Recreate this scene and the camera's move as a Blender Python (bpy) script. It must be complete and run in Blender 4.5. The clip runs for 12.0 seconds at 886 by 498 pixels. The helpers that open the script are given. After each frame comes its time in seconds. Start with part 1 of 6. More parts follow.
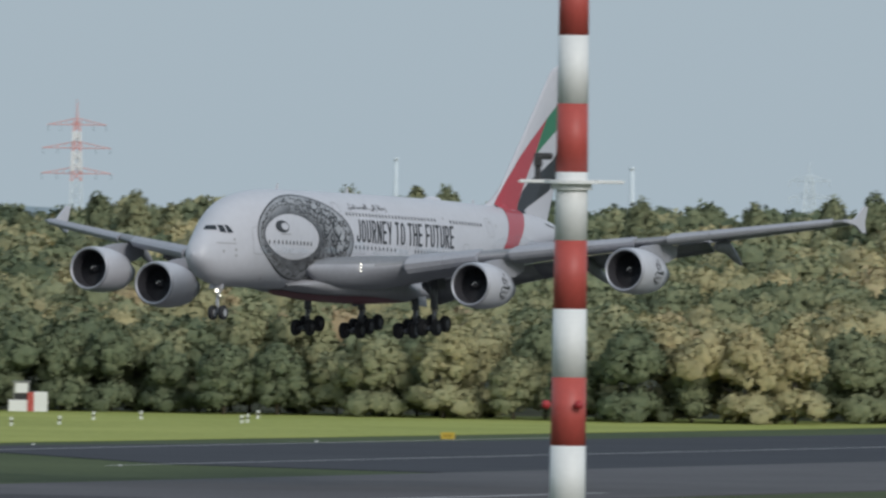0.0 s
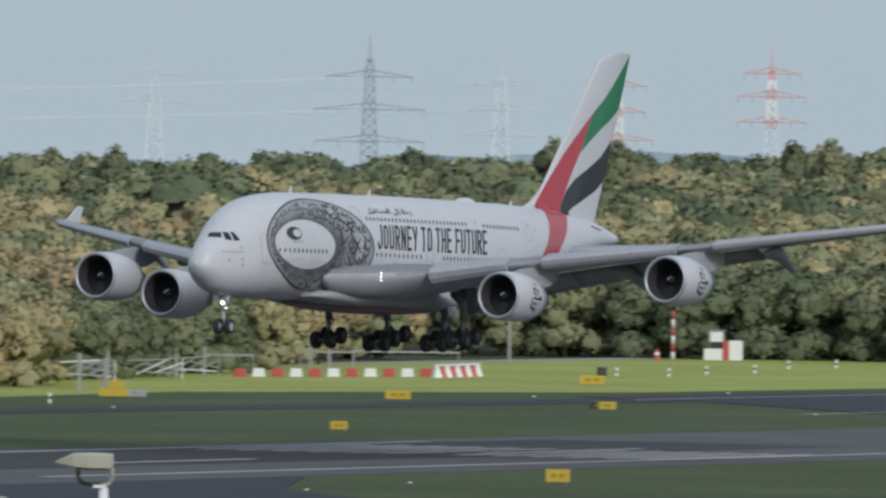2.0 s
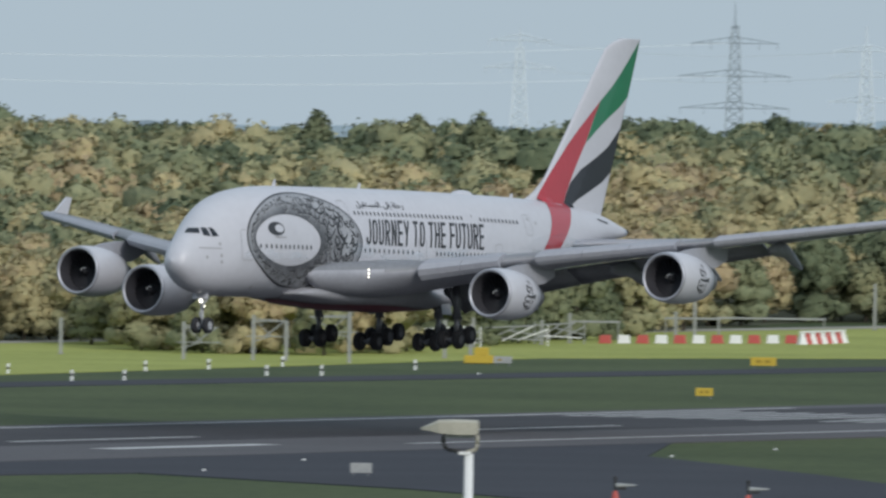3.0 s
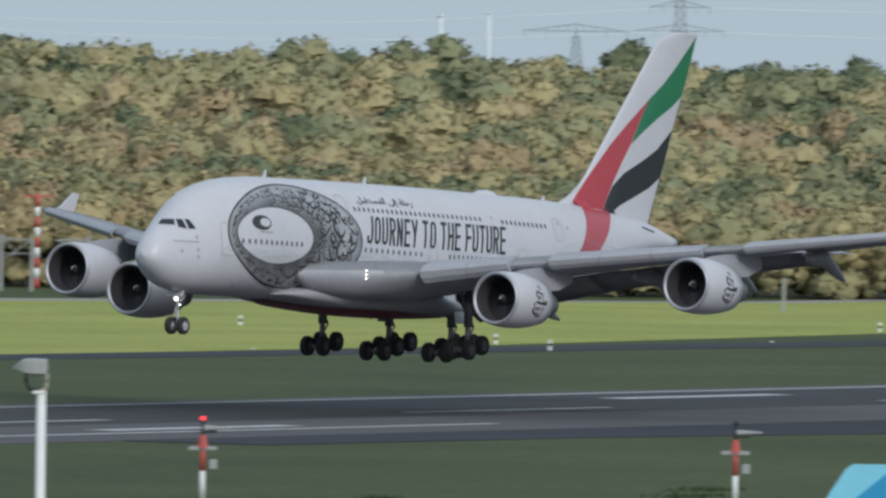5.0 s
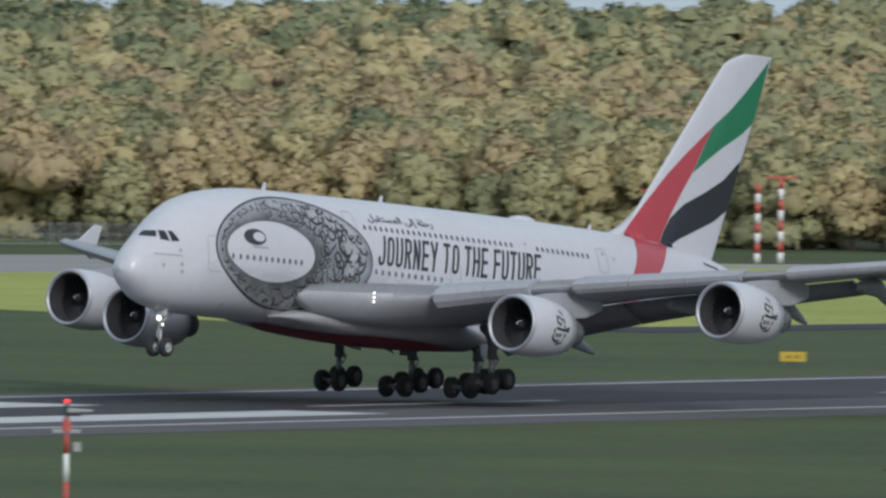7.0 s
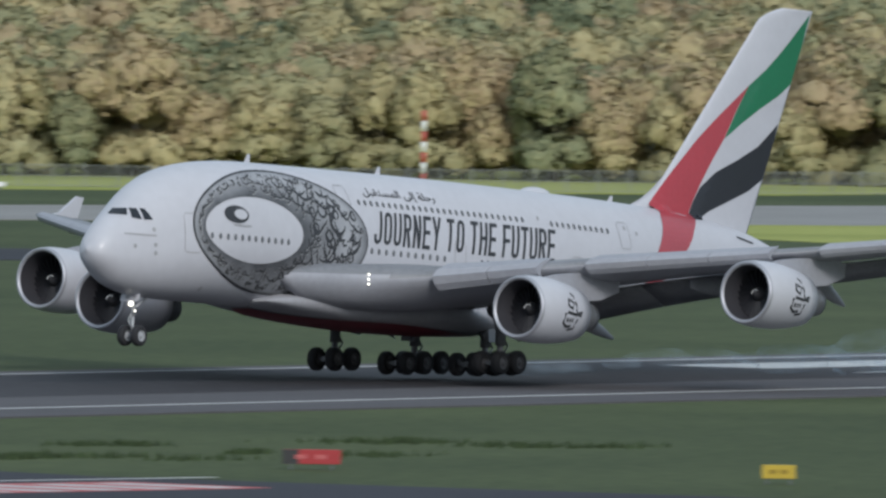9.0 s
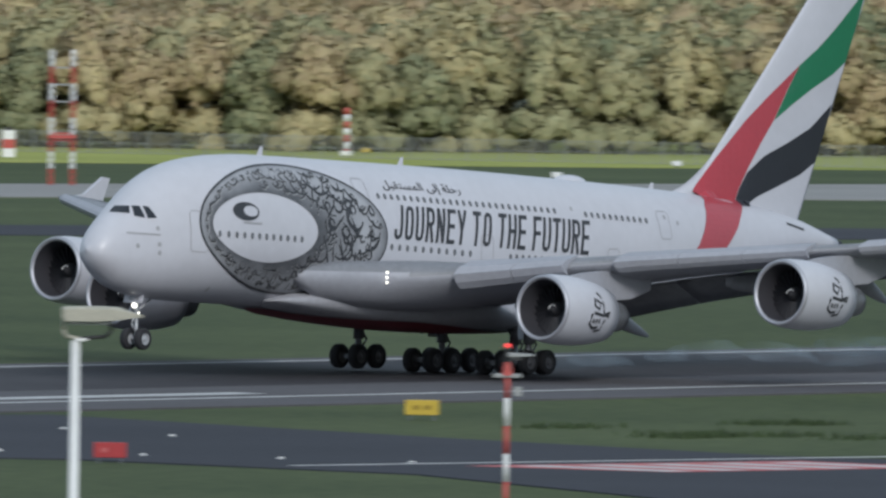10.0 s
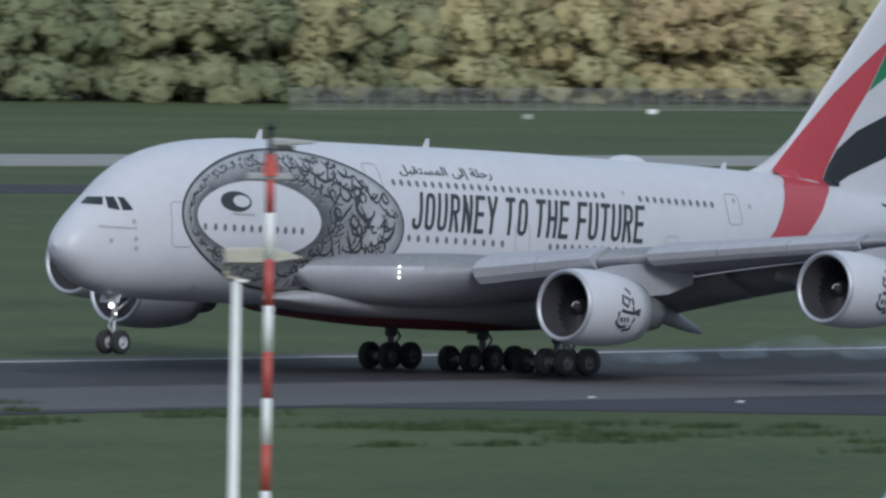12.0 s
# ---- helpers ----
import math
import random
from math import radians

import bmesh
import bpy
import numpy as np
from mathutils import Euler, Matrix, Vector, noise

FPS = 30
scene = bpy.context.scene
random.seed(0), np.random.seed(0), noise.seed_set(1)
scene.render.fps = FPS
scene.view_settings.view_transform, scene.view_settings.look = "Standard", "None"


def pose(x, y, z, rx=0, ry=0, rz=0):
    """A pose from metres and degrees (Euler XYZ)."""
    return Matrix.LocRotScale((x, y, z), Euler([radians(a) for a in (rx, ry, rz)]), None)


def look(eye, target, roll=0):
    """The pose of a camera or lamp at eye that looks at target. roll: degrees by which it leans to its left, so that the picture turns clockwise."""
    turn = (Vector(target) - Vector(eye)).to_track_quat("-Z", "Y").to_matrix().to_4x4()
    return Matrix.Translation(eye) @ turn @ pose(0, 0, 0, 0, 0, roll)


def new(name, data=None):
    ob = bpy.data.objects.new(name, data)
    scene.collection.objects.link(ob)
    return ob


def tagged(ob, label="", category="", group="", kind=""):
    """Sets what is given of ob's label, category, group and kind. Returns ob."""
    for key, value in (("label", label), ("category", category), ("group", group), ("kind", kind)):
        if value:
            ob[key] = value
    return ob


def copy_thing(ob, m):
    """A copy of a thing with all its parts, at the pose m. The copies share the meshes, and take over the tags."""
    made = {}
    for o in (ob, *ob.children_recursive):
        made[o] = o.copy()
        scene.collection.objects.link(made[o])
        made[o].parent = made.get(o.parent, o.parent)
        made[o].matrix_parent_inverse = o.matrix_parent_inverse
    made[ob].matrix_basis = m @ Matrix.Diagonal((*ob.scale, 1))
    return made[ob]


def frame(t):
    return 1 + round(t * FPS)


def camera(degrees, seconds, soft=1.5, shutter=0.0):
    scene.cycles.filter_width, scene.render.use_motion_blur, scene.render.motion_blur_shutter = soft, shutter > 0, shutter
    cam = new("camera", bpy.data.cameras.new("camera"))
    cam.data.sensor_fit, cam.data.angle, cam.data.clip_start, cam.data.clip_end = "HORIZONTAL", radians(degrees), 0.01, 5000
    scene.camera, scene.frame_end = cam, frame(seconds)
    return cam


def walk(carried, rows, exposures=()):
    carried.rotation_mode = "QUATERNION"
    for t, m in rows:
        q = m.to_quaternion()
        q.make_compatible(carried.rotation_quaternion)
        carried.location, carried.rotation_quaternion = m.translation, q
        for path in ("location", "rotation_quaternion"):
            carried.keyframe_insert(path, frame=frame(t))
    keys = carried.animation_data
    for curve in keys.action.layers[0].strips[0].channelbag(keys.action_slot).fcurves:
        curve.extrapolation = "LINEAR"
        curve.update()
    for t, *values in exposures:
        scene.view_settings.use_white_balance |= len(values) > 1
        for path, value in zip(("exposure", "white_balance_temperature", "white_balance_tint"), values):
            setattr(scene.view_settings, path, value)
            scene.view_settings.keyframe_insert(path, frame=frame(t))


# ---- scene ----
EYE = Vector((0.0, 0.0, 30.70))
RUNWAY_Y = 689.14
# seconds, heading to the left of +y, tilt, roll, in degrees
PAN = [
    (0, -66.4135, -0.3321, 0.802),
    (0.5, -65.9244, -0.3829, 0.793),
    (1, -65.4358, -0.4258, 0.824),
    (1.5, -64.8949, -0.4699, 0.801),
    (2, -64.3894, -0.5093, 0.800),
    (2.5, -63.8296, -0.5574, 0.805),
    (3, -63.3261, -0.6209, 0.772),
    (5, -60.7868, -0.7760, 0.820),
    (5.5, -60.0805, -0.8132, 0.797),
    (6, -59.4134, -0.8344, 0.791),
    (6.5, -58.6199, -0.8694, 0.728),
    (7, -57.8782, -0.9121, 0.796),
    (9, -54.4528, -1.1005, 0.776),
    (9.5, -53.4559, -1.1497, 0.822),
    (10, -52.4823, -1.1884, 0.810),
    (10.5, -51.3759, -1.2218, 0.763),
    (11, -50.3012, -1.2715, 0.812),
    (11.5, -49.1959, -1.3046, 0.814),
    (12, -48.0998, -1.3428, 0.914),
]
# seconds, main gear x, height above the runway, bank, pitch, crab
LANDING = [
    (0, 1563.70, 13.78, -0.79, 1.40, -3.82),
    (0.5, 1528.56, 12.47, -0.79, 1.46, -3.53),
    (1, 1496.54, 11.25, -0.77, 1.46, -3.37),
    (1.5, 1461.98, 10.07, -0.76, 1.42, -3.29),
    (2, 1429.83, 9.09, -0.65, 1.18, -3.21),
    (2.5, 1395.12, 8.04, -0.56, 0.98, -3.12),
    (3, 1363.08, 7.04, -0.47, 1.08, -3.25),
    (5, 1226.24, 4.42, 0.05, 2.30, -3.51),
    (5.5, 1192.11, 3.13, -0.05, 2.91, -3.66),
    (6, 1160.94, 2.47, -0.27, 3.28, -3.80),
    (6.5, 1126.75, 1.74, -0.11, 3.62, -3.93),
    (7, 1095.08, 1.16, -0.44, 3.91, -3.65),
    (9, 962.55, 0.48, -0.50, 3.60, -1.02),
    (9.5, 928.90, 0.26, -0.21, 3.39, -0.58),
    (10, 898.29, 0.16, 0.01, 2.91, -0.40),
    (10.5, 865.22, 0.10, 0.06, 2.60, -0.24),
    (11, 833.63, -0.21, 0.15, 2.41, -0.00),
    (11.5, 801.75, -0.12, 0.08, 2.44, 0.12),
    (12, 771.58, 0.00, -0.04, 2.27, 0.04),
]


def ahead(heading, tilt):
    a, b = radians(heading), radians(tilt)
    return Vector((-math.sin(a) * math.cos(b), math.cos(a) * math.cos(b), math.sin(b)))


cam = camera(2.5821, 12.0, soft=2.6, shutter=0.3)
walk(cam, [(t, look(EYE, EYE + 1000 * ahead(a, b), r)) for t, a, b, r in PAN],
     [(0, -0.14, 6250, 10), (1.0, -0.12, 6250, 10), (2.5, 0.0, 6200, 10), (7, 0.04, 6150, 10), (9, 0.06, 6100, 10), (10.5, 0.0, 5950, 10), (12, 0.0, 5850, 10)])

# ---- light ----
SUN_AZ, SUN_EL = 218.0, 28.0      # degrees: from +y clockwise, above the horizon
world = bpy.data.worlds.new("sky")
scene.world = world
world.use_nodes = True
wn, wl = world.node_tree.nodes, world.node_tree.links
sky = wn.new("ShaderNodeTexSky")
sky.sky_type, sky.sun_disc = "NISHITA", False
sky.sun_elevation, sky.sun_rotation = radians(SUN_EL), radians(SUN_AZ)
sky.air_density, sky.dust_density, sky.ozone_density = 1.0, 3.0, 1.5
# thin high cloud whitens the blue
veil = wn.new("ShaderNodeMix")
veil.data_type = "RGBA"
veil.inputs["Factor"].default_value = 0.8
veil.inputs["B"].default_value = (5.3, 6.3, 6.9, 1)
wl.new(sky.outputs["Color"], veil.inputs["A"])
wl.new(veil.outputs["Result"], wn["Background"].inputs["Color"])
wn["Background"].inputs["Strength"].default_value = 0.098
sun = new("sun", bpy.data.lights.new("sun", "SUN"))
sun.data.energy, sun.data.angle, sun.data.color = 1.65, radians(12), (1.0, 0.95, 0.87)
_d = Vector((math.sin(radians(SUN_AZ)) * math.cos(radians(SUN_EL)), math.cos(radians(SUN_AZ)) * math.cos(radians(SUN_EL)), math.sin(radians(SUN_EL))))
sun.matrix_world = look((0, 0, 500), Vector((0, 0, 500)) - _d)

# ---- materials ----
def material(name, color, rough=0.5, metal=0.0, vary=0.12, scale=1.0, fine=8.0, bump=0.0, second=None, coords="Object", coat=0.0):
    """Two scales of variation over a base colour, and a fine relief."""
    m = bpy.data.materials.new(name)
    m.use_nodes = True
    n, l = m.node_tree.nodes, m.node_tree.links
    b = n["Principled BSDF"]
    b.inputs["Roughness"].default_value, b.inputs["Metallic"].default_value = rough, metal
    b.inputs["Coat Weight"].default_value = coat
    tc = n.new("ShaderNodeTexCoord")
    big, small = n.new("ShaderNodeTexNoise"), n.new("ShaderNodeTexNoise")
    big.inputs["Scale"].default_value, big.inputs["Detail"].default_value = scale, 4
    small.inputs["Scale"].default_value, small.inputs["Detail"].default_value = scale * fine, 3
    add = n.new("ShaderNodeMath")
    add.operation = "ADD"
    for t in (big, small):
        l.new(tc.outputs[coords], t.inputs["Vector"])
    l.new(big.outputs["Fac"], add.inputs[0])
    l.new(small.outputs["Fac"], add.inputs[1])
    ramp = n.new("ShaderNodeMapRange")
    ramp.inputs["From Min"].default_value, ramp.inputs["From Max"].default_value = 0.65, 1.35
    l.new(add.outputs[0], ramp.inputs["Value"])
    mix = n.new("ShaderNodeMix")
    mix.data_type = "RGBA"
    c = Vector(color)
    lo = c * (1 - vary)
    hi = Vector(second) if second else c * (1 + vary)
    mix.inputs["A"].default_value, mix.inputs["B"].default_value = (*lo, 1), (*hi, 1)
    l.new(ramp.outputs["Result"], mix.inputs["Factor"])
    l.new(mix.outputs["Result"], b.inputs["Base Color"])
    if bump:
        k = n.new("ShaderNodeBump")
        k.inputs["Strength"].default_value = bump
        k.inputs["Distance"].default_value = 0.05
        l.new(small.outputs["Fac"], k.inputs["Height"])
        l.new(k.outputs["Normal"], b.inputs["Normal"])
    return m


def glow(name, color, strength):
    m = bpy.data.materials.new(name)
    m.use_nodes = True
    b = m.node_tree.nodes["Principled BSDF"]
    b.inputs["Base Color"].default_value = (*color, 1)
    b.inputs["Emission Color"].default_value = (*color, 1)
    b.inputs["Emission Strength"].default_value = strength
    return m


GRASS = material("mown_grass", (0.057, 0.086, 0.031), 0.9, vary=0.35, scale=0.03, fine=25, second=(0.092, 0.112, 0.046))
# sunshine beyond the cloud shadow is painted as this brighter grass
SUNLIT_GRASS = material("sunlit_bright_grass", (0.29, 0.335, 0.075), 0.9, vary=0.2, scale=0.04, fine=20, second=(0.40, 0.41, 0.115))
TUFT = material("dark_tuft_grass", (0.043, 0.068, 0.025), 0.9, vary=0.3, scale=0.5, fine=10)
FOREST_FLOOR = material("forest_floor", (0.05, 0.055, 0.025), 0.95, vary=0.4, scale=0.1)
ASPHALT = material("runway_asphalt", (0.105, 0.100, 0.107), 0.85, vary=0.18, scale=0.05, fine=30)
RUBBER_ASPHALT = material("rubber_stained_asphalt", (0.050, 0.047, 0.053), 0.8, vary=0.3, scale=0.04, fine=20)
TAXI_ASPHALT = material("taxiway_asphalt", (0.042, 0.043, 0.054), 0.85, vary=0.2, scale=0.05, fine=30)
CONCRETE = material("pale_concrete", (0.26, 0.25, 0.24), 0.85, vary=0.15, scale=0.06, fine=30)
ROAD_PALE = material("sandy_service_road", (0.30, 0.28, 0.24), 0.9, vary=0.15, scale=0.06, fine=20)
for worn in (ASPHALT, RUBBER_ASPHALT, TAXI_ASPHALT, GRASS, SUNLIT_GRASS):
    worn.node_tree.nodes["Principled BSDF"].inputs["Specular IOR Level"].default_value = 0.2
LINE_PAINT = material("white_marking_paint", (0.5, 0.5, 0.5), 0.7, vary=0.25, scale=0.4, fine=15)
RED_PAINT_GROUND = material("red_marking_paint", (0.5, 0.12, 0.12), 0.7, vary=0.25, scale=0.4)
WHITE = material("aircraft_white_paint", (0.545, 0.545, 0.59), 0.42, vary=0.04, scale=0.25, fine=6, coat=0.12)
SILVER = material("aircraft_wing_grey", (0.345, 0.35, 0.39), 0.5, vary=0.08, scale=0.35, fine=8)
# wing grey darkened for the shade beneath; also on flaps, fairings, gear doors
UNDER_SHADE = material("aircraft_shade_grey", (0.22, 0.225, 0.245), 0.5, vary=0.15, scale=0.4, fine=8)
BELLY_GREY = material("aircraft_fairing_grey", (0.36, 0.36, 0.39), 0.45, vary=0.1, scale=0.35, fine=8)
LIP_METAL = material("polished_inlet_lip", (0.46, 0.46, 0.50), 0.5, metal=0.6, vary=0.05)
DARK_METAL = material("dark_engine_metal", (0.035, 0.035, 0.042), 0.55, metal=0.2, vary=0.2, scale=2)
STEEL = material("gear_steel", (0.20, 0.205, 0.22), 0.45, metal=0.4, vary=0.2, scale=2)
PALE_STEEL = material("pale_gear_steel", (0.42, 0.43, 0.45), 0.45, metal=0.2, vary=0.15, scale=2)
TYRE = material("black_tyre_rubber", (0.026, 0.026, 0.03), 0.85, vary=0.3, scale=3)
RIM = material("grey_wheel_rim", (0.13, 0.13, 0.14), 0.5, metal=0.3, vary=0.15, scale=4)
GLASS_DARK = material("dark_cockpit_glass", (0.012, 0.014, 0.02), 0.08, vary=0.1, coat=0.5)
WINDOW_DARK = material("cabin_window_glass", (0.14, 0.145, 0.16), 0.15, vary=0.2)
RED = material("livery_red", (0.41, 0.038, 0.055), 0.35, vary=0.06, scale=0.5, coat=0.3)
# livery red darkened to stand for shade under the belly
SHADED_RED = material("shaded_belly_red", (0.20, 0.022, 0.04), 0.4, vary=0.12, scale=0.5)
GREEN = material("livery_green", (0.012, 0.17, 0.075), 0.35, vary=0.06, scale=0.5, coat=0.3)
BLACK = material("livery_black", (0.018, 0.018, 0.026), 0.35, vary=0.1, scale=0.5, coat=0.3)
INK = material("slogan_charcoal", (0.035, 0.036, 0.042), 0.4, vary=0.1)
RING_PALE = material("ring_silver_strokes", (0.30, 0.305, 0.315), 0.45, vary=0.25, scale=0.8)
PANEL_LINE = material("panel_line_grey", (0.36, 0.36, 0.38), 0.5, vary=0.1)
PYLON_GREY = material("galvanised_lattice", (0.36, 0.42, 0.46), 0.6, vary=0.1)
# distance haze is put into this paler, bluer metal colour
HAZE_PALE = material("far_hazed_metal", (0.68, 0.75, 0.79), 0.7, vary=0.08)
MAST_RED = material("mast_red_paint", (0.48, 0.085, 0.07), 0.5, vary=0.08, scale=1.5)
MAST_WHITE = material("mast_white_paint", (0.80, 0.80, 0.79), 0.5, vary=0.04, scale=1.5)
LAMP_GREY = material("lamp_housing_grey", (0.33, 0.34, 0.34), 0.5, vary=0.15, scale=3)
LAMP_BEIGE = material("lamp_housing_beige", (0.42, 0.40, 0.33), 0.5, vary=0.15, scale=3)
BLACK_PLASTIC = material("black_housing", (0.03, 0.03, 0.032), 0.5, vary=0.2, scale=3)
YELLOW = material("sign_yellow", (0.52, 0.37, 0.035), 0.5, vary=0.12, scale=2)
SIGN_RED = material("sign_red", (0.38, 0.03, 0.035), 0.5, vary=0.12, scale=2)
FIN_BLUE = material("parked_fin_blue", (0.03, 0.30, 0.56), 0.35, vary=0.06, scale=0.8)
FIN_PALE = material("parked_fin_pale_blue", (0.22, 0.60, 0.78), 0.35, vary=0.06, scale=0.8)
FENCE_MESH = material("fence_grey", (0.30, 0.31, 0.30), 0.7, vary=0.15)
BARK = material("tree_bark", (0.10, 0.085, 0.065), 0.9, vary=0.3, scale=1.5)
# blue-grey of aerial haze painted over the ridge's woods
HAZED_HILL = material("far_hazed_hill", (0.30, 0.37, 0.41), 0.95, vary=0.25, scale=0.02, fine=12)
LIGHT_ON = glow("lit_landing_lamp", (1.0, 0.93, 0.78), 3.0)
SIGN_INK = material("faded_sign_ink", (0.28, 0.19, 0.015), 0.6, vary=0.15)
RED_LIGHT = glow("lit_red_obstruction_lamp", (1.0, 0.06, 0.06), 1.1)


def foliage():
    """Autumn leaf colours, one tint a tree with patchy sun in it, lighter and darker from clump to clump."""
    m = bpy.data.materials.new("autumn_foliage")
    m.use_nodes = True
    n, l = m.node_tree.nodes, m.node_tree.links
    b = n["Principled BSDF"]
    b.inputs["Roughness"].default_value = 0.85
    at = n.new("ShaderNodeAttribute")
    at.attribute_name = "tint"
    ramp = n.new("ShaderNodeValToRGB")
    e = ramp.color_ramp.elements
    e[0].position, e[0].color = 0.0, (0.155, 0.19, 0.112, 1)
    e[1].position, e[1].color = 1.0, (0.46, 0.36, 0.22, 1)
    for p, c in ((0.3, (0.285, 0.305, 0.175, 1)), (0.55, (0.42, 0.395, 0.222, 1)), (0.8, (0.54, 0.465, 0.255, 1))):
        k = e.new(p)
        k.color = c
    l.new(at.outputs["Fac"], ramp.inputs["Fac"])
    geo = n.new("ShaderNodeNewGeometry")
    rng = n.new("ShaderNodeMapRange")
    rng.inputs["To Min"].default_value, rng.inputs["To Max"].default_value = 0.88, 1.12
    l.new(geo.outputs["Random Per Island"], rng.inputs["Value"])
    mul = n.new("ShaderNodeMix")
    mul.data_type, mul.blend_type = "RGBA", "MULTIPLY"
    mul.inputs["Factor"].default_value = 1.0
    l.new(ramp.outputs["Color"], mul.inputs["A"])
    l.new(rng.outputs["Result"], mul.inputs["B"])
    l.new(mul.outputs["Result"], b.inputs["Base Color"])
    b.inputs["Specular IOR Level"].default_value = 0.2
    # twigs and gaps: fine relief on the leafy mass
    tc = n.new("ShaderNodeTexCoord")
    clump = n.new("ShaderNodeTexNoise")
    clump.inputs["Scale"].default_value, clump.inputs["Detail"].default_value = 1.6, 5
    l.new(tc.outputs["Object"], clump.inputs["Vector"])
    relief = n.new("ShaderNodeBump")
    relief.inputs["Strength"].default_value, relief.inputs["Distance"].default_value = 0.3, 0.3
    l.new(clump.outputs["Fac"], relief.inputs["Height"])
    l.new(relief.outputs["Normal"], b.inputs["Normal"])
    # clumps of fresher and drier leaf
    patch = n.new("ShaderNodeMapRange")
    patch.inputs["From Min"].default_value, patch.inputs["From Max"].default_value = 0.3, 0.7
    patch.inputs["To Min"].default_value, patch.inputs["To Max"].default_value = -0.09, 0.09
    l.new(clump.outputs["Fac"], patch.inputs["Value"])
    shift = n.new("ShaderNodeMath")
    shift.operation = "ADD"
    l.new(at.outputs["Fac"], shift.inputs[0])
    l.new(patch.outputs["Result"], shift.inputs[1])
    l.new(shift.outputs[0], ramp.inputs["Fac"])
    thin = n.new("ShaderNodeBsdfTranslucent")
    l.new(mul.outputs["Result"], thin.inputs["Color"])
    both = n.new("ShaderNodeMixShader")
    both.inputs["Fac"].default_value = 0.2
    l.new(b.outputs["BSDF"], both.inputs[1])
    l.new(thin.outputs["BSDF"], both.inputs[2])
    l.new(both.outputs["Shader"], n["Material Output"].inputs["Surface"])
    return m


LEAVES = foliage()


def ring_print():
    """The printed ring: graphite grading to silver."""
    m = bpy.data.materials.new("graphite_ring_print")
    m.use_nodes = True
    n, l = m.node_tree.nodes, m.node_tree.links
    b = n["Principled BSDF"]
    b.inputs["Roughness"].default_value = 0.45
    at = n.new("ShaderNodeAttribute")
    at.attribute_name = "tone"
    tc, nz = n.new("ShaderNodeTexCoord"), n.new("ShaderNodeTexNoise")
    nz.inputs["Scale"].default_value, nz.inputs["Detail"].default_value = 0.7, 5
    l.new(tc.outputs["Object"], nz.inputs["Vector"])
    add = n.new("ShaderNodeMath")
    add.operation = "MULTIPLY_ADD"
    add.inputs[1].default_value = 0.5
    l.new(nz.outputs["Fac"], add.inputs[0])
    l.new(at.outputs["Fac"], add.inputs[2])
    ramp = n.new("ShaderNodeValToRGB")
    e = ramp.color_ramp.elements
    e[0].position, e[0].color = 0.2, (0.035, 0.036, 0.042, 1)
    e[1].position, e[1].color = 1.0, (0.40, 0.41, 0.44, 1)
    l.new(add.outputs[0], ramp.inputs["Fac"])
    l.new(ramp.outputs["Color"], b.inputs["Base Color"])
    return m


RING_ART = ring_print()


def smoke_haze():
    m = bpy.data.materials.new("thin_tyre_smoke")
    m.use_nodes = True
    n, l = m.node_tree.nodes, m.node_tree.links
    b = n["Principled BSDF"]
    b.inputs["Base Color"].default_value = (0.52, 0.66, 0.78, 1)
    b.inputs["Roughness"].default_value = 1.0
    b.inputs["Specular IOR Level"].default_value = 0.0
    tc, nz = n.new("ShaderNodeTexCoord"), n.new("ShaderNodeTexNoise")
    nz.inputs["Scale"].default_value, nz.inputs["Detail"].default_value = 0.35, 4
    l.new(tc.outputs["Object"], nz.inputs["Vector"])
    rng = n.new("ShaderNodeMapRange")
    rng.inputs["From Min"].default_value, rng.inputs["From Max"].default_value = 0.35, 0.8
    rng.inputs["To Min"].default_value, rng.inputs["To Max"].default_value = 0.0, 0.15
    l.new(nz.outputs["Fac"], rng.inputs["Value"])
    l.new(rng.outputs["Result"], b.inputs["Alpha"])
    return m


SMOKE = smoke_haze()


# ---- mesh helpers ----
def mesh_from(name, verts, faces, mat, smooth=False):
    me = bpy.data.meshes.new(name)
    me.from_pydata([tuple(v) for v in verts], [], [tuple(f) for f in faces])
    me.materials.append(mat)
    me.validate()
    if smooth:
        me.shade_smooth()
    return me


def child(name, me, parent, label="", m=None):
    ob = new(name, me)
    ob.parent = parent
    if m is not None:
        ob.matrix_basis = m
    return tagged(ob, label)


def part(name, bm, mat, parent, label="", smooth=False, m=None):
    me = bpy.data.meshes.new(name)
    bm.to_mesh(me)
    bm.free()
    me.materials.append(mat)
    if smooth:
        me.shade_smooth()
    return child(name, me, parent, label, m)


def empty(name, m=None):
    ob = new(name)
    ob.empty_display_size = 1.0
    if m is not None:
        ob.matrix_basis = m
    return ob


def box(bm, size, centre=(0, 0, 0), bevel=0.0, rot=None):
    r = bmesh.ops.create_cube(bm, size=1.0)
    vs = r["verts"]
    if bevel:
        bmesh.ops.scale(bm, vec=size, verts=vs)
        es = list({e for v in vs for e in v.link_edges})
        k = bmesh.ops.bevel(bm, geom=es, offset=bevel, segments=2, affect="EDGES", profile=0.5)
        vs = list({v for f in k["faces"] for v in f.verts} | {v for v in vs if v.is_valid})
    else:
        bmesh.ops.scale(bm, vec=size, verts=vs)
    if rot is not None:
        bmesh.ops.transform(bm, matrix=rot, verts=vs)
    bmesh.ops.translate(bm, vec=centre, verts=vs)
    return vs


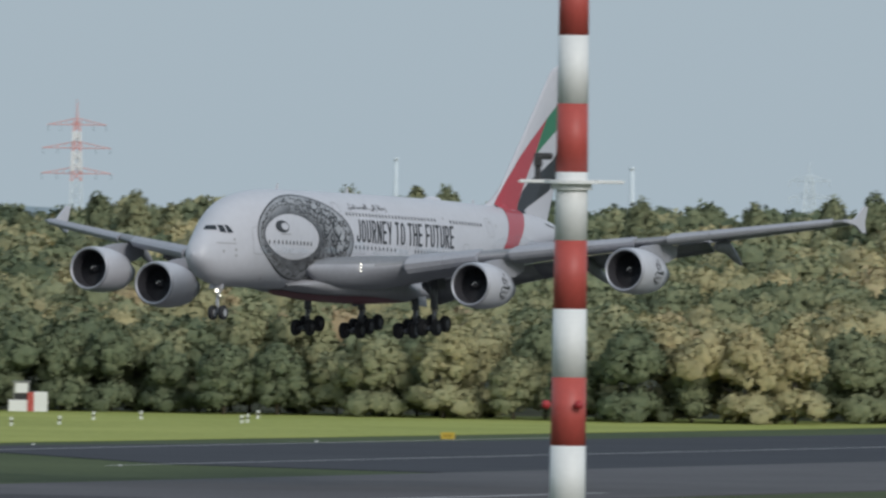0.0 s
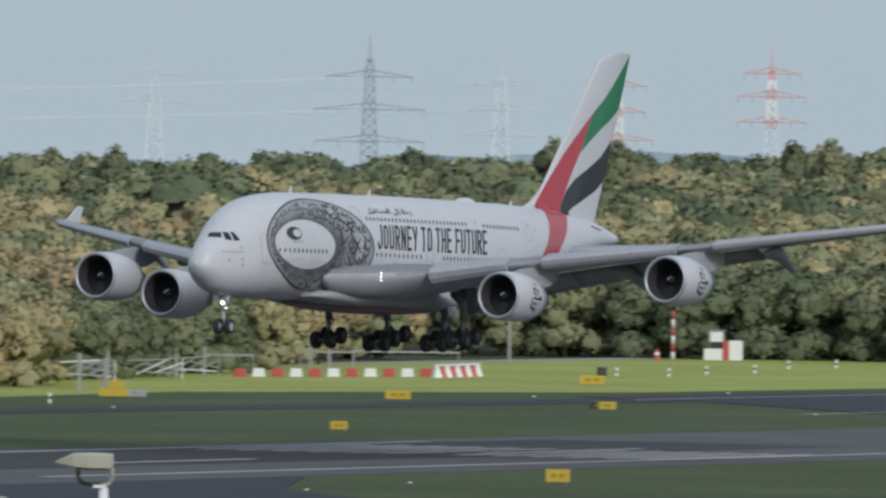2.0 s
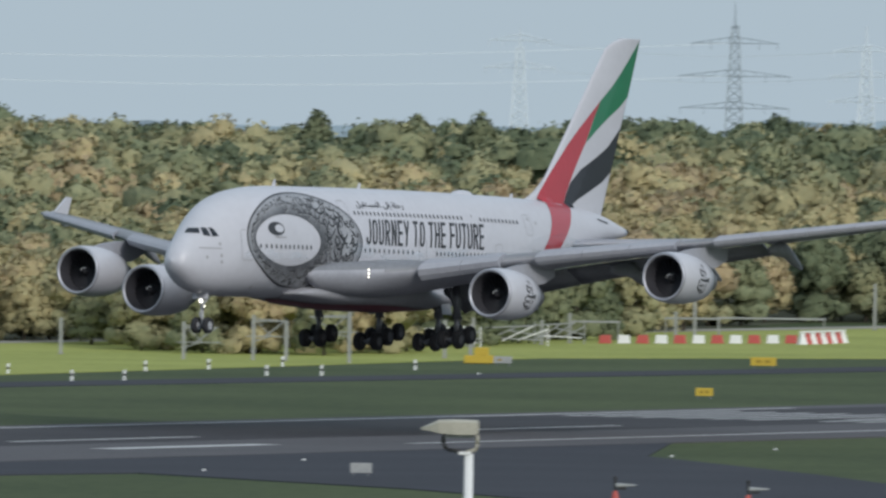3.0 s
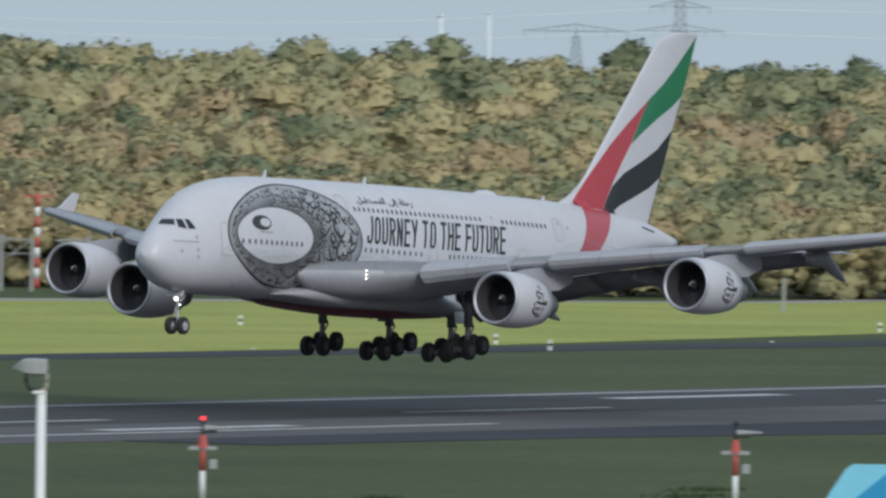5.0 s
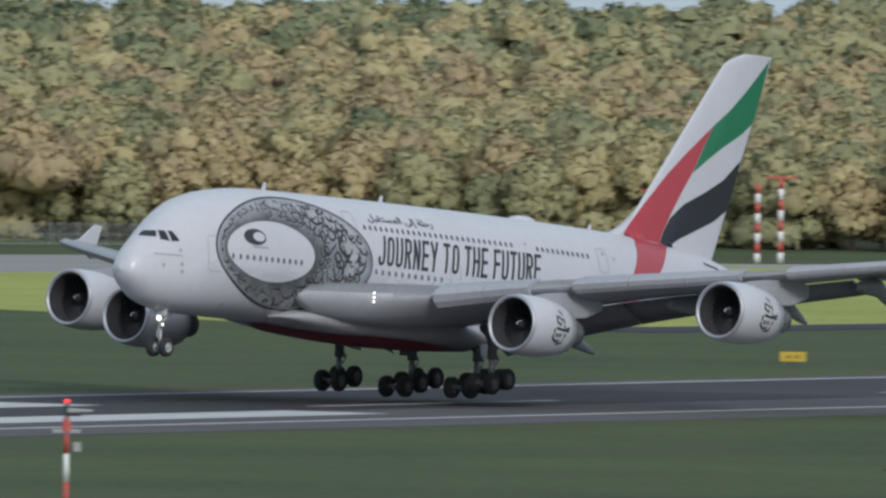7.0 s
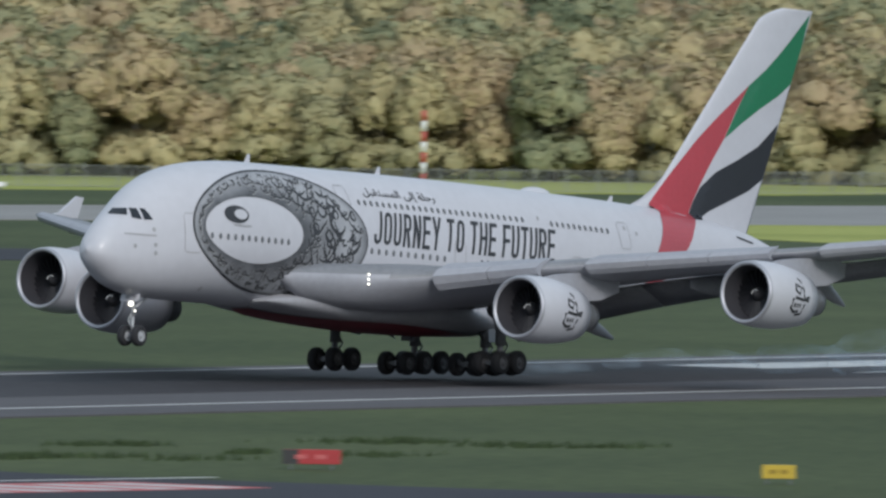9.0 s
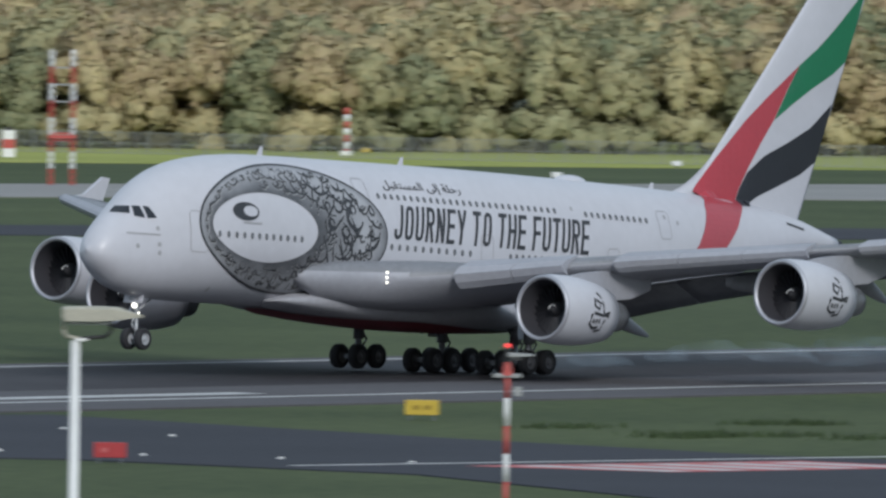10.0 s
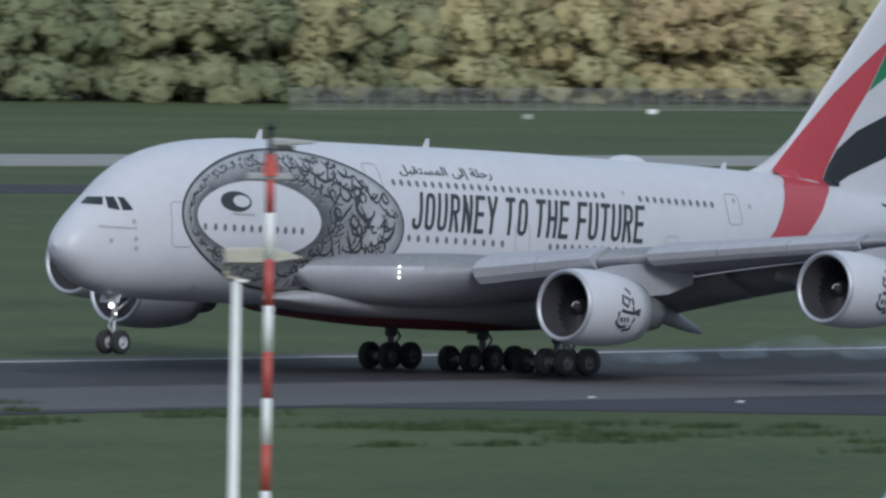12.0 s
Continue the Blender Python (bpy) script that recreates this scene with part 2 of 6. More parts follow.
def rod(bm, a, b, r, r2=None, seg=8):
    """A round bar from a to b."""
    a, b = Vector(a), Vector(b)
    d = b - a
    m = Matrix.Translation((a + b) / 2) @ d.to_track_quat("Z", "Y").to_matrix().to_4x4()
    return bmesh.ops.create_cone(bm, cap_ends=True, segments=seg, radius1=r, radius2=r if r2 is None else r2, depth=d.length, matrix=m)["verts"]


def revolve(profile, axis="x", seg=40, closed=False):
    """Verts and faces of a profile (along, radius) turned round an axis."""
    vs, fs, n = [], [], len(profile)
    for k in range(seg):
        a = 2 * math.pi * k / seg
        for u, r in profile:
            p = (u, r * math.cos(a), r * math.sin(a))
            vs.append(p if axis == "x" else (p[1], p[2], p[0]))
    for k in range(seg):
        k2 = (k + 1) % seg
        for i in range(n if closed else n - 1):
            j = (i + 1) % n
            fs.append((k * n + i, k * n + j, k2 * n + j, k2 * n + i))
    return vs, fs


def loft(rings, caps=True):
    vs, fs, n = [], [], len(rings[0])
    for r in rings:
        vs += r
    for i in range(len(rings) - 1):
        for k in range(n):
            k2 = (k + 1) % n
            fs.append((i * n + k, i * n + k2, (i + 1) * n + k2, (i + 1) * n + k))
    if caps:
        fs.append(tuple(range(n))[::-1])
        fs.append(tuple(range((len(rings) - 1) * n, len(rings) * n)))
    return vs, fs


def smooth_curve(pts, x):
    """A monotone curve through pts, at x."""
    xs, ys = np.array(pts, float).T
    h = np.diff(xs)
    d = np.diff(ys) / h
    m = np.zeros(len(xs))
    m[0], m[-1] = d[0], d[-1]
    for i in range(1, len(xs) - 1):
        if d[i - 1] * d[i] > 0:
            w1, w2 = 2 * h[i] + h[i - 1], h[i] + 2 * h[i - 1]
            m[i] = (w1 + w2) / (w1 / d[i - 1] + w2 / d[i])
    x = float(np.clip(x, xs[0], xs[-1]))
    i = int(min(max(np.searchsorted(xs, x) - 1, 0), len(h) - 1))
    t = (x - xs[i]) / h[i]
    return float((2 * t**3 - 3 * t**2 + 1) * ys[i] + (t**3 - 2 * t**2 + t) * h[i] * m[i] + (3 * t**2 - 2 * t**3) * ys[i + 1] + (t**3 - t**2) * h[i] * m[i + 1])

# ---- ground, runway, taxiways ----
def slab(name, outline, top, mat, label, thick=0.3, kind="structure", parent=None):
    """A flat sheet with an edge, from an outline in plan."""
    n = len(outline)
    vs = [(x, y, top) for x, y in outline] + [(x, y, top - thick) for x, y in outline]
    fs = [tuple(range(n)), tuple(range(2 * n - 1, n - 1, -1))] + [(i, n + i, n + (i + 1) % n, (i + 1) % n) for i in range(n)]
    bm = bmesh.new()
    bv = [bm.verts.new(v) for v in vs]
    for f in fs:
        bm.faces.new([bv[i] for i in f])
    bmesh.ops.recalc_face_normals(bm, faces=bm.faces)
    if parent:
        return part(name, bm, mat, parent, label)
    me = bpy.data.meshes.new(name)
    bm.to_mesh(me)
    bm.free()
    me.materials.append(mat)
    return tagged(new(name, me), label, kind=kind)


def band(x0, x1, d0, d1):
    """A strip along the runway, between offsets from its centreline."""
    return [(x0, RUNWAY_Y + d0), (x1, RUNWAY_Y + d0), (x1, RUNWAY_Y + d1), (x0, RUNWAY_Y + d1)]


tagged(slab("ground", [(-3000, -2500), (5200, -2500), (5200, 5200), (-3000, 5200)], -0.10, GRASS, "dark green mown airfield grass", 1.0), kind="structure")
# both meadows look sunlit through their colour alone
slab("meadow", [(1300, 824), (1345, 812), (1450, 812), (1690, 838), (1740, 812), (1990, 800), (1990, 830), (1960, 905), (1690, 905), (1600, 960), (1580, 1000), (1400, 1000)],
     -0.05, SUNLIT_GRASS, "grass strip before the woods, sunlight in its yellow-green colour")
slab("meadow_far", [(1395, 1192), (1500, 1120), (1560, 1075), (1650, 1075), (1650, 1250), (1560, 1310), (1500, 1265), (1440, 1220)],
     -0.05, SUNLIT_GRASS, "grass strip along the perimeter fence, sunlight in its yellow-green colour")
slab("runway", band(100, 2300, -33, 26), 0.0, ASPHALT, "grey asphalt runway with paler shoulders")
slab("runway_rubber", band(100, 1500, -9, 20), 0.012, RUBBER_ASPHALT, "dark tyre-rubber band along the runway", 0.05)
slab("taxiway_exit", [(640, 656), (715, 664), (792, 660), (815, 652), (803, 616), (796, 590), (800, 540), (740, 500), (730, 540), (756, 582), (758, 605), (742, 634), (722, 655), (640, 650)],
     -0.03, TAXI_ASPHALT, "dark asphalt taxiway leaving the runway")
slab("taxiway_near", [(1130, 656), (1345, 656), (1300, 636), (1255, 600), (1200, 560), (1150, 560), (1190, 600), (1215, 634), (1170, 643), (1130, 645)],
     -0.03, TAXI_ASPHALT, "dark asphalt taxiway joining the runway")
slab("taxiway_far", [(1705, 803), (1740, 802), (1800, 790), (1990, 776), (1990, 715), (1640, 714), (1655, 750), (1695, 785)],
     -0.03, TAXI_ASPHALT, "dark asphalt taxiway beyond the runway")
slab("taxiway_parallel", [(1310, 815), (1310, 803), (1700, 785), (1700, 797)], -0.045, TAXI_ASPHALT, "narrow dark asphalt strip beyond the runway")
slab("far_taxiway", [(1020, 1120), (1182, 1110), (1256, 1094), (1330, 1092), (1428, 1067), (1540, 1030), (1620, 1000), (1560, 960), (1432, 978), (1369, 1023), (1270, 1059), (1147, 1077), (1020, 1084)],
     -0.04, CONCRETE, "pale concrete taxiway across the far grass")
slab("far_strip", [(1000, 1042), (1094, 1027), (1179, 985), (1264, 946), (1320, 915), (1290, 895), (1230, 918), (1154, 962), (1071, 1006), (1000, 1016)],
     -0.04, TAXI_ASPHALT, "narrow asphalt strip across the far grass")
slab("service_road", [(1540, 985), (1600, 965), (1690, 912), (1960, 912), (1960, 906), (1690, 905), (1595, 952), (1530, 970)], -0.03, ROAD_PALE, "sandy service road below the woods")


def marking(x0, x1, d0, d1, top=0.03, mat=None, name="marking", label="white painted runway line"):
    return slab(name, band(x0, x1, d0, d1), top, mat or LINE_PAINT, label, 0.012)


for side in (-1, 1):
    for x0, x1 in ((100, 1480),) if side > 0 else ((822, 1198), (1320, 1560)):
        marking(x0, x1, -1.0 + side * 22.5 - 0.5, -1.0 + side * 22.5 + 0.5, name="runway_edge_line", label="white painted runway edge line")
for k in range(-2, 5):
    marking(1150 + 72.5 * k, 1180 + 72.5 * k, -3.2, -2.3, name="centreline_dash", label="white painted centreline dash")
for k in range(-6, 7):
    if k:
        marking(1430, 1462, -2.0 + k * 3.3 - 0.5, -2.0 + k * 3.3 + 0.5, name="threshold_bar", label="white painted threshold bar")
marking(1008, 1066, -16, -8, name="aiming_block", label="broad white painted aiming block")
marking(1008, 1066, 6, 14, name="aiming_block", label="broad white painted aiming block")
for x, d in ((1280, -18.5), (1280, 12), (1152, -18.5), (830, -18.5)):
    marking(x, x + 26, d - 1.2, d + 1.2, name="touchdown_bar", label="white painted touchdown zone bar")
marking(1696, 1850, 103, 103.4, -0.02, name="taxiway_edge_line", label="thin white painted taxiway edge line")
marking(1640, 1900, 60, 60.4, -0.02, name="taxiway_edge_line", label="thin white painted taxiway edge line")
slab("painted_sign", [(768, 588), (790, 584), (789, 574), (770, 577)], -0.015, RED_PAINT_GROUND, "worn red painted taxiway marking", 0.012)
for k in range(5):
    slab("painted_sign_letters", [(770 + 4 * k, 586.5 - 0.9 * k), (772 + 4 * k, 586.2 - 0.9 * k), (772 + 4 * k, 577 - 0.5 * k), (770 + 4 * k, 577.3 - 0.5 * k)], -0.005, LINE_PAINT, "worn white illegible bars", 0.008)
slab("taxi_line", [(760, 593), (800, 586), (800, 585.3), (760, 592.3)], -0.012, LINE_PAINT, "thin white painted taxiway line", 0.012)


def grass_tufts():
    """Dark uncut tufts scattered along the near verge."""
    rng = np.random.default_rng(17)
    vs, fs = [], []
    spots = [(700 + 190 * rng.random(), -52 - 38 * rng.random() ** 1.4) for k in range(46)] + [(960 + 150 * rng.random(), -60 - 60 * rng.random()) for k in range(26)] + [(700 + 180 * rng.random(), -52 - 3 * rng.random()) for k in range(9)]
    for k in range(24):
        b, r = math.radians(46.6 + 3.2 * rng.random()), 944 + 12 * rng.normal()
        spots.append((r * math.sin(b), r * math.cos(b) - RUNWAY_Y))
    for x, d in spots:
        # none on the taxiway
        if 725 < x < 815 and d > -110:
            continue
        w = 0.6 + 1.6 * rng.random()
        for k in range(110):
            px, py = x + rng.normal() * w * 1.1, RUNWAY_Y + d - 0.2 * max(0, x - 770) + rng.normal() * w * 0.6
            a, h, t = rng.random() * 6.28, 0.14 + 0.26 * rng.random(), 0.07 + 0.07 * rng.random()
            n = len(vs)
            vs += [(px - t * math.cos(a), py - t * math.sin(a), -0.1), (px + t * math.cos(a), py + t * math.sin(a), -0.1), (px + 0.1 * rng.normal(), py + 0.1 * rng.normal(), -0.1 + h)]
            fs.append((n, n + 1, n + 2))
    return tagged(new("grass_tufts", mesh_from("grass_tufts", vs, fs, TUFT)), "dark uncut grass tufts on the verge", "grass", kind="stuff")


grass_tufts()

# ---- the airliner ----
# Aircraft space: x aft of the main gear, y to starboard, z above the wheels' ground line. S(s) turns metres aft of the nose into x.
PIVOT = 34.0
TOP = [(0.27, 5.65), (0.75, 6.49), (1.52, 7.29), (3.06, 8.50), (4.69, 9.66), (6.9, 10.67), (9.3, 11.21), (11.6, 11.48), (14, 11.6), (30, 11.66), (46.9, 11.5), (56, 11.25), (62, 10.85), (66, 10.3), (70.4, 9.25)]
BOTTOM = [(0.27, 5.55), (0.56, 4.96), (1.14, 4.40), (2.67, 3.52), (5.07, 3.1), (8.24, 3.0), (40, 3.0), (46, 3.3), (52, 4.6), (60, 6.6), (66, 8.0), (70.4, 8.6)]
HALF = [(0.27, 0.02), (0.56, 0.68), (1.14, 1.12), (2.1, 1.52), (3.25, 1.92), (4.69, 2.40), (6.9, 2.98), (9.2, 3.46), (11.12, 3.57), (42, 3.57), (48, 3.4), (54, 2.8), (60, 2.0), (66, 1.1), (70.4, 0.35)]


def section(s):
    zt, zb, w = smooth_curve(TOP, s), smooth_curve(BOTTOM, s), smooth_curve(HALF, s)
    return zt, zb, w, zb + 0.42 * (zt - zb)


def skin(s, z):
    """The half width of the fuselage at a station and height."""
    zt, zb, w, zm = section(s)
    q = (z - zm) / (zt - zm) if z > zm else (zm - z) / (zm - zb)
    q = min(abs(q), 0.9999)
    n = 2.2 if z > zm else 2.05
    return w * (1 - q**n) ** (1 / n)


def port(s, z, off=0.02):
    """The point of the port side skin at a station and height, a little proud."""
    y = skin(s, z)
    e = 0.05
    ny = Vector((-(skin(s + e, z) - skin(s - e, z)) / (2 * e), 1.0, -(skin(s, z + e) - skin(s, z - e)) / (2 * e)))
    ny.normalize()
    p = Vector((s, y, z)) + ny * off
    return Vector((p.x - PIVOT, -p.y, p.z))


def fuselage(parent):
    seg, rings = 56, []
    ss = [0.27 + 10.73 * (k / 26) ** 2 for k in range(27)] + [11 + 31 * k / 20 for k in range(1, 21)] + [42 + 28.4 * k / 30 for k in range(1, 31)]
    for s in ss:
        zt, zb, w, zm = section(s)
        ring = []
        for k in range(seg):
            a = 2 * math.pi * k / seg
            c, d = math.cos(a), math.sin(a)
            n = 2.2 if c > 0 else 2.05
            y = w * math.copysign(abs(d) ** (2 / n), d)
            z = zm + ((zt - zm) if c > 0 else (zm - zb)) * math.copysign(abs(c) ** (2 / n), c)
            ring.append((s - PIVOT, y, z))
        rings.append(ring)
    vs, fs = loft(rings)
    return child("fuselage", mesh_from("fuselage", vs, fs, WHITE, True), parent, "white painted double-deck fuselage")


def decal(name, bm, mat, parent, label="", off=0.02, step=0.3):
    """Lays a flat shape (x = station, y = height) on the port skin."""
    lo = Vector((min(v.co.x for v in bm.verts), min(v.co.y for v in bm.verts)))
    hi = Vector((max(v.co.x for v in bm.verts), max(v.co.y for v in bm.verts)))
    for axis, st in ((0, step * 2.5), (1, step)):
        k = lo[axis] + st
        while k < hi[axis]:
            no = (1, 0, 0) if axis == 0 else (0, 1, 0)
            bmesh.ops.bisect_plane(bm, geom=bm.verts[:] + bm.edges[:] + bm.faces[:], plane_co=(k, k, 0), plane_no=no)
            k += st
    for v in bm.verts:
        v.co = port(v.co.x, v.co.y, off + v.co.z)
    bmesh.ops.recalc_face_normals(bm, faces=bm.faces)
    if sum(f.normal.y * f.calc_area() for f in bm.faces) > 0:
        bmesh.ops.reverse_faces(bm, faces=bm.faces)
    return part(name, bm, mat, parent, label)


def polygon(points):
    bm = bmesh.new()
    f = bm.faces.new([bm.verts.new((*p, 0)) for p in points])
    bmesh.ops.triangulate(bm, faces=[f])
    return bm


def strip(points, width, closed=False):
    """A flat ribbon along points."""
    bm = bmesh.new()
    n, rows = len(points), []
    for i, p in enumerate(points):
        a, b = points[(i - 1) % n if closed else max(i - 1, 0)], points[(i + 1) % n if closed else min(i + 1, n - 1)]
        d = Vector((b[0] - a[0], b[1] - a[1]))
        d = d.normalized() if d.length > 1e-6 else Vector((1, 0))
        w = width[i] if isinstance(width, (list, tuple)) else width
        o = Vector((-d.y, d.x)) * w / 2
        rows.append((bm.verts.new((p[0] + o.x, p[1] + o.y, 0)), bm.verts.new((p[0] - o.x, p[1] - o.y, 0))))
    for i in range(n if closed else n - 1):
        a, b = rows[i], rows[(i + 1) % n]
        bm.faces.new((a[0], a[1], b[1], b[0]))
    return bm


def lettering(text, x0, x1, z0, z1, bold=0.0):
    """A flat bmesh of a line of writing, fitted into a box."""
    cu = bpy.data.curves.new("lettering", "FONT")
    cu.body, cu.size, cu.offset = text, 1.0, bold
    cu.resolution_u = 4
    ob = bpy.data.objects.new("lettering", cu)
    scene.collection.objects.link(ob)
    me = ob.to_mesh()
    bm = bmesh.new()
    bm.from_mesh(me)
    ob.to_mesh_clear()
    bpy.data.objects.remove(ob)
    bpy.data.curves.remove(cu)
    xs, ys = [v.co.x for v in bm.verts], [v.co.y for v in bm.verts]
    for v in bm.verts:
        v.co.x = x0 + (v.co.x - min(xs)) / (max(xs) - min(xs)) * (x1 - x0)
        v.co.y = z0 + (v.co.y - min(ys)) / (max(ys) - min(ys)) * (z1 - z0)
        v.co.z = 0
    return bm


def slogan():
    """Tall narrow block letters of even stroke."""
    w, h, t = 0.76, 2.0, 0.235
    m, e, r = t / 2, w - t / 2, 0.24

    def bend(x, y, a0, a1):
        return [(x + (r - 0.02) * math.cos(math.radians(a0 + (a1 - a0) * q / 4)), y + (r - 0.02) * math.sin(math.radians(a0 + (a1 - a0) * q / 4))) for q in range(5)]

    low, high = [(m, 0.6)] + bend(m + r, m + r, 180, 270) + bend(e - r, m + r, 270, 360) + [(e, 0.6)], bend(e - r, h - m - r, 0, 90) + bend(m + r, h - m - r, 90, 180)
    mid = 1.02
    letters = {
        "J": [low + [(e, h)]],
        "O": [low + [(e, 1.2)] + high + [(m, 1.2), (m, 0.55)]],
        "U": [[(m, h)] + low + [(e, h)]],
        "R": [[(m, 0), (m, h)], [(m, h - m), (e - r, h - m)] + bend(e - r, h - m - r, 90, 0)[1:] + bend(e - r, mid + r, 0, -90) + [(m, mid)], [(0.36, mid), (e + 0.02, 0)]],
        "N": [[(m, 0), (m, h)], [(e, 0), (e, h)], [(m, h - 0.05), (e, 0.05)]],
        "E": [[(m, 0), (m, h)], [(m, h - m), (w, h - m)], [(m, mid), (w - 0.08, mid)], [(m, m), (w, m)]],
        "Y": [[(m - 0.05, h), (w / 2, 0.85)], [(e + 0.05, h), (w / 2, 0.85)], [(w / 2, 0.95), (w / 2, 0)]],
        "T": [[(0, h - m), (w, h - m)], [(w / 2, h), (w / 2, 0)]],
        "H": [[(m, 0), (m, h)], [(e, 0), (e, h)], [(m, mid), (e, mid)]],
        "F": [[(m, 0), (m, h)], [(m, h - m), (w, h - m)], [(m, mid), (w - 0.08, mid)]],
    }
    bm = bmesh.new()
    for word, x0, x1 in (("JOURNEY", 23.9, 30.5), ("TO", 31.15, 32.92), ("THE", 33.55, 36.2), ("FUTURE", 36.85, 42.2)):
        pitch = (x1 - x0 - w) / (len(word) - 1)
        for k, ch in enumerate(word):
            for level, path in enumerate(letters[ch]):
                b2 = strip(path, t)
                for v in b2.verts:
                    x, y = x0 + pitch * k + v.co.x, v.co.y
                    v.co = (x + 0.25 * (y - 1.0), 7.26 + 0.995 * y - 0.0065 * (x - 24), 0.004 * level)
                me = bpy.data.meshes.new("tmp")
                b2.to_mesh(me)
                b2.free()
                bm.from_mesh(me)
                bpy.data.meshes.remove(me)
    return bm


def oval(cx, cz, a, b, n=64):
    return [(cx + a * math.cos(2 * math.pi * k / n), cz + b * math.sin(2 * math.pi * k / n)) for k in range(n)]


def wing_station(y):
    """Leading edge, chord, height and thickness of the wing at a distance from the centreline."""
    le = smooth_curve([(3, 15.2), (3.8, 16.6), (4.8, 19.2), (5.6, 20.7), (14.8, 27.9), (25.8, 36.2), (39.3, 46.0)], y)
    te = smooth_curve([(3, 36.5), (8, 37.3), (14.8, 38.9), (25.8, 43.9), (39.3, 49.9)], y)
    z = smooth_curve([(3, 4.45), (5.6, 4.75), (14.8, 6.2), (25.8, 7.75), (39.3, 9.75)], y)
    th = smooth_curve([(3, 2.5), (5.0, 2.7), (8, 2.0), (14.8, 1.3), (25.8, 0.8), (39.3, 0.32)], y)
    return le, te - le, z, th


FOIL = [(1.0, 0.0), (0.8, 0.17), (0.6, 0.32), (0.4, 0.45), (0.25, 0.48), (0.12, 0.40), (0.04, 0.24), (0.01, 0.11), (0.0, 0.0),
        (0.01, -0.12), (0.04, -0.25), (0.12, -0.42), (0.25, -0.52), (0.4, -0.50), (0.6, -0.33), (0.8, -0.13)]


def wing(parent, side):
    rings = []
    for k in range(30):
        y = 3.0 + 36.3 * (k / 29) ** 1.35
        le, ch, z, th = wing_station(y)
        tw = math.radians(3.5 - 4.0 * (y - 3.0) / 36.3)
        ring = []
        for u, v in FOIL:
            x, h = u * ch * 0.86, v * th
            ring.append((le + x - PIVOT, side * y, z + h - (x - 0.3 * ch) * math.sin(tw)))
        rings.append(ring if side > 0 else ring[::-1])
    vs, fs = loft(rings)
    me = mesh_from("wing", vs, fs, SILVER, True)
    # faces turned downwards get their shade as a darker grey
    me.materials.append(UNDER_SHADE)
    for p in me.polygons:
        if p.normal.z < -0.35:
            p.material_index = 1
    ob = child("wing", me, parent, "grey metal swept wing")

    def plate(name, y0, y1, prof, mat, label, n=6):
        """A long panel along the span; prof(y) gives its outline in the plane of the station."""
        rr = []
        for k in range(n + 1):
            y = y0 + (y1 - y0) * k / n
            rr.append([(x - PIVOT, side * y, z) for x, z in prof(y)])
        v, f = loft(rr if side > 0 else [r[::-1] for r in rr])
        return child(name, mesh_from(name, v, f, mat, name != "slat"), parent, label)

    def tw_z(y, x):
        le, ch, z, th = wing_station(y)
        tw = math.radians(3.5 - 4.0 * (y - 3.0) / 36.3)
        return z - (x - le - 0.3 * ch) * math.sin(tw)

    def slat(y):
        le, ch, z, th = wing_station(y)
        c, h = min(0.1 * ch, 1.15), 0.38 * th + 0.2
        zz = tw_z(y, le)
        return [(le - 0.05 * c, zz - 0.92 * h), (le - 0.45 * c, zz - 0.55 * h), (le - 0.68 * c, zz - 0.05 * h), (le - 0.25 * c, zz + 0.42 * h), (le + 0.7 * c, zz + 0.88 * h),
                (le + 0.7 * c, zz + 0.80 * h), (le + 0.0 * c, zz + 0.18 * h), (le - 0.25 * c, zz - 0.3 * h)]

    for y0, y1 in ((8.6, 11.2), (11.24, 13.7), (16.0, 18.8), (18.84, 21.7), (21.74, 24.6), (27.0, 29.9), (29.94, 32.8), (32.84, 35.7), (35.74, 38.6)):
        plate("slat", y0, y1, slat, SILVER, "extended grey leading-edge slat", 3)

    def flap(y):
        le, ch, z, th = wing_station(y)
        x = le + 0.84 * ch
        zz = tw_z(y, x) - 0.1
        c, a = 0.19 * ch + 0.5, math.radians(28)
        return [(x + u * c * math.cos(a) + w * c * math.sin(a), zz - u * c * math.sin(a) + w * c * math.cos(a)) for u, w in ((0, 0), (0.12, 0.09), (0.4, 0.08), (1, 0.0), (0.5, -0.02), (0.1, -0.06))]

    for y0, y1 in ((4.6, 13.94), (13.98, 20.58), (20.62, 27.5)):
        plate("flap", y0, y1, flap, UNDER_SHADE, "lowered grey trailing-edge flap", 6)

    def aileron(y):
        le, ch, z, th = wing_station(y)
        x = le + 0.85 * ch
        zz = tw_z(y, x)
        c = 0.17 * ch
        return [(x, zz + 0.06), (x + c, zz - 0.14), (x + c, zz - 0.19), (x, zz - 0.10)]

    for y0, y1 in ((27.8, 33.2), (33.3, 38.6)):
        plate("aileron", y0, y1, aileron, SILVER, "", 3)

    for y in (9.5, 18.5, 23.2, 29.0):
        le, ch, z, th = wing_station(y)
        x0, x1 = le + 0.5 * ch, le + 1.1 * ch + 1.3
        rr = []
        for k in range(11):
            u = k / 10
            r = 0.42 * (math.sin(math.pi * min(u * 0.9 + 0.08, 1.0)) ** 0.7) + 0.02
            x = x0 + (x1 - x0) * u
            zc = tw_z(y, x) - 0.36 * th * (1 - u) - 0.6 - 2.9 * max(0, u - 0.45)
            rr.append([(x - PIVOT, side * (y + r * 0.8 * math.cos(b)), zc + r * 1.4 * math.sin(b)) for b in [2 * math.pi * j / 12 for j in range(12)]])
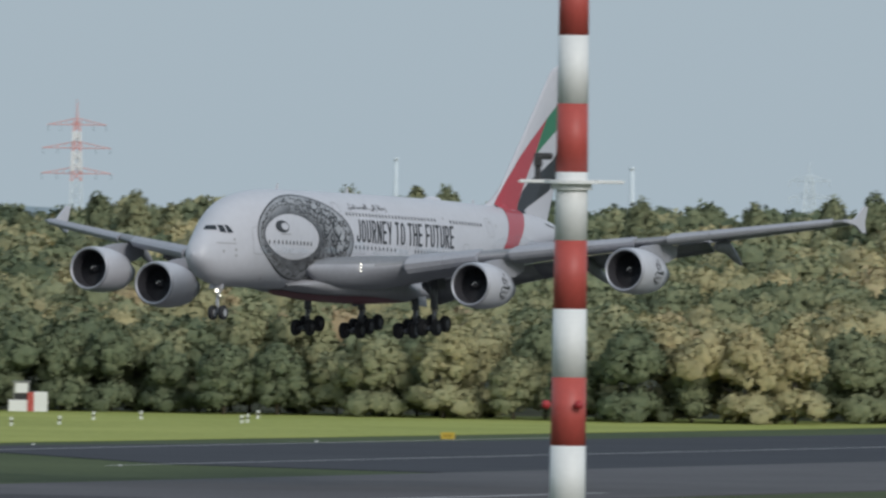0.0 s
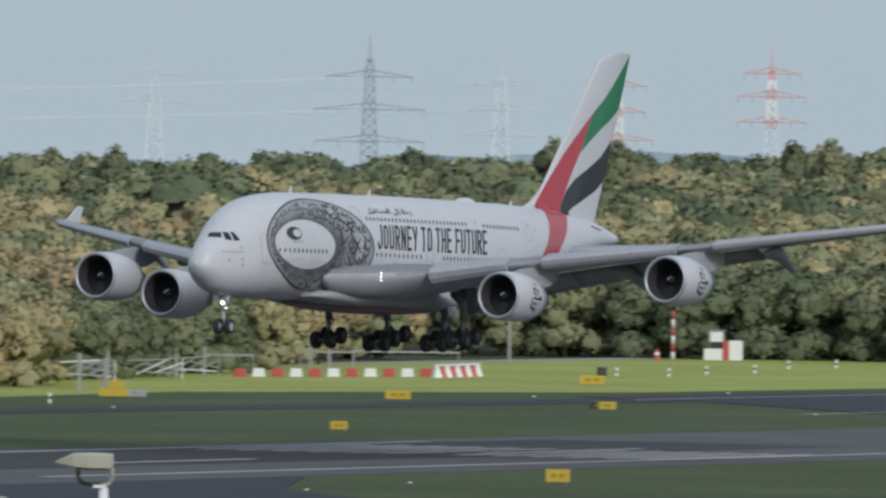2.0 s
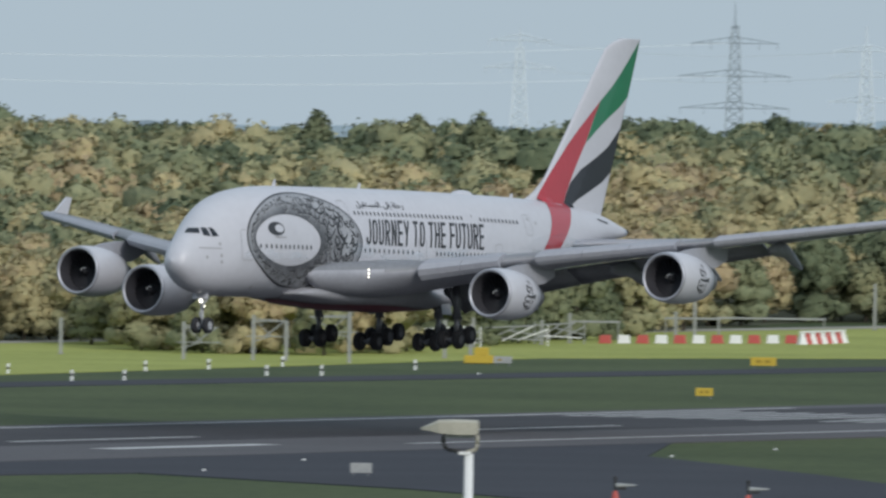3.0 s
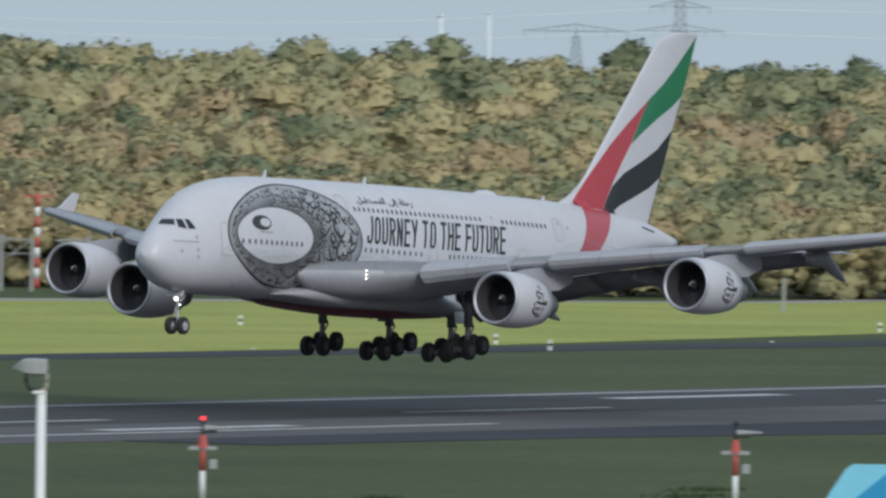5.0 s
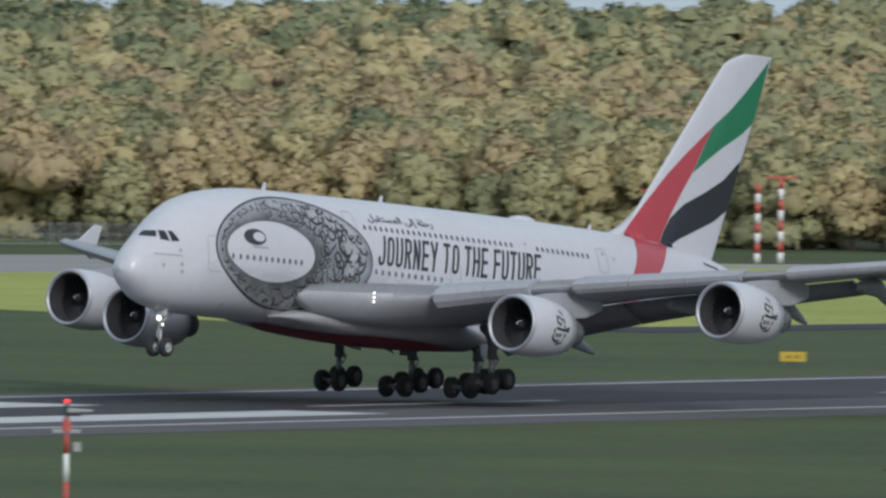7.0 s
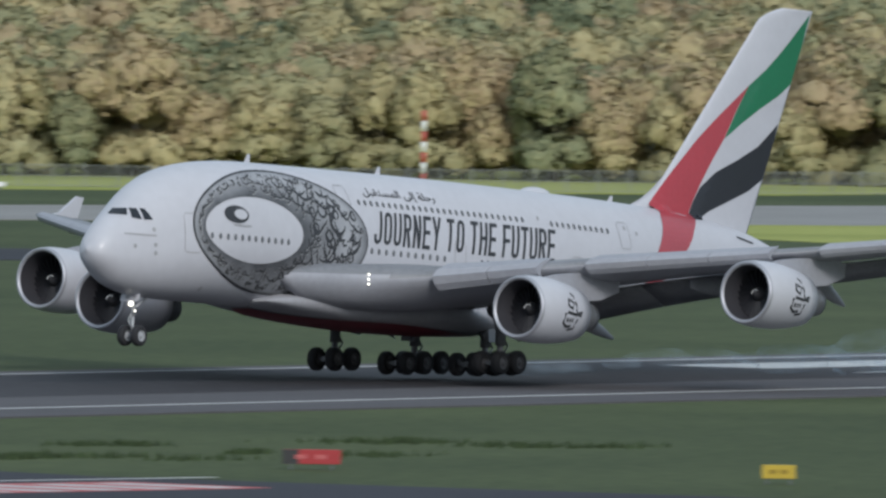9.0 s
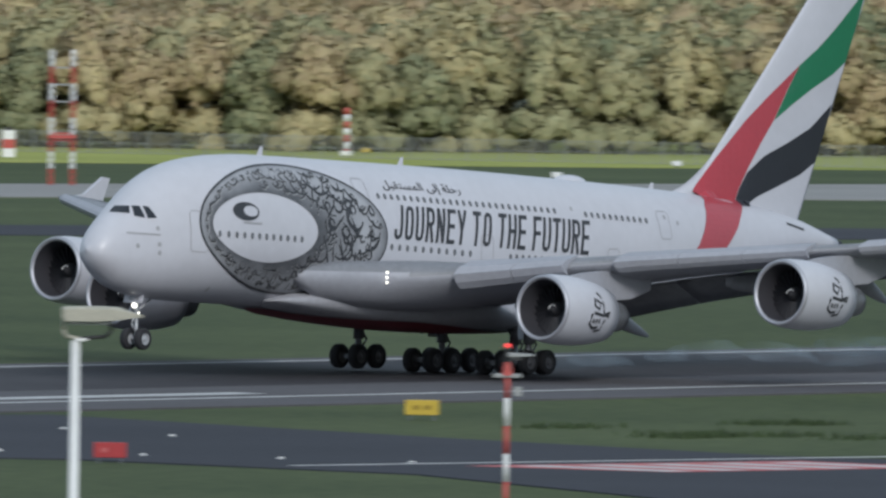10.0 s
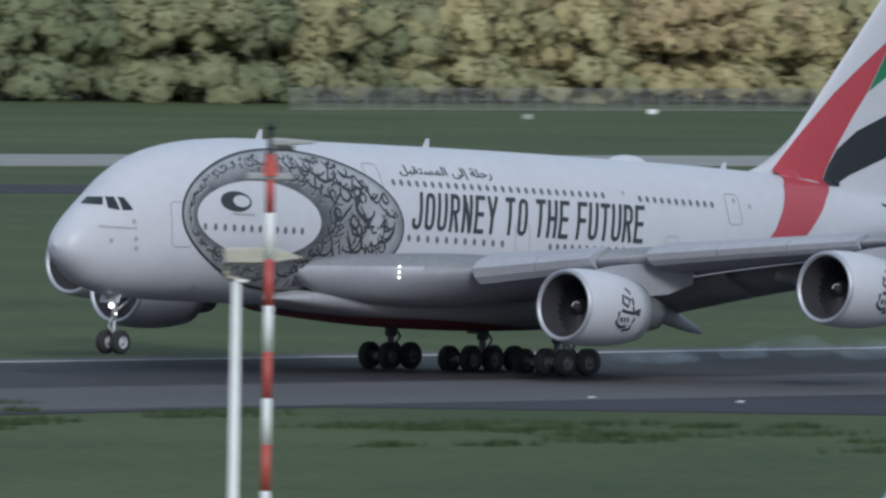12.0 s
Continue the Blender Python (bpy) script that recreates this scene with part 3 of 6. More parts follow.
        v, f = loft(rr)
        child("flap_track_fairing", mesh_from("flap_track_fairing", v, f, UNDER_SHADE, True), parent, "grey teardrop fairing under the wing")

    # wing tip fence
    le, ch, z, th = wing_station(39.3)
    bm = bmesh.new()
    o = [(le + 0.3, z - 0.1), (le + 2.4, z + 0.25), (le + 4.1, z + 1.35), (le + 4.75, z + 1.3), (le + 4.2, z + 0.0), (le + 4.4, z - 0.95), (le + 3.8, z - 1.0), (le + 2.4, z - 0.35)]
    a = [bm.verts.new((x - PIVOT, side * 39.25, q)) for x, q in o]
    b = [bm.verts.new((x - PIVOT, side * 39.45, q)) for x, q in o]
    bm.faces.new(a), bm.faces.new(b[::-1])
    for i in range(len(o)):
        j = (i + 1) % len(o)
        bm.faces.new((a[i], b[i], b[j], a[j]))
    bmesh.ops.recalc_face_normals(bm, faces=bm.faces)
    part("wing_tip_fence", bm, WHITE, parent, "white arrow-shaped wing tip fence")
    return ob


def blade_mesh():
    pts = [(1.35, -0.08, 0.42), (1.55, 0.10, 0.42), (1.70, 0.30, 1.47), (1.30, -0.16, 1.47)]
    vs = pts + [(x + 0.03, y, z) for x, y, z in pts]
    return mesh_from("fan_blade", vs, [(0, 1, 2, 3), (7, 6, 5, 4), (0, 4, 5, 1), (1, 5, 6, 2), (2, 6, 7, 3), (3, 7, 4, 0)], DARK_METAL)


BLADE = blade_mesh()


def engine(parent, s, y, z):
    """A nacelle with its inlet at station s."""
    e = empty("engine")
    e.parent = parent
    e.matrix_basis = pose(s - PIVOT, y, z, 0, 2.0, 0)
    v, f = revolve([(0.16, 1.63), (0.06, 1.68), (0.0, 1.76), (0.05, 1.85), (0.22, 1.90)], seg=48)
    child("inlet_lip", mesh_from("inlet_lip", v, f, LIP_METAL, True), e, "polished metal inlet lip")
    v, f = revolve([(0.22, 1.90), (0.8, 1.97), (1.8, 2.0), (3.0, 1.95), (4.2, 1.80), (5.3, 1.58), (5.3, 1.5), (4.0, 1.55)], seg=48)
    child("cowling", mesh_from("cowling", v, f, WHITE, True), e, "white painted engine cowling")
    v, f = revolve([(0.16, 1.63), (0.6, 1.58), (1.2, 1.52), (2.0, 1.5)], seg=48)
    child("inlet_duct", mesh_from("inlet_duct", v, f, material_duct, True), e, "dark grey inlet duct")
    for k in range(24):
        child("fan_blade", BLADE, e, "", Matrix.Rotation(2 * math.pi * k / 24, 4, "X"))
    v, f = revolve([(0.85, 0.01), (0.92, 0.12), (1.15, 0.30), (1.5, 0.46), (1.6, 0.46)], seg=28)
    child("spinner", mesh_from("spinner", v, f, TYRE, True), e, "dark metal spinner")
    bm = bmesh.new()
    pts = [(1.02 + 0.02 * k, 0.24 * math.cos(k * 0.55), 0.24 * math.sin(k * 0.55)) for k in range(6)]
    for p, q in zip(pts, pts[1:]):
        rod(bm, p, q, 0.03, seg=5)
    part("spinner_swirl", bm, MAST_WHITE, e, "white swirl on the spinner")
    v, f = revolve([(1.75, 0.02), (1.75, 1.5)], seg=48)
    child("fan_case", mesh_from("fan_case", v, f, TYRE, True), e, "dark space behind the fan")
    v, f = revolve([(4.0, 1.2), (5.4, 1.12), (6.6, 0.92), (7.2, 0.82), (7.2, 0.74), (6.0, 0.8)], seg=32)
    child("core_cowl", mesh_from("core_cowl", v, f, STEEL, True), e, "steel core cowl")
    v, f = revolve([(6.2, 0.55), (7.2, 0.48), (8.2, 0.06)], seg=24)
    child("exhaust_cone", mesh_from("exhaust_cone", v, f, DARK_METAL, True), e)
    v, f = revolve([(4.6, 1.55), (4.6, 1.0)], seg=32)
    child("bypass_nozzle", mesh_from("bypass_nozzle", v, f, DARK_METAL, True), e)
    # strake and the emblem on the outboard flank
    rr = []
    le, ch, wz, th = wing_station(abs(y))
    for k, (x, zb, zt, w) in enumerate([(2.4, 1.85, 2.0, 0.04), (3.6, 1.7, 2.25, 0.16), (5.0, 1.3, 2.45, 0.24), (6.4, 0.9, 2.6, 0.27), (8.0, 1.1, 2.7, 0.24), (10.0, 1.75, 2.6, 0.1)]):
        top = min(zt, wz - z + 0.1)
        rr.append([(x, -w, zb), (x, -w * 0.9, top), (x, w * 0.9, top), (x, w, zb)])
    v, f = loft(rr)
    child("pylon", mesh_from("pylon", v, f, SILVER, False), e, "grey engine pylon")
    if y < 0:
        bm = bmesh.new()
        curls = [[(-0.1, 1.0), (0.15, 0.85), (0.32, 0.4), (0.36, -0.05)], [(-0.4, 0.68), (-0.5, 0.3), (-0.1, 0.14), (0.08, 0.45), (-0.28, 0.6)], [(-0.55, -0.05), (0.35, -0.14), (0.7, 0.0), (0.9, 0.06), (0.8, -0.16), (0.55, -0.12)],
                 [(-0.7, -0.1), (-0.8, -0.62), (-0.45, -0.82), (0.0, -0.74)], [(-0.2, -0.98), (0.35, -0.86), (0.5, -0.32)], [(-0.5, -0.34), (-0.5, -0.56)], [(-0.24, -0.34), (-0.24, -0.56)], [(0.0, -0.32), (0.02, -0.54)]]
        for c in curls:
            b2 = strip(c, 0.15)
            me = bpy.data.meshes.new("tmp")
            b2.to_mesh(me)
            b2.free()
            bm.from_mesh(me)
            bpy.data.meshes.remove(me)
        for v in bm.verts:
            x, h = 3.05 + v.co.x * 1.12, v.co.y * 1.16
            r = 1.975 - 0.11 * max(0, x - 2.6)
            a = h / r
            v.co = (x, -(r + 0.03) * math.cos(a), (r + 0.03) * math.sin(a))
        part("emblem", bm, INK, e, "dark curled emblem on the cowling")
    return e


material_duct = material("dark_inlet_duct", (0.045, 0.044, 0.052), 0.6, metal=0.0, vary=0.12, scale=1.5)


def wheel_meshes(r, w):
    prof = [(-w / 2, 0.55 * r), (-w / 2, 0.82 * r), (-0.42 * w, 0.93 * r), (-0.28 * w, r), (0.28 * w, r), (0.42 * w, 0.93 * r), (w / 2, 0.82 * r), (w / 2, 0.55 * r)]
    v, f = revolve(prof, seg=28)
    v = [(p[1], p[0], p[2]) for p in v]
    tyre = mesh_from("tyre", v, f, TYRE, True)
    prof = [(-0.46 * w, 0.02), (-0.46 * w, 0.2 * r), (-0.3 * w, 0.26 * r), (-0.32 * w, 0.5 * r), (-0.48 * w, 0.57 * r), (0.48 * w, 0.57 * r), (0.32 * w, 0.5 * r), (0.3 * w, 0.26 * r), (0.46 * w, 0.2 * r), (0.46 * w, 0.02)]
    v, f = revolve(prof, seg=20)
    v = [(p[1], p[0], p[2]) for p in v]
    return tyre, mesh_from("rim", v, f, RIM, True)


def gear(parent, s, y, axles, track, z_top, r=0.7, w=0.52, pitch=1.72):
    """A bogie with its wheels, and the leg above it. Returns the bogie."""
    bm = bmesh.new()
    rod(bm, (0, 0, r - 0.3), (0, 0, r + 1.3), 0.2, seg=14)
    rod(bm, (0, 0, r + 1.0), (0, 0, z_top), 0.32, seg=14)
    rod(bm, (-0.25, 0, r + 1.5), (-1.2, 0, z_top), 0.09, seg=8)
    rod(bm, (0.1, 0, r + 1.35), (0.1, -math.copysign(1.3, y), z_top), 0.08, seg=8)
    rod(bm, (0.3, 0, r + 0.5), (0.75, 0, r + 1.0), 0.06, seg=6)
    rod(bm, (0.75, 0, r + 1.0), (0.26, 0, r + 1.6), 0.06, seg=6)
    leg = part("gear_leg", bm, STEEL, parent, "steel main landing gear leg", True, pose(s - PIVOT, y, 0))
    bm = bmesh.new()
    box(bm, (1.5, 0.07, 1.3), (0.2, math.copysign(0.55, y), z_top - 0.55), 0.03, Matrix.Rotation(math.copysign(0.15, y), 4, "X"))
    part("gear_door", bm, UNDER_SHADE, parent, "grey main gear door", False, pose(s - PIVOT, y, 0))
    bm = bmesh.new()
    L = pitch * (axles - 1) / 2
    box(bm, (2 * L + 0.5, 0.3, 0.34), (0, 0, 0), 0.06)
    for k in range(axles):
        rod(bm, (-L + k * pitch, -track / 2, 0), (-L + k * pitch, track / 2, 0), 0.11, seg=10)
    bogie = part("bogie", bm, STEEL, parent, "steel bogie beam with black tyres")
    for k in range(axles):
        for q in (-1, 1):
            m = Matrix.Translation((-L + k * pitch, q * track / 2, 0))
            t = child("tyre", WHEEL[0], bogie, "", m)
            child("rim", WHEEL[1], bogie, "", m)
    bogie.matrix_basis = pose(s - PIVOT, y, r)
    return bogie


WHEEL = wheel_meshes(0.71, 0.56)
NOSE_WHEEL = wheel_meshes(0.62, 0.45)
NOSE_WHEEL += (NOSE_WHEEL[1].copy(),)
NOSE_WHEEL[2].materials[0] = PALE_STEEL


def airliner():
    a = empty("airliner")
    tagged(a, "white four-engined double-deck airliner with graphite oval emblem and striped fin", "airliner")
    fuselage(a)
    # belly fairing
    rr = []
    for k in range(25):
        u = k / 24
        s = 14.5 + 29 * u
        g = math.sin(math.pi * u) ** 0.55 if 0 < u < 1 else 0.0
        w, zb, zt = 2.6 + 1.25 * g, 3.3 - 1.15 * g, 3.4 + 1.5 * g
        zm = 0.5 * (zb + zt)
        rr.append([(s - PIVOT, w * math.copysign(abs(math.sin(t)) ** 0.8, math.sin(t)), zm + (zt - zm) * math.copysign(abs(math.cos(t)) ** 0.8, math.cos(t))) for t in [2 * math.pi * j / 32 for j in range(32)]])
    v, f = loft(rr)
    child("belly_fairing", mesh_from("belly_fairing", v, f, BELLY_GREY, True), a, "pale grey belly fairing")
    # red belly panel, with the shade under the fuselage in its colour
    rr = []
    for k in range(25):
        u = k / 24
        s = 15.5 + 24 * u
        g = math.sin(math.pi * (u * 24 + 1) / 29) ** 0.55
        w = (2.6 + 1.25 * g) * 0.86 * math.sin(math.pi * min(u * 1.0 + 0.02, 0.98)) ** 0.5
        zb = 3.3 - 1.15 * g
        zt = 3.4 + 1.5 * g
        zm = 0.5 * (zb + zt)
        W = 2.6 + 1.25 * g
        row = []
        for j in range(13):
            y = -w + 2 * w * j / 12
            q = min(abs(y) / W, 0.999) ** 1.25
            row.append((s - PIVOT, y, zm - (zm - zb) * (1 - q * q) ** 0.4 - 0.07))
        rr.append(row)
    v = [p for r in rr for p in r]
    f = [(i * 13 + j, i * 13 + j + 1, (i + 1) * 13 + j + 1, (i + 1) * 13 + j) for i in range(24) for j in range(12)]
    child("belly_panel", mesh_from("belly_panel", v, f, SHADED_RED, True), a, "red belly panel, darkened in colour for shade")
    for side in (-1, 1):
        wing(a, side)
        engine(a, 22.05 - 0.85 * side, side * 15.0, 3.62)
        engine(a, 30.1 - 0.9 * side, side * 25.75, 5.1)
        # tailplane
        rr = []
        for k in range(8):
            u = k / 7
            y, le, te, z, th = 0.8 + 14.4 * u, 57.3 + 10.2 * u, 67.5 + 3.8 * u, 7.75 + 0.75 * u, 1.0 - 0.75 * u
            ring = [(le + p * (te - le) - PIVOT, side * y, z + q * th) for p, q in FOIL]
            rr.append(ring if side > 0 else ring[::-1])
        v, f = loft(rr)
        child("tailplane", mesh_from("tailplane", v, f, SILVER, True), a, "grey swept tailplane")
    fin(a)
    livery(a)
    gears = [gear(a, 33.3, q * 6.2, 2, 1.35, 4.6) for q in (-1, 1)] + [gear(a, 36.6, q * 2.65, 3, 1.52, 3.2) for q in (-1, 1)]
    nose_gear(a)
    return a, gears


def fin_edges(u):
    """Leading and trailing edge of the fin; the tip is rounded off."""
    return 54.8 + 12.95 * u + 1.5 * (max(0.0, u - 0.93) / 0.07) ** 2.2, 66.65 + 6.05 * u


def fillet(s):
    """Foot, height and half width of the fillet before the fin."""
    u = min(max((s - 53.2) / 5.0, 0.0), 1.0)
    return smooth_curve(TOP, s) - 0.25, 0.05 + 2.75 * u**1.75, 0.08 + 0.22 * u


def fin_y(s, z):
    """Half thickness of the fin at a point of its plane."""
    u = (z - 10) / 14.3
    le, te = fin_edges(u)
    p = min(max((s - le) / (te - le), 0.0), 1.0)
    return (0.40 - 0.24 * u) * (2.6 * math.sqrt(p) * (1 - p) ** 0.9 + 0.02)


def fin(a):
    rr = []
    for k in range(31):
        u = -0.16 + 1.163 * (1 - (1 - k / 30) ** 1.5)
        z = 10 + 14.3 * u
        le, te = fin_edges(u)
        ps = [1 - (1 - math.cos(math.pi * j / 14)) / 2 for j in range(15)]
        ring = [(le + p * (te - le) - PIVOT, -fin_y(le + p * (te - le), z), z) for p in ps]
        ring += [(le + p * (te - le) - PIVOT, fin_y(le + p * (te - le), z), z) for p in ps[::-1][1:-1]]
        rr.append(ring)
    v, f = loft(rr)
    child("fin", mesh_from("fin", v, f, WHITE, True), a, "tall white tail fin")
    # fillet before the fin
    rr = []
    for k in range(9):
        u = k / 8
        s = 53.2 + 5.0 * u
        zt, h, w = fillet(s)
        rr.append([(s - PIVOT, -w * 1.6, zt - 0.4), (s - PIVOT, -w * 0.7, zt + 0.45 * h), (s - PIVOT, 0, zt + h), (s - PIVOT, w * 0.7, zt + 0.45 * h), (s - PIVOT, w * 1.6, zt - 0.4)])
    v, f = loft(rr)
    child("fin_fillet", mesh_from("fin_fillet", v, f, WHITE, True), a, "white fillet at the fin root")

    def stripe(name, pts, mat, label):
        bm = polygon(pts)
        for axis in (0, 1):
            for k in range(1, 40):
                c = (50 + k * 0.6, 9.5 + k * 0.4, 0)
                bmesh.ops.bisect_plane(bm, geom=bm.verts[:] + bm.edges[:] + bm.faces[:], plane_co=c, plane_no=(1, 0, 0) if axis == 0 else (0, 1, 0))
        for v in bm.verts:
            s, z = v.co.x, v.co.y
            zt, h, w = fillet(s)
            root = w * 1.6 * max(0.0, 1 - (z - zt + 0.4) / (h + 0.4)) if 53.2 < s < 58.2 else 0.0
            v.co = (s - PIVOT, -max(fin_y(s, z), skin(s, z) if z < smooth_curve(TOP, s) - 0.05 else 0, root) - 0.03, z)
        bmesh.ops.recalc_face_normals(bm, faces=bm.faces)
        part(name, bm, mat, a, label)

    stripe("red_stripe", [(56.1, 11.44), (58.31, 13.54), (60.86, 15.77), (62.79, 17.2), (65.9, 19.3), (64.8, 17.88), (63.5, 15.92), (62.31, 14.52), (61.1, 12.95), (60.3, 11.8), (59.8, 10.75), (57.6, 10.75), (56.2, 11.0)], RED, "red stripe on the fin")
    stripe("green_stripe", [(65.9, 19.3), (67.7, 20.4), (69.3, 21.57), (70.8, 22.8), (72.4, 24.15), (71.6, 21.9), (70.7, 19.72), (69.34, 18.91), (67.18, 17.93), (65.3, 16.95), (63.55, 15.92), (64.85, 17.88)], GREEN, "green stripe on the fin")
    stripe("black_stripe", [(61.09, 12.75), (62.71, 13.79), (65.03, 14.67), (67.35, 15.66), (69.5, 17.15), (68.95, 15.5), (68.15, 13.69), (66.54, 12.86), (64.54, 12.18), (62.21, 11.39), (60.9, 10.75), (59.85, 10.75), (60.35, 11.8)], BLACK, "black stripe on the fin")
    bm = strip([(63.12, 10.63), (64.2, 9.89), (66.1, 9.61)], 0.14)
    for v in bm.verts:
        v.co = (v.co.x - PIVOT, -max(fin_y(v.co.x, v.co.y), skin(v.co.x, v.co.y)) - 0.03, v.co.y)
    part("tail_slot", bm, DARK_METAL, a, "dark slot at the tail")


def livery(a):
    # red band running down the rear fuselage
    left = [(56.2, 11.15), (55.3, 10.6), (54.8, 9.9), (54.3, 9.2), (53.5, 8.2), (52.4, 7.3), (51.3, 6.5)]
    right = [(54.4, 6.5), (55.7, 7.4), (57.0, 8.45), (58.1, 9.4), (58.7, 10.0), (59.8, 10.75)]
    decal("red_band", polygon(left + right), RED, a, "red band down the rear fuselage", 0.03)
    # oval ring with its pale field
    cx, cz, ax, az = 14.95, 7.42, 8.2, 3.7
    ix, iz, bx, bz = 12.2, 7.42, 4.52, 1.97
    bm = bmesh.new()
    rows, n, m = [], 96, 10
    tone = bm.verts.layers.float.new("tone")
    for k in range(n):
        t = 2 * math.pi * k / n
        row = []
        for j in range(m + 1):
            v = bm.verts.new((ix + bx * math.cos(t) + (cx - ix + (ax - bx) * math.cos(t)) * j / m, iz + bz * math.sin(t) + (cz - iz + (az - bz) * math.sin(t)) * j / m, 0))
            u = j / m
            v[tone] = 0.05 + 0.62 * min(1.0, u * 1.5) * (0.85 + 0.18 * math.cos(t) + 0.12 * math.sin(t)) - 0.45 * max(0.0, u - 0.86) / 0.14
            row.append(v)
        rows.append(row)
    for k in range(n):
        for j in range(m):
            bm.faces.new((rows[k][j], rows[k][j + 1], rows[(k + 1) % n][j + 1], rows[(k + 1) % n][j]))
    for v in bm.verts:
        v.co = port(v.co.x, v.co.y, 0.02)
    bmesh.ops.recalc_face_normals(bm, faces=bm.faces)
    part("oval_ring", bm, RING_ART, a, "graphite oval ring emblem", True)
    decal("oval_outer_edge", strip(oval(cx, cz, ax - 0.06, az - 0.06), 0.1, True), INK, a, "", 0.035, 0.5)
    # flowing strokes in the ring: long bows, stems and dots
    rnd = random.Random(5)

    def inside(x, z):
        return ((x - cx) / (ax * 0.95)) ** 2 + ((z - cz) / (az * 0.94)) ** 2 < 1 and ((x - ix) / (bx * 1.07)) ** 2 + ((z - iz) / (bz * 1.1)) ** 2 > 1

    bm = bmesh.new()

    def stroke(pts, wd):
        pts = [p for p in pts if inside(*p)]
        if len(pts) < 3:
            return
        b2 = strip(pts, [wd * (0.45 + 0.75 * math.sin(math.pi * (i + 0.6) / (len(pts) + 0.2))) for i in range(len(pts))])
        me = bpy.data.meshes.new("tmp")
        b2.to_mesh(me)
        b2.free()
        bm.from_mesh(me)
        bpy.data.meshes.remove(me)

    # pen shapes in units of their height: stem, hooked stem, bowl, looped tail, teeth, swash, closed eye
    arc = lambda x, y, a, b, t0, t1, n=9: [(x + a * math.cos(math.radians(t0 + (t1 - t0) * q / (n - 1))), y + b * math.sin(math.radians(t0 + (t1 - t0) * q / (n - 1)))) for q in range(n)]
    pens = [[(0.04, 1.0), (0.0, 0.7), (0.02, 0.35), (0.05, 0.0)],
            [(0.4, 1.05), (0.37, 0.6), (0.36, 0.2)] + arc(0.0, 0.1, 0.36, 0.4, 0, -180),
            arc(0.0, 0.3, 0.55, 0.5, 20, -200, 12),
            arc(0.25, 0.42, 0.2, 0.2, -30, 300) + [(0.1, 0.1), (-0.3, -0.08), (-0.7, 0.02)],
            [(0.7, 0.3), (0.6, 0.02), (0.45, 0.04), (0.42, 0.26), (0.3, 0.02), (0.15, 0.04), (0.12, 0.26), (0.0, 0.02), (-0.3, 0.0), (-0.7, 0.05)],
            [(0.9, 0.45), (0.5, 0.1), (0.0, -0.05), (-0.5, 0.05), (-0.9, 0.4), (-0.75, 0.6)],
            arc(0.0, 0.3, 0.26, 0.24, 0, 350, 11),
            [(0.5, 0.75), (0.1, 0.62), (-0.2, 0.35), (0.1, 0.12), (0.5, 0.0), (0.1, -0.18), (-0.5, -0.1)]]
    rows = [(0.20, 62, 0.72), (0.50, 70, 0.85), (0.80, 78, 0.74)]
    for at, count, tall in rows:
        for k in range(count):
            t = 2 * math.pi * (k + rnd.uniform(0.2, 0.8)) / count
            j = at + rnd.uniform(-0.06, 0.06)
            x0 = ix + bx * math.cos(t) + (cx - ix + (ax - bx) * math.cos(t)) * j
            z0 = iz + bz * math.sin(t) + (cz - iz + (az - bz) * math.sin(t)) * j
            room = 0.5 + 0.56 * max(0.0, math.cos(t) + 0.15)
            if room < 0.51 and at == 0.20:
                continue
            lean = math.atan2(az * math.cos(t), -ax * math.sin(t))
            lean = 0.7 * ((lean + math.pi / 2) % math.pi - math.pi / 2) + rnd.uniform(-0.25, 0.25)
            c, d = math.cos(lean), math.sin(lean)
            size = tall * room * rnd.uniform(0.85, 1.4)
            pen = rnd.choice(pens)
            stroke([(x0 + size * (c * u - d * v), z0 + size * (d * u + c * v)) for u, v in pen], 0.11 * size + 0.015)
            for q in range(rnd.randint(0, 2)):
                u, v = rnd.uniform(-0.5, 0.5), rnd.uniform(-0.5, 1.1)
                stroke([(x0 + size * (c * (u + f) - d * v), z0 + size * (d * (u + f) + c * v)) for f in (0, 0.07, 0.14)], 0.14 * size)
    # each stroke's pale worked edge lies under it, a little lower
    edge = bm.copy()
    for v in edge.verts:
        v.co = port(v.co.x + 0.05, v.co.y - 0.06, 0.035)
    bmesh.ops.recalc_face_normals(edge, faces=edge.faces)
    tagged(part("ring_highlights", edge, RING_PALE, a, "silver edges of the strokes on the ring"), kind="stuff")
    for v in bm.verts:
        v.co = port(v.co.x, v.co.y, 0.05)
    bmesh.ops.recalc_face_normals(bm, faces=bm.faces)
    tagged(part("ring_calligraphy", bm, INK, a, "dark curling ornamental strokes on the ring"), kind="stuff")
    decal("pupil", polygon(oval(10.33, 8.26, 1.1, 0.52, 40)), INK, a, "dark oval spot in the emblem", 0.03)
    decal("pupil_light", polygon(oval(10.68, 8.28, 0.6, 0.30, 28)), WHITE, a, "", 0.045)
    decal("emblem_bars", strip([(10.0, 7.62), (11.6, 7.62)], 0.10), PANEL_LINE, a, "faint illegible bars", 0.03)
    # slogan
    decal("slogan", slogan(), INK, a, "charcoal slogan JOURNEY TO THE FUTURE", 0.03)
    decal("slogan_second_script", lettering(ARABIC, 23.6, 30.85, 9.98, 10.62, 0.012), INK, a, "charcoal slogan in Arabic script", 0.03)
    decal("name_bars", strip([(2.1, 6.65), (4.15, 6.63)], 0.09), PANEL_LINE, a, "small illegible bars below the cockpit", 0.03)
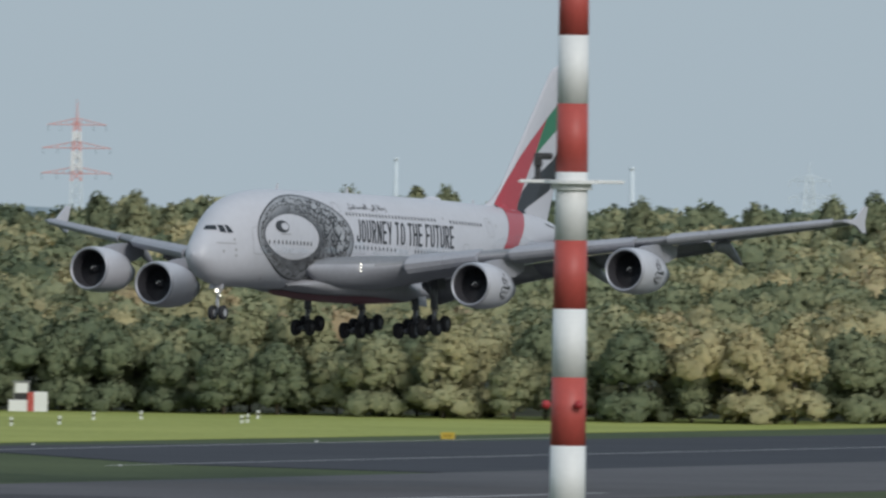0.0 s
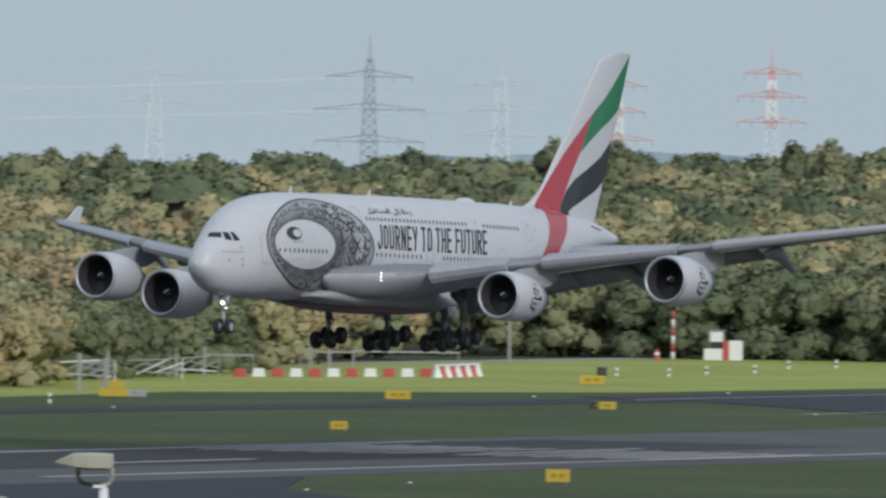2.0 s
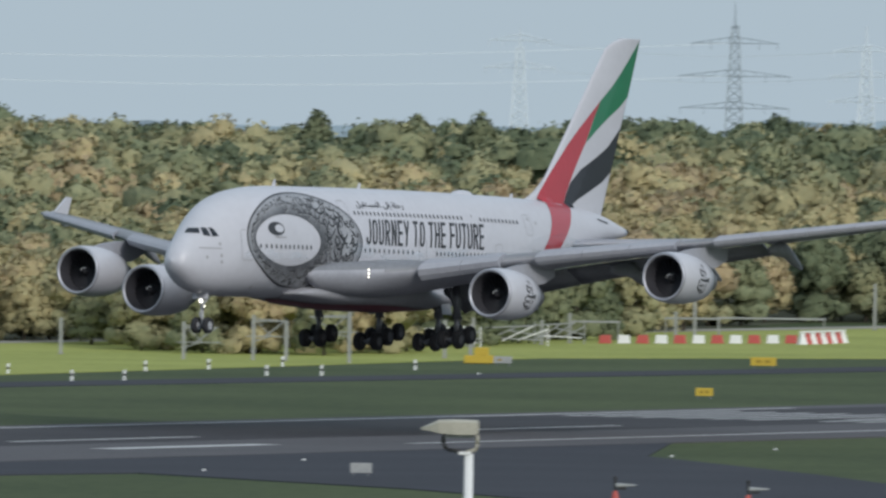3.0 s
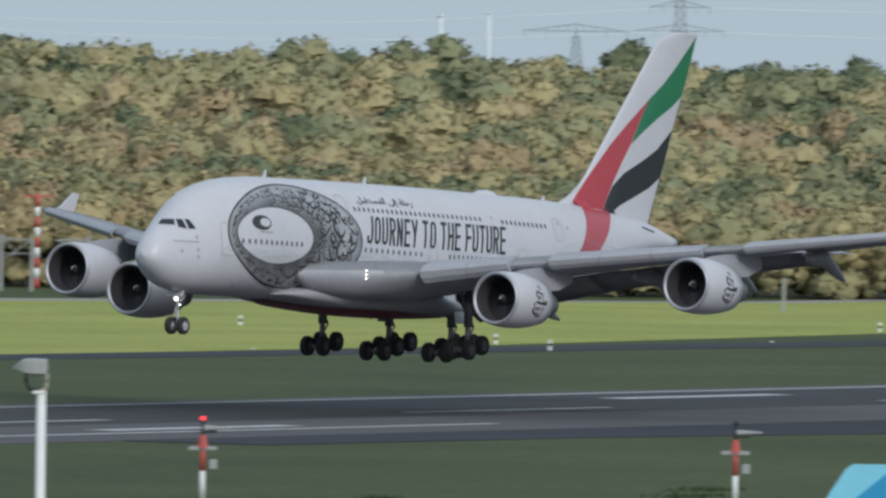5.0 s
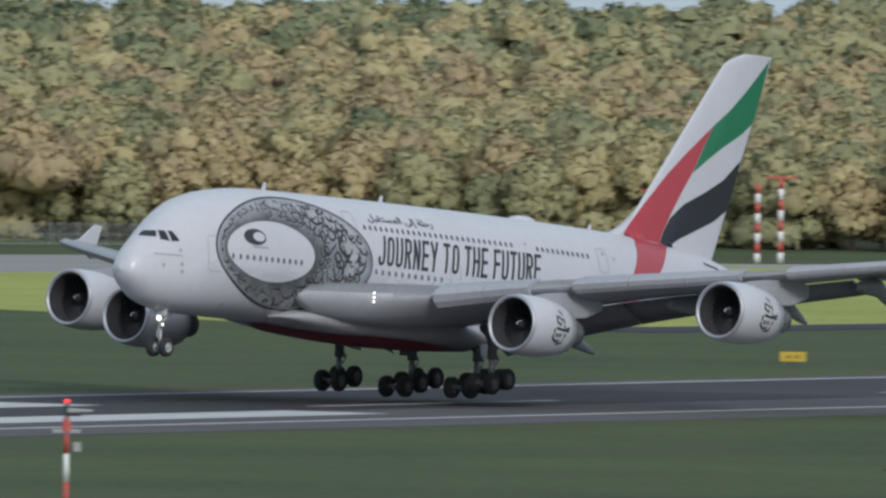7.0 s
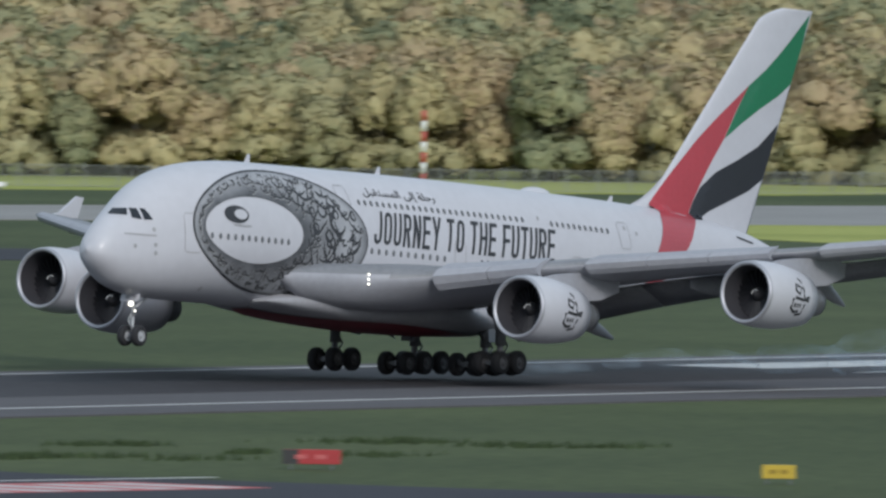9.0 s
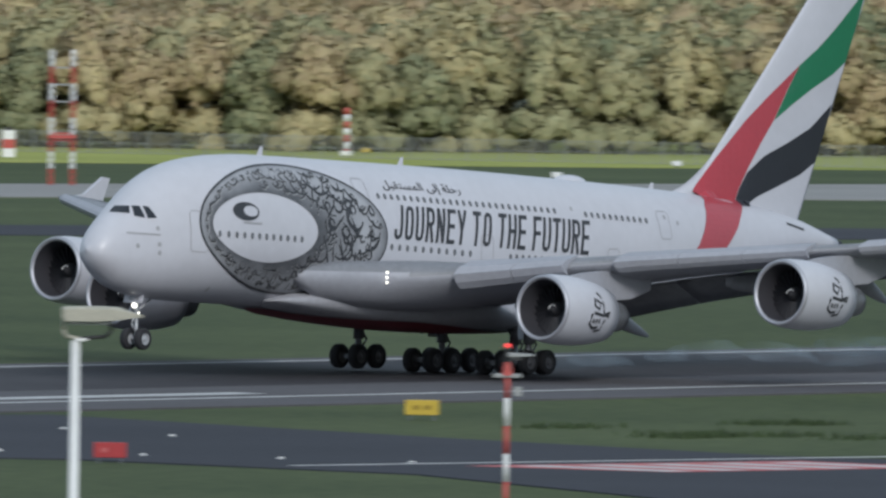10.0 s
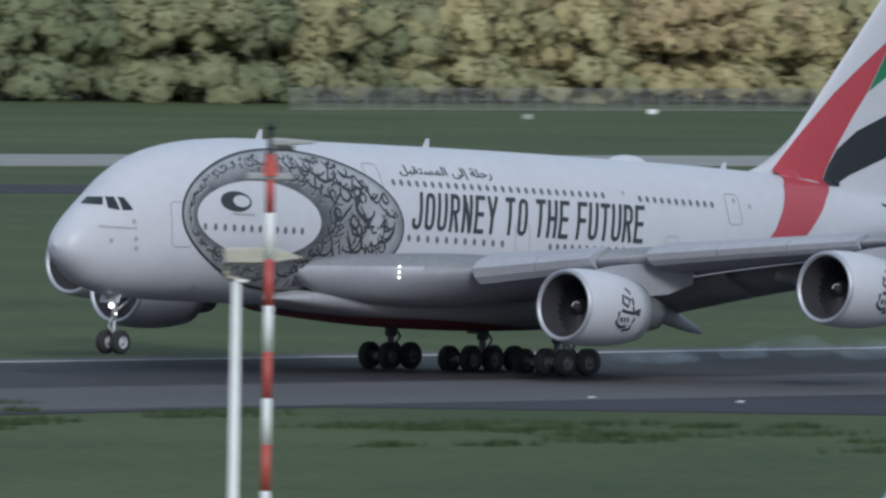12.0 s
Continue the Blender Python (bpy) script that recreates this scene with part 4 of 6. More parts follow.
    # cockpit glazing
    for pts in ([(2.11, 7.78), (2.35, 8.05), (2.56, 8.15), (2.93, 8.18), (2.68, 7.76)], [(3.01, 8.19), (3.35, 8.2), (3.38, 7.53), (2.84, 7.62)], [(3.5, 8.21), (3.76, 8.19), (4.05, 7.57), (3.52, 7.53)]):
        decal("cockpit_window", polygon(pts), GLASS_DARK, a, "dark cockpit window", 0.03, 0.06)
    # cabin doors, drawn by their gaps
    for s0, s1, z0, z1 in ((6.15, 7.4, 5.8, 8.1), (20.8, 21.9, 9.0, 10.6), (31.9, 33.0, 5.8, 7.9), (49.35, 50.5, 8.4, 10.0), (43.9, 45.0, 6.0, 7.6)):
        r = 0.15
        o = [(s0 + r, z0), (s1 - r, z0), (s1, z0 + r), (s1, z1 - r), (s1 - r, z1), (s0 + r, z1), (s0, z1 - r), (s0, z0 + r)]
        decal("door_gap", strip(o, 0.05, True), PANEL_LINE, a, "grey gap round a cabin door", 0.025)
    # cabin windows
    vs = [(0.115 * math.cos(t), -0.02, 0.17 * math.sin(t)) for t in [2 * math.pi * k / 12 for k in range(12)]]
    vs += [(x * 1.15, 0.0, z * 1.12) for x, _, z in vs]
    fs = [tuple(range(12))] + [(k, 12 + k, 12 + (k + 1) % 12, (k + 1) % 12) for k in range(12)]
    pane = mesh_from("cabin_window", vs, fs, WINDOW_DARK)
    rows = [(22.8 + 0.611 * k, 9.68 - 0.004 * k) for k in range(28)] + [(42.24 + 0.588 * k, 9.49 - 0.01 * k) for k in range(11)] + [(23.52 + 0.733 * k, 6.82 - 0.006 * k) for k in range(11)] + [(34.63 + 0.585 * k, 6.72) for k in range(16)]
    rows += [(8.14 + 0.645 * k, 6.9) for k in range(12)]
    for s, z in rows:
        p, q = port(s, z, 0.03), port(s, z + 0.2, 0.03)
        lean = math.atan2(q.y - p.y, q.z - p.z)
        child("cabin_window", pane, a, "", Matrix.Translation(p) @ Matrix.Rotation(-lean, 4, "X"))
    # small ports and probes
    for s, z in ((2.72, 5.95), (4.08, 6.09), (4.1, 5.61), (4.01, 6.98), (41.0, 9.76), (50.1, 9.67), (51.4, 9.4), (8.6, 3.75)):
        decal("port_cover", polygon(oval(s, z, 0.12, 0.14, 12)), PANEL_LINE, a, "", 0.025)
    # roof blades, dome
    for s, h in ((15.5, 0.55), (28.5, 0.5), (52.3, 0.4)):
        bm = bmesh.new()
        z = smooth_curve(TOP, s)
        vs = box(bm, (0.5, 0.06, h), (s - PIVOT, 0, z + h / 2 - 0.05))
        for v in vs:
            if v.co.z > z:
                v.co.x = s - PIVOT + 0.15 + (v.co.x - s + PIVOT) * 0.4
        part("roof_antenna", bm, WHITE, a, "small white blade antenna")
    bm = bmesh.new()
    bmesh.ops.create_uvsphere(bm, u_segments=20, v_segments=10, radius=1.0)
    for v in bm.verts:
        v.co = Vector((44.5 - PIVOT + v.co.x * 1.35, v.co.y * 0.7, smooth_curve(TOP, 44.5) - 0.12 + v.co.z * 0.42))
    part("satellite_dome", bm, WHITE, a, "white satellite dome on the roof", True)
    # landing lights in the wing root
    for side in (-1, 1):
        for k in (-1.3, 0, 1.3):
            bm = bmesh.new()
            bmesh.ops.create_uvsphere(bm, u_segments=10, v_segments=6, radius=0.06, matrix=Matrix.Translation((20.62 - PIVOT, side * 5.62, 5.0 + 0.22 * k)))
            part("landing_light", bm, LIGHT_ON, a, "lit landing light in the wing root", True)
    bm = bmesh.new()
    rod(bm, (70.2 - PIVOT, 0, 8.9), (71.0 - PIVOT, 0, 9.0), 0.22, 0.16, 14)
    part("tail_outlet", bm, DARK_METAL, a, "dark tail outlet")


ARABIC = "\uFEDE\uFE92\uFED8\uFE98\uFEB4\uFEE4\uFEDF\uFE8D \uFEF0\uFEDF\uFE87 \uFE94\uFEE0\uFEA3\uFEAD"


def nose_gear(a):
    x = 5.05 - PIVOT
    bm = bmesh.new()
    rod(bm, (x, 0, 0.7), (x, 0, 2.0), 0.10, seg=12)
    rod(bm, (x, 0, 1.9), (x, 0, 3.5), 0.16, seg=12)
    rod(bm, (x, 0, 2.3), (x + 1.8, 0, 3.4), 0.07, seg=8)
    rod(bm, (x - 0.12, 0, 1.2), (x - 0.42, 0, 1.6), 0.05, seg=6)
    rod(bm, (x - 0.42, 0, 1.6), (x - 0.14, 0, 2.05), 0.05, seg=6)
    rod(bm, (x, -0.5, 0.75), (x, 0.5, 0.75), 0.08, seg=10)
    leg = part("nose_gear_leg", bm, PALE_STEEL, a, "pale steel nose landing gear leg", True)
    for q in (-1, 1):
        m = Matrix.Translation((x, q * 0.5, 0.75))
        child("tyre", NOSE_WHEEL[0], leg, "", m)
        child("rim", NOSE_WHEEL[2], leg, "pale wheel rim", m)
    bm = bmesh.new()
    box(bm, (0.08, 1.35, 0.5), (x - 0.35, 0, 3.0), 0.03, Matrix.Rotation(0.3, 4, "Y"))
    door = part("front_gear_door", bm, WHITE, a, "white front gear door with illegible bars")
    bm = bmesh.new()
    for k in range(2):
        box(bm, (0.02, 0.3, 0.22), (x - 0.41, -0.3 + 0.42 * k, 3.0), 0.0, Matrix.Rotation(0.3, 4, "Y"))
    part("door_bars", bm, PANEL_LINE, door)
    for y, z, r in ((0.0, 2.62, 0.15), (-0.34, 2.2, 0.06)):
        bm = bmesh.new()
        bmesh.ops.create_uvsphere(bm, u_segments=12, v_segments=8, radius=r, matrix=Matrix.Translation((x - 0.25, y, z)))
        part("taxi_light", bm, LIGHT_ON, a, "lit taxi light on the nose gear", True)


PLANE, BOGIES = airliner()

# ---- woods ----
# bearing from +y clockwise in degrees, distance of the wood's edge
EDGE = [(43.0, 1845), (44.1, 1853), (46.9, 1895), (49.1, 1946), (50.4, 1950), (52.1, 1940), (54.1, 1965), (56.3, 1955), (58.6, 1965), (60.4, 1940), (62.2, 1950), (62.5, 1890), (63.1, 1888), (63.3, 1945), (63.7, 2005), (64.05, 2100), (64.3, 2155), (65.5, 2150), (67.3, 2122), (69.5, 2230)]
CANOPY = [(43, 20.0), (58.8, 20.3), (59.1, 21.8), (59.35, 20.6), (59.55, 19.6), (60.5, 19.4), (61.5, 18.6), (62.2, 16.8), (63, 16.2), (64, 16.2), (65, 17.4), (66, 18.5), (69.5, 18.5)]


START = [(43, 11.5), (57, 11.0), (59.5, 9.0), (61, 7.5), (63.5, 7.5), (65, 9.5), (69.5, 10.5)]


_ico = bmesh.new()
bmesh.ops.create_icosphere(_ico, subdivisions=1, radius=1.0)
ICO_V = np.array([v.co[:] for v in _ico.verts])
ICO_F = np.array([[v.index for v in f.verts] for f in _ico.faces])
_ico.free()


def crown(rng, centre, rx, rz, lobes, per, size, low=-0.5, spread=0.6, fat=0.34):
    """Lobes of a crown: an uneven leafy mass each, and sprays that break its outline."""
    d = rng.normal(size=(lobes, 3))
    d /= np.linalg.norm(d, axis=1)[:, None]
    d[:, 2] = np.abs(d[:, 2]) * 1.1 - (0.35 if low > -0.7 else 0.6)
    d[:, :2] *= 1.0 - 0.18 * np.clip(d[:, 2:], 0, 1)
    scale = np.array([rx, rx, rz])
    lc = d * scale * spread * (0.7 + 0.4 * rng.random((lobes, 1)))
    lr = (fat * (0.8 + 0.6 * rng.random(lobes)))[:, None] * np.array([rx, rx, 0.5 * (rx + rz)])
    # one lobe fills the middle
    lc[0], lr[0] = 0, 0.56 * scale
    lc[:, 2] += rz * 0.96 - (lc[:, 2] + lr[:, 2]).max()
    # the mass of each lobe
    keep = ICO_F[(ICO_V[ICO_F][:, :, 2].max(1) > low)]
    bump = 0.74 + 0.42 * rng.random((lobes, len(ICO_V), 1))
    core = lc[:, None] + ICO_V[None] * lr[:, None] * bump
    lift = np.array([1, 1, 0.35])
    cn = (0.25 * ICO_V[None] + 0.8 * np.where(core / scale < 0, core / scale * lift, core / scale)).reshape(-1, 3)
    faces = (keep[None] + len(ICO_V) * np.arange(lobes)[:, None, None]).reshape(-1, 3)
    # sprays, the more the larger the lobe
    count = lobes * per
    which = rng.choice(lobes, count, p=lr[:, 0] ** 2 / (lr[:, 0] ** 2).sum())
    n = rng.normal(size=(count, 3))
    n /= np.linalg.norm(n, axis=1)[:, None]
    n[:, 2] = np.where(n[:, 2] < low, -n[:, 2], n[:, 2])
    p = lc[which] + n * lr[which] * (0.85 + 0.45 * rng.random((count, 1)) ** 1.5)
    f = n + 0.6 * rng.normal(size=n.shape)
    f /= np.linalg.norm(f, axis=1)[:, None]
    a = np.cross(f, rng.normal(size=f.shape))
    a /= np.linalg.norm(a, axis=1)[:, None] + 1e-9
    b = np.cross(f, a)
    s = size * (0.6 + 0.8 * rng.random((count, 1)))
    q = np.stack([p - a * s * 0.6 - b * s * 0.4, p + a * s * 0.6 - b * s * 0.35, p + a * s * 0.1 + b * s * 0.7], 1)
    out = 0.28 * n * lift + 0.8 * np.where(p < 0, p / scale * lift, p / scale) + 0.2 * rng.normal(size=n.shape)
    c = np.asarray(centre)
    return q + c, out, core.reshape(-1, 3) + c, faces, cn


def leaf_mesh(name, crowns, tints):
    """One mesh of many crowns, each with its own leaf tint."""
    nq = sum(len(c[0]) for c in crowns)
    co = np.concatenate([c[0].reshape(-1, 3) for c in crowns] + [c[2] for c in crowns])
    no = np.concatenate([np.repeat(c[1], 3, 0) for c in crowns] + [c[4] for c in crowns])
    no /= np.linalg.norm(no, axis=1)[:, None] + 1e-9
    base, tri = 3 * nq, []
    for c in crowns:
        tri.append(c[3] + base)
        base += len(c[2])
    tri = np.concatenate(tri)
    rng = np.random.default_rng(len(co))
    tint = np.concatenate([t + 0.06 * rng.normal(size=len(c[0])) for c, t in zip(crowns, tints)] + [np.full(len(c[3]), t) for c, t in zip(crowns, tints)])
    me = bpy.data.meshes.new(name)
    me.vertices.add(len(co))
    me.vertices.foreach_set("co", co.astype(np.float32).ravel())
    me.loops.add(3 * nq + 3 * len(tri))
    me.loops.foreach_set("vertex_index", np.concatenate([np.arange(3 * nq), tri.ravel()]).astype(np.int32))
    me.polygons.add(nq + len(tri))
    me.polygons.foreach_set("loop_start", (np.arange(nq + len(tri)) * 3).astype(np.int32))
    me.update(calc_edges=True)
    at = me.attributes.new("tint", "FLOAT", "FACE")
    at.data.foreach_set("value", np.clip(tint, 0, 1).astype(np.float32))
    me.materials.append(LEAVES)
    me.normals_split_custom_set_from_vertices(no.astype(np.float32))
    return me


def edge_at(b):
    return float(np.interp(b, *np.array(EDGE).T))


def tint_at(x, y, rng):
    b = math.degrees(math.atan2(x, y))
    # patchy sun put into the leaf tint: brighter bearings sunlit, darker ones clouded
    k = float(np.interp(b, [47.9, 48.4, 48.8, 49.5, 58, 61, 64, 66], [-0.45, -0.15, 0.28, 0.30, 0.26, 0.18, 0.02, -0.08]))
    k += noise.noise(Vector((x * 0.012, y * 0.012, 3.1))) * 0.55 + noise.noise(Vector((x * 0.045, y * 0.045, 7.7))) * 0.35
    return float(np.clip(0.45 + k + rng.normal() * 0.22, 0, 1))


def far_woods():
    rng = np.random.default_rng(11)
    quads, tints = [], []
    depth = 9.0
    while depth < 1500:
        step_b = math.degrees((7.4 + depth * 0.007) / (1950 + depth))
        b = 43.4 + rng.random() * step_b
        while b < 69.3:
            R = edge_at(b) + depth + rng.normal() * 6
            top = float(np.interp(b, *np.array(CANOPY).T))
            k = min(1.0, (depth / 520) ** 0.75)
            low = float(np.interp(b, *np.array(START).T))
            H = (low + (top - low) * k) * (0.90 + 0.16 * rng.random())
            H *= 1.0 + 0.10 * noise.noise(Vector((R * 0.006, b * 1.3, 0)))
            if rng.random() < 0.05:
                H *= 1.13
            x, y = R * math.sin(math.radians(b)), R * math.cos(math.radians(b))
            rx = (4.4 + 1.8 * rng.random()) * (1 + depth * 0.00018)
            rz = min(H * 0.42, rx * (0.78 + 0.25 * rng.random()))
            near = depth < 220
            quads.append(crown(rng, (x, y, H - rz), rx, rz, 11 if near else 7, 74 if near else 40, 0.5 if near else 0.68, -0.5 if near else -0.2, 0.8 if near else 0.78, 0.25 if near else 0.28))
            tints.append(min(1.0, max(0.0, tint_at(x, y, rng) + float(np.interp(depth, [0, 120, 350, 700, 1500], [0.02, 0.04, 0.0, -0.2, -0.3])))))
            b += step_b * (0.75 + 0.5 * rng.random())
        depth += 15 + depth * 0.04
    me = leaf_mesh("far_woods", quads, tints)
    return tagged(new("far_woods", me), "dense mixed woods in green and yellow autumn leaf", "woods", kind="stuff")


def tree_kind(seed, H, rx, lean, low):
    """One edge tree: trunk with limbs, and a lobed crown."""
    rng = np.random.default_rng(seed)
    t = empty("tree")
    bm = bmesh.new()
    rod(bm, (0, 0, -0.2), (lean * 0.4, 0, H * 0.45), 0.26, 0.17, 8)
    rod(bm, (lean * 0.4, 0, H * 0.45), (lean, 0.2, H * 0.85), 0.17, 0.05, 7)
    for k in range(7):
        a = k * 2.4 + seed
        h = H * (0.22 + 0.09 * k)
        rod(bm, (lean * 0.4 * h / (H * 0.45 + 0.1), 0, h), (lean + math.cos(a) * rx * 0.7, math.sin(a) * rx * 0.7, h + H * 0.16), 0.09, 0.03, 5)
    part("trunk", bm, BARK, t, "brown bark trunk with limbs", True)
    rz = (H - low) / 2
    return t, [crown(rng, (lean, 0, low + rz), rx, rz, 22, 105, 0.47, -0.9, 0.84, 0.23), crown(rng, (0, 0, 1.7), rx * 1.15, 2.9, 14, 75, 0.46, -0.95, 0.8, 0.26), crown(rng, (lean * 0.5, 0, H * 0.42), rx * 0.95, H * 0.26, 10, 62, 0.46, -0.95, 0.8, 0.27)]


def edge_trees():
    kinds = []
    specs = [(3, 11.5, 4.2, 0.3, 1.2), (4, 9.5, 3.6, -0.3, 0.9), (5, 13.0, 4.6, 0.2, 1.6), (6, 8.0, 3.4, 0.1, 0.7), (7, 12.2, 3.8, -0.2, 1.4), (8, 10.4, 4.4, 0.4, 1.0)]
    words = ["dark green", "green", "olive green", "yellow-green", "yellow autumn", "russet autumn"]
    levels = [0.06, 0.22, 0.38, 0.55, 0.72, 0.92]
    rng = np.random.default_rng(21)
    made = {}
    b = 44.2
    count = 0
    while b < 68.6:
        for row in range(2):
            R = edge_at(b) + row * 7.5 + rng.normal() * 1.8
            bb = b + row * 0.09 + rng.normal() * 0.01
            x, y = R * math.sin(math.radians(bb)), R * math.cos(math.radians(bb))
            t = tint_at(x, y, rng) - (0.12 if bb > 60 else 0.0)
            lv = int(np.argmin([abs(t - q) for q in levels]))
            kd = int(rng.integers(0, 6))
            if row == 0 and 50 < b and rng.random() < 0.3:
                kd = 3
            m = pose(x, y, -0.1, 0, 0, rng.random() * 360) @ Matrix.Scale((0.85 + 0.3 * rng.random()) * float(np.interp(bb, *np.array(START).T)) / 10.5, 4)
            if (kd, lv) not in made:
                ob, q = tree_kind(*specs[kd])
                child("crown", leaf_mesh("crown", q, [levels[lv], levels[lv] * 0.8, levels[lv] * 0.92]), ob, words[lv] + " leaf crown")
                tagged(ob, "%s broadleaf tree standing at the edge of the woods" % words[lv], "tree", "trees at the wood's edge")
                ob.matrix_basis = m
                made[(kd, lv)] = ob
            else:
                o2 = copy_thing(made[(kd, lv)], Matrix())
                o2.matrix_basis = m
            count += 1
        b += 0.175 * (0.8 + 0.4 * rng.random())
    return count


def tall_trees():
    """Single trees that stand above the canopy: bearing, height, crown radius."""
    rng = np.random.default_rng(31)
    for b, H, rx in ((64.71, 22.9, 2.6), (64.81, 22.6, 2.2), (64.90, 22.8, 2.7), (65.18, 21.1, 1.9), (65.41, 23.0, 2.7), (65.52, 23.0, 2.4), (65.62, 21.5, 2.4), (65.72, 22.4, 2.0), (65.87, 21.7, 2.3), (66.02, 22.4, 2.3), (66.14, 24.0, 3.0),
                     (66.33, 24.2, 2.1), (66.42, 24.3, 2.2), (66.99, 23.0, 2.6), (67.32, 22.6, 2.4), (67.55, 23.6, 2.6), (67.67, 24.1, 2.4), (62.95, 21.2, 2.9), (63.43, 21.0, 2.6), (63.25, 20.9, 2.0), (59.41, 23.4, 1.6), (59.17, 24.4, 2.6), (59.27, 23.4, 1.9)):
        k = int(rng.integers(0, 3))
        H, rx = 30.7 - (30.7 - H) * 1.13, rx * 1.13
        ob, q = tree_kind(40 + int(b * 10) % 17, H, rx, 0.1, H - 2.6 * rx - 4)
        low = crown(rng, (0, 0, H * 0.55), rx * 1.2, H * 0.25, 5, 90, 0.6, -0.5)
        child("crown", leaf_mesh("crown", q + [low], [(0.16, 0.26, 0.36)[k]] * 4), ob, ("dark green", "green", "olive green")[k] + " leaf crown")
        R = 2740 + 30 * rng.random()
        ob.matrix_basis = pose(R * math.sin(math.radians(b)), R * math.cos(math.radians(b)), -0.1)
        tagged(ob, "tall %s tree rising above the woods" % ("dark green", "green", "olive green")[k], "tree", "tall trees over the woods")


def far_hills():
    vs, fs, n = [], [], 240
    rng = np.random.default_rng(4)
    for k in range(n + 1):
        b = math.radians(43 + 27 * k / n)
        h = 8.0 + 2.0 * noise.noise(Vector((k * 0.11, 0, 0))) + 2.0 * noise.noise(Vector((k * 0.5, 4, 0))) + 0.8 * rng.random()
        if 66 > math.degrees(b) > 64.2:
            h += 2.5
        for R, z in ((4780, -0.1), (4800, h), (4860, -0.1)):
            vs.append((R * math.sin(b), R * math.cos(b), z))
    for k in range(n):
        for j in range(2):
            fs.append((k * 3 + j, k * 3 + j + 1, k * 3 + 4 + j, k * 3 + 3 + j))
    return tagged(new("backdrop", mesh_from("far_hills", vs, fs, HAZED_HILL, True)), "far wooded ridge on the horizon, blue-grey haze in its colour", kind="structure")


slab("forest_floor", [(math.sin(math.radians(b)) * (edge_at(b) - 3), math.cos(math.radians(b)) * (edge_at(b) - 3)) for b in [43.4 + 0.5 * k for k in range(52)]]
     + [(math.sin(math.radians(b)) * 4700, math.cos(math.radians(b)) * 4700) for b in [69.0 - 2 * k for k in range(13)]], -0.06, FOREST_FLOOR, "dark leaf-strewn forest floor", 0.1)
edge_trees()
tall_trees()
far_woods()
far_hills()

# ---- airfield furniture ----
def facing(x, y):
    """The turn that points +x of a thing at the spectators' terrace."""
    return math.degrees(math.atan2(-y, -x))


def sign(x, y, w, h, mat, label, name="airfield_sign", dark=0.0, bars=2):
    ob = empty(name, pose(x, y, -0.1, 0, 0, facing(x, y) + 90))
    bm = bmesh.new()
    box(bm, (w, 0.22, h), (0, 0, 0.3 + h / 2), 0.03)
    part("board", bm, mat, ob, "")
    if dark:
        bm = bmesh.new()
        box(bm, (w * dark, 0.24, h * 0.98), (-w * (1 - dark) / 2, 0, 0.3 + h / 2))
        part("dark_panel", bm, BLACK_PLASTIC, ob, "black panel of the sign")
    ink = {SIGN_RED: RED_PAINT_GROUND, BLACK_PLASTIC: MAST_WHITE}.get(mat, SIGN_INK)
    for k in range(bars):
        bm = bmesh.new()
        box(bm, (w * 0.2, 0.02, h * 0.3), (w * (-0.18 + 0.34 * k), -0.125, 0.3 + h * 0.5))
        part("sign_bar", bm, ink, ob, "illegible bar on the sign")
    for q in (-1, 1):
        bm = bmesh.new()
        rod(bm, (q * w * 0.35, 0, 0), (q * w * 0.35, 0, 0.35), 0.05, seg=6)
        part("sign_leg", bm, STEEL, ob)
    return tagged(ob, label, "sign", "airfield signs")


for x, y, w, h in ((1763.2, 828.6, 2.5, 0.85), (1659.2, 799.8, 2.4, 0.8), (1512.6, 734.7, 1.5, 0.7), (1428.6, 640.8, 1.6, 0.8), (1335.0, 630.1, 1.8, 0.95), (1806.9, 788.1, 1.4, 0.7),
                   (1220.4, 736.1, 1.9, 0.7), (1250.3, 777.4, 3.0, 0.75), (819.1, 564.2, 1.7, 0.7), (827.6, 636.7, 1.8, 0.8)):
    sign(x, y, w, h, YELLOW, "yellow taxiway sign with illegible black bars on grass")
sign(1631.1, 765.4, 2.5, 0.7, YELLOW, "yellow and black taxiway sign standing on grass", dark=0.35)
sign(816.6, 591.6, 3.0, 0.75, SIGN_RED, "red runway holding sign with a black panel on grass", dark=0.28)
sign(755.6, 600.6, 1.6, 0.75, SIGN_RED, "red runway holding sign standing on grass", bars=1)
sign(1220.3, 619.2, 1.5, 0.7, LAMP_GREY, "grey back of a taxiway sign on grass", bars=0)


def equipment():
    ob = empty("equipment_box", pose(1656, 828, -0.1, 0, 0, facing(1656, 828) + 90))
    bm = bmesh.new()
    box(bm, (2.8, 1.0, 0.75), (0, 0, 0.4), 0.05)
    part("base", bm, YELLOW, ob)
    bm = bmesh.new()
    box(bm, (1.4, 0.9, 0.75), (0.25, 0, 1.15), 0.05)
    part("top_box", bm, YELLOW, ob)
    tagged(ob, "stacked yellow equipment boxes on the grass", "equipment")
    sign(1643, 819, 1.7, 0.65, LAMP_GREY, "pale grey sign standing beside yellow boxes", bars=1)


equipment()


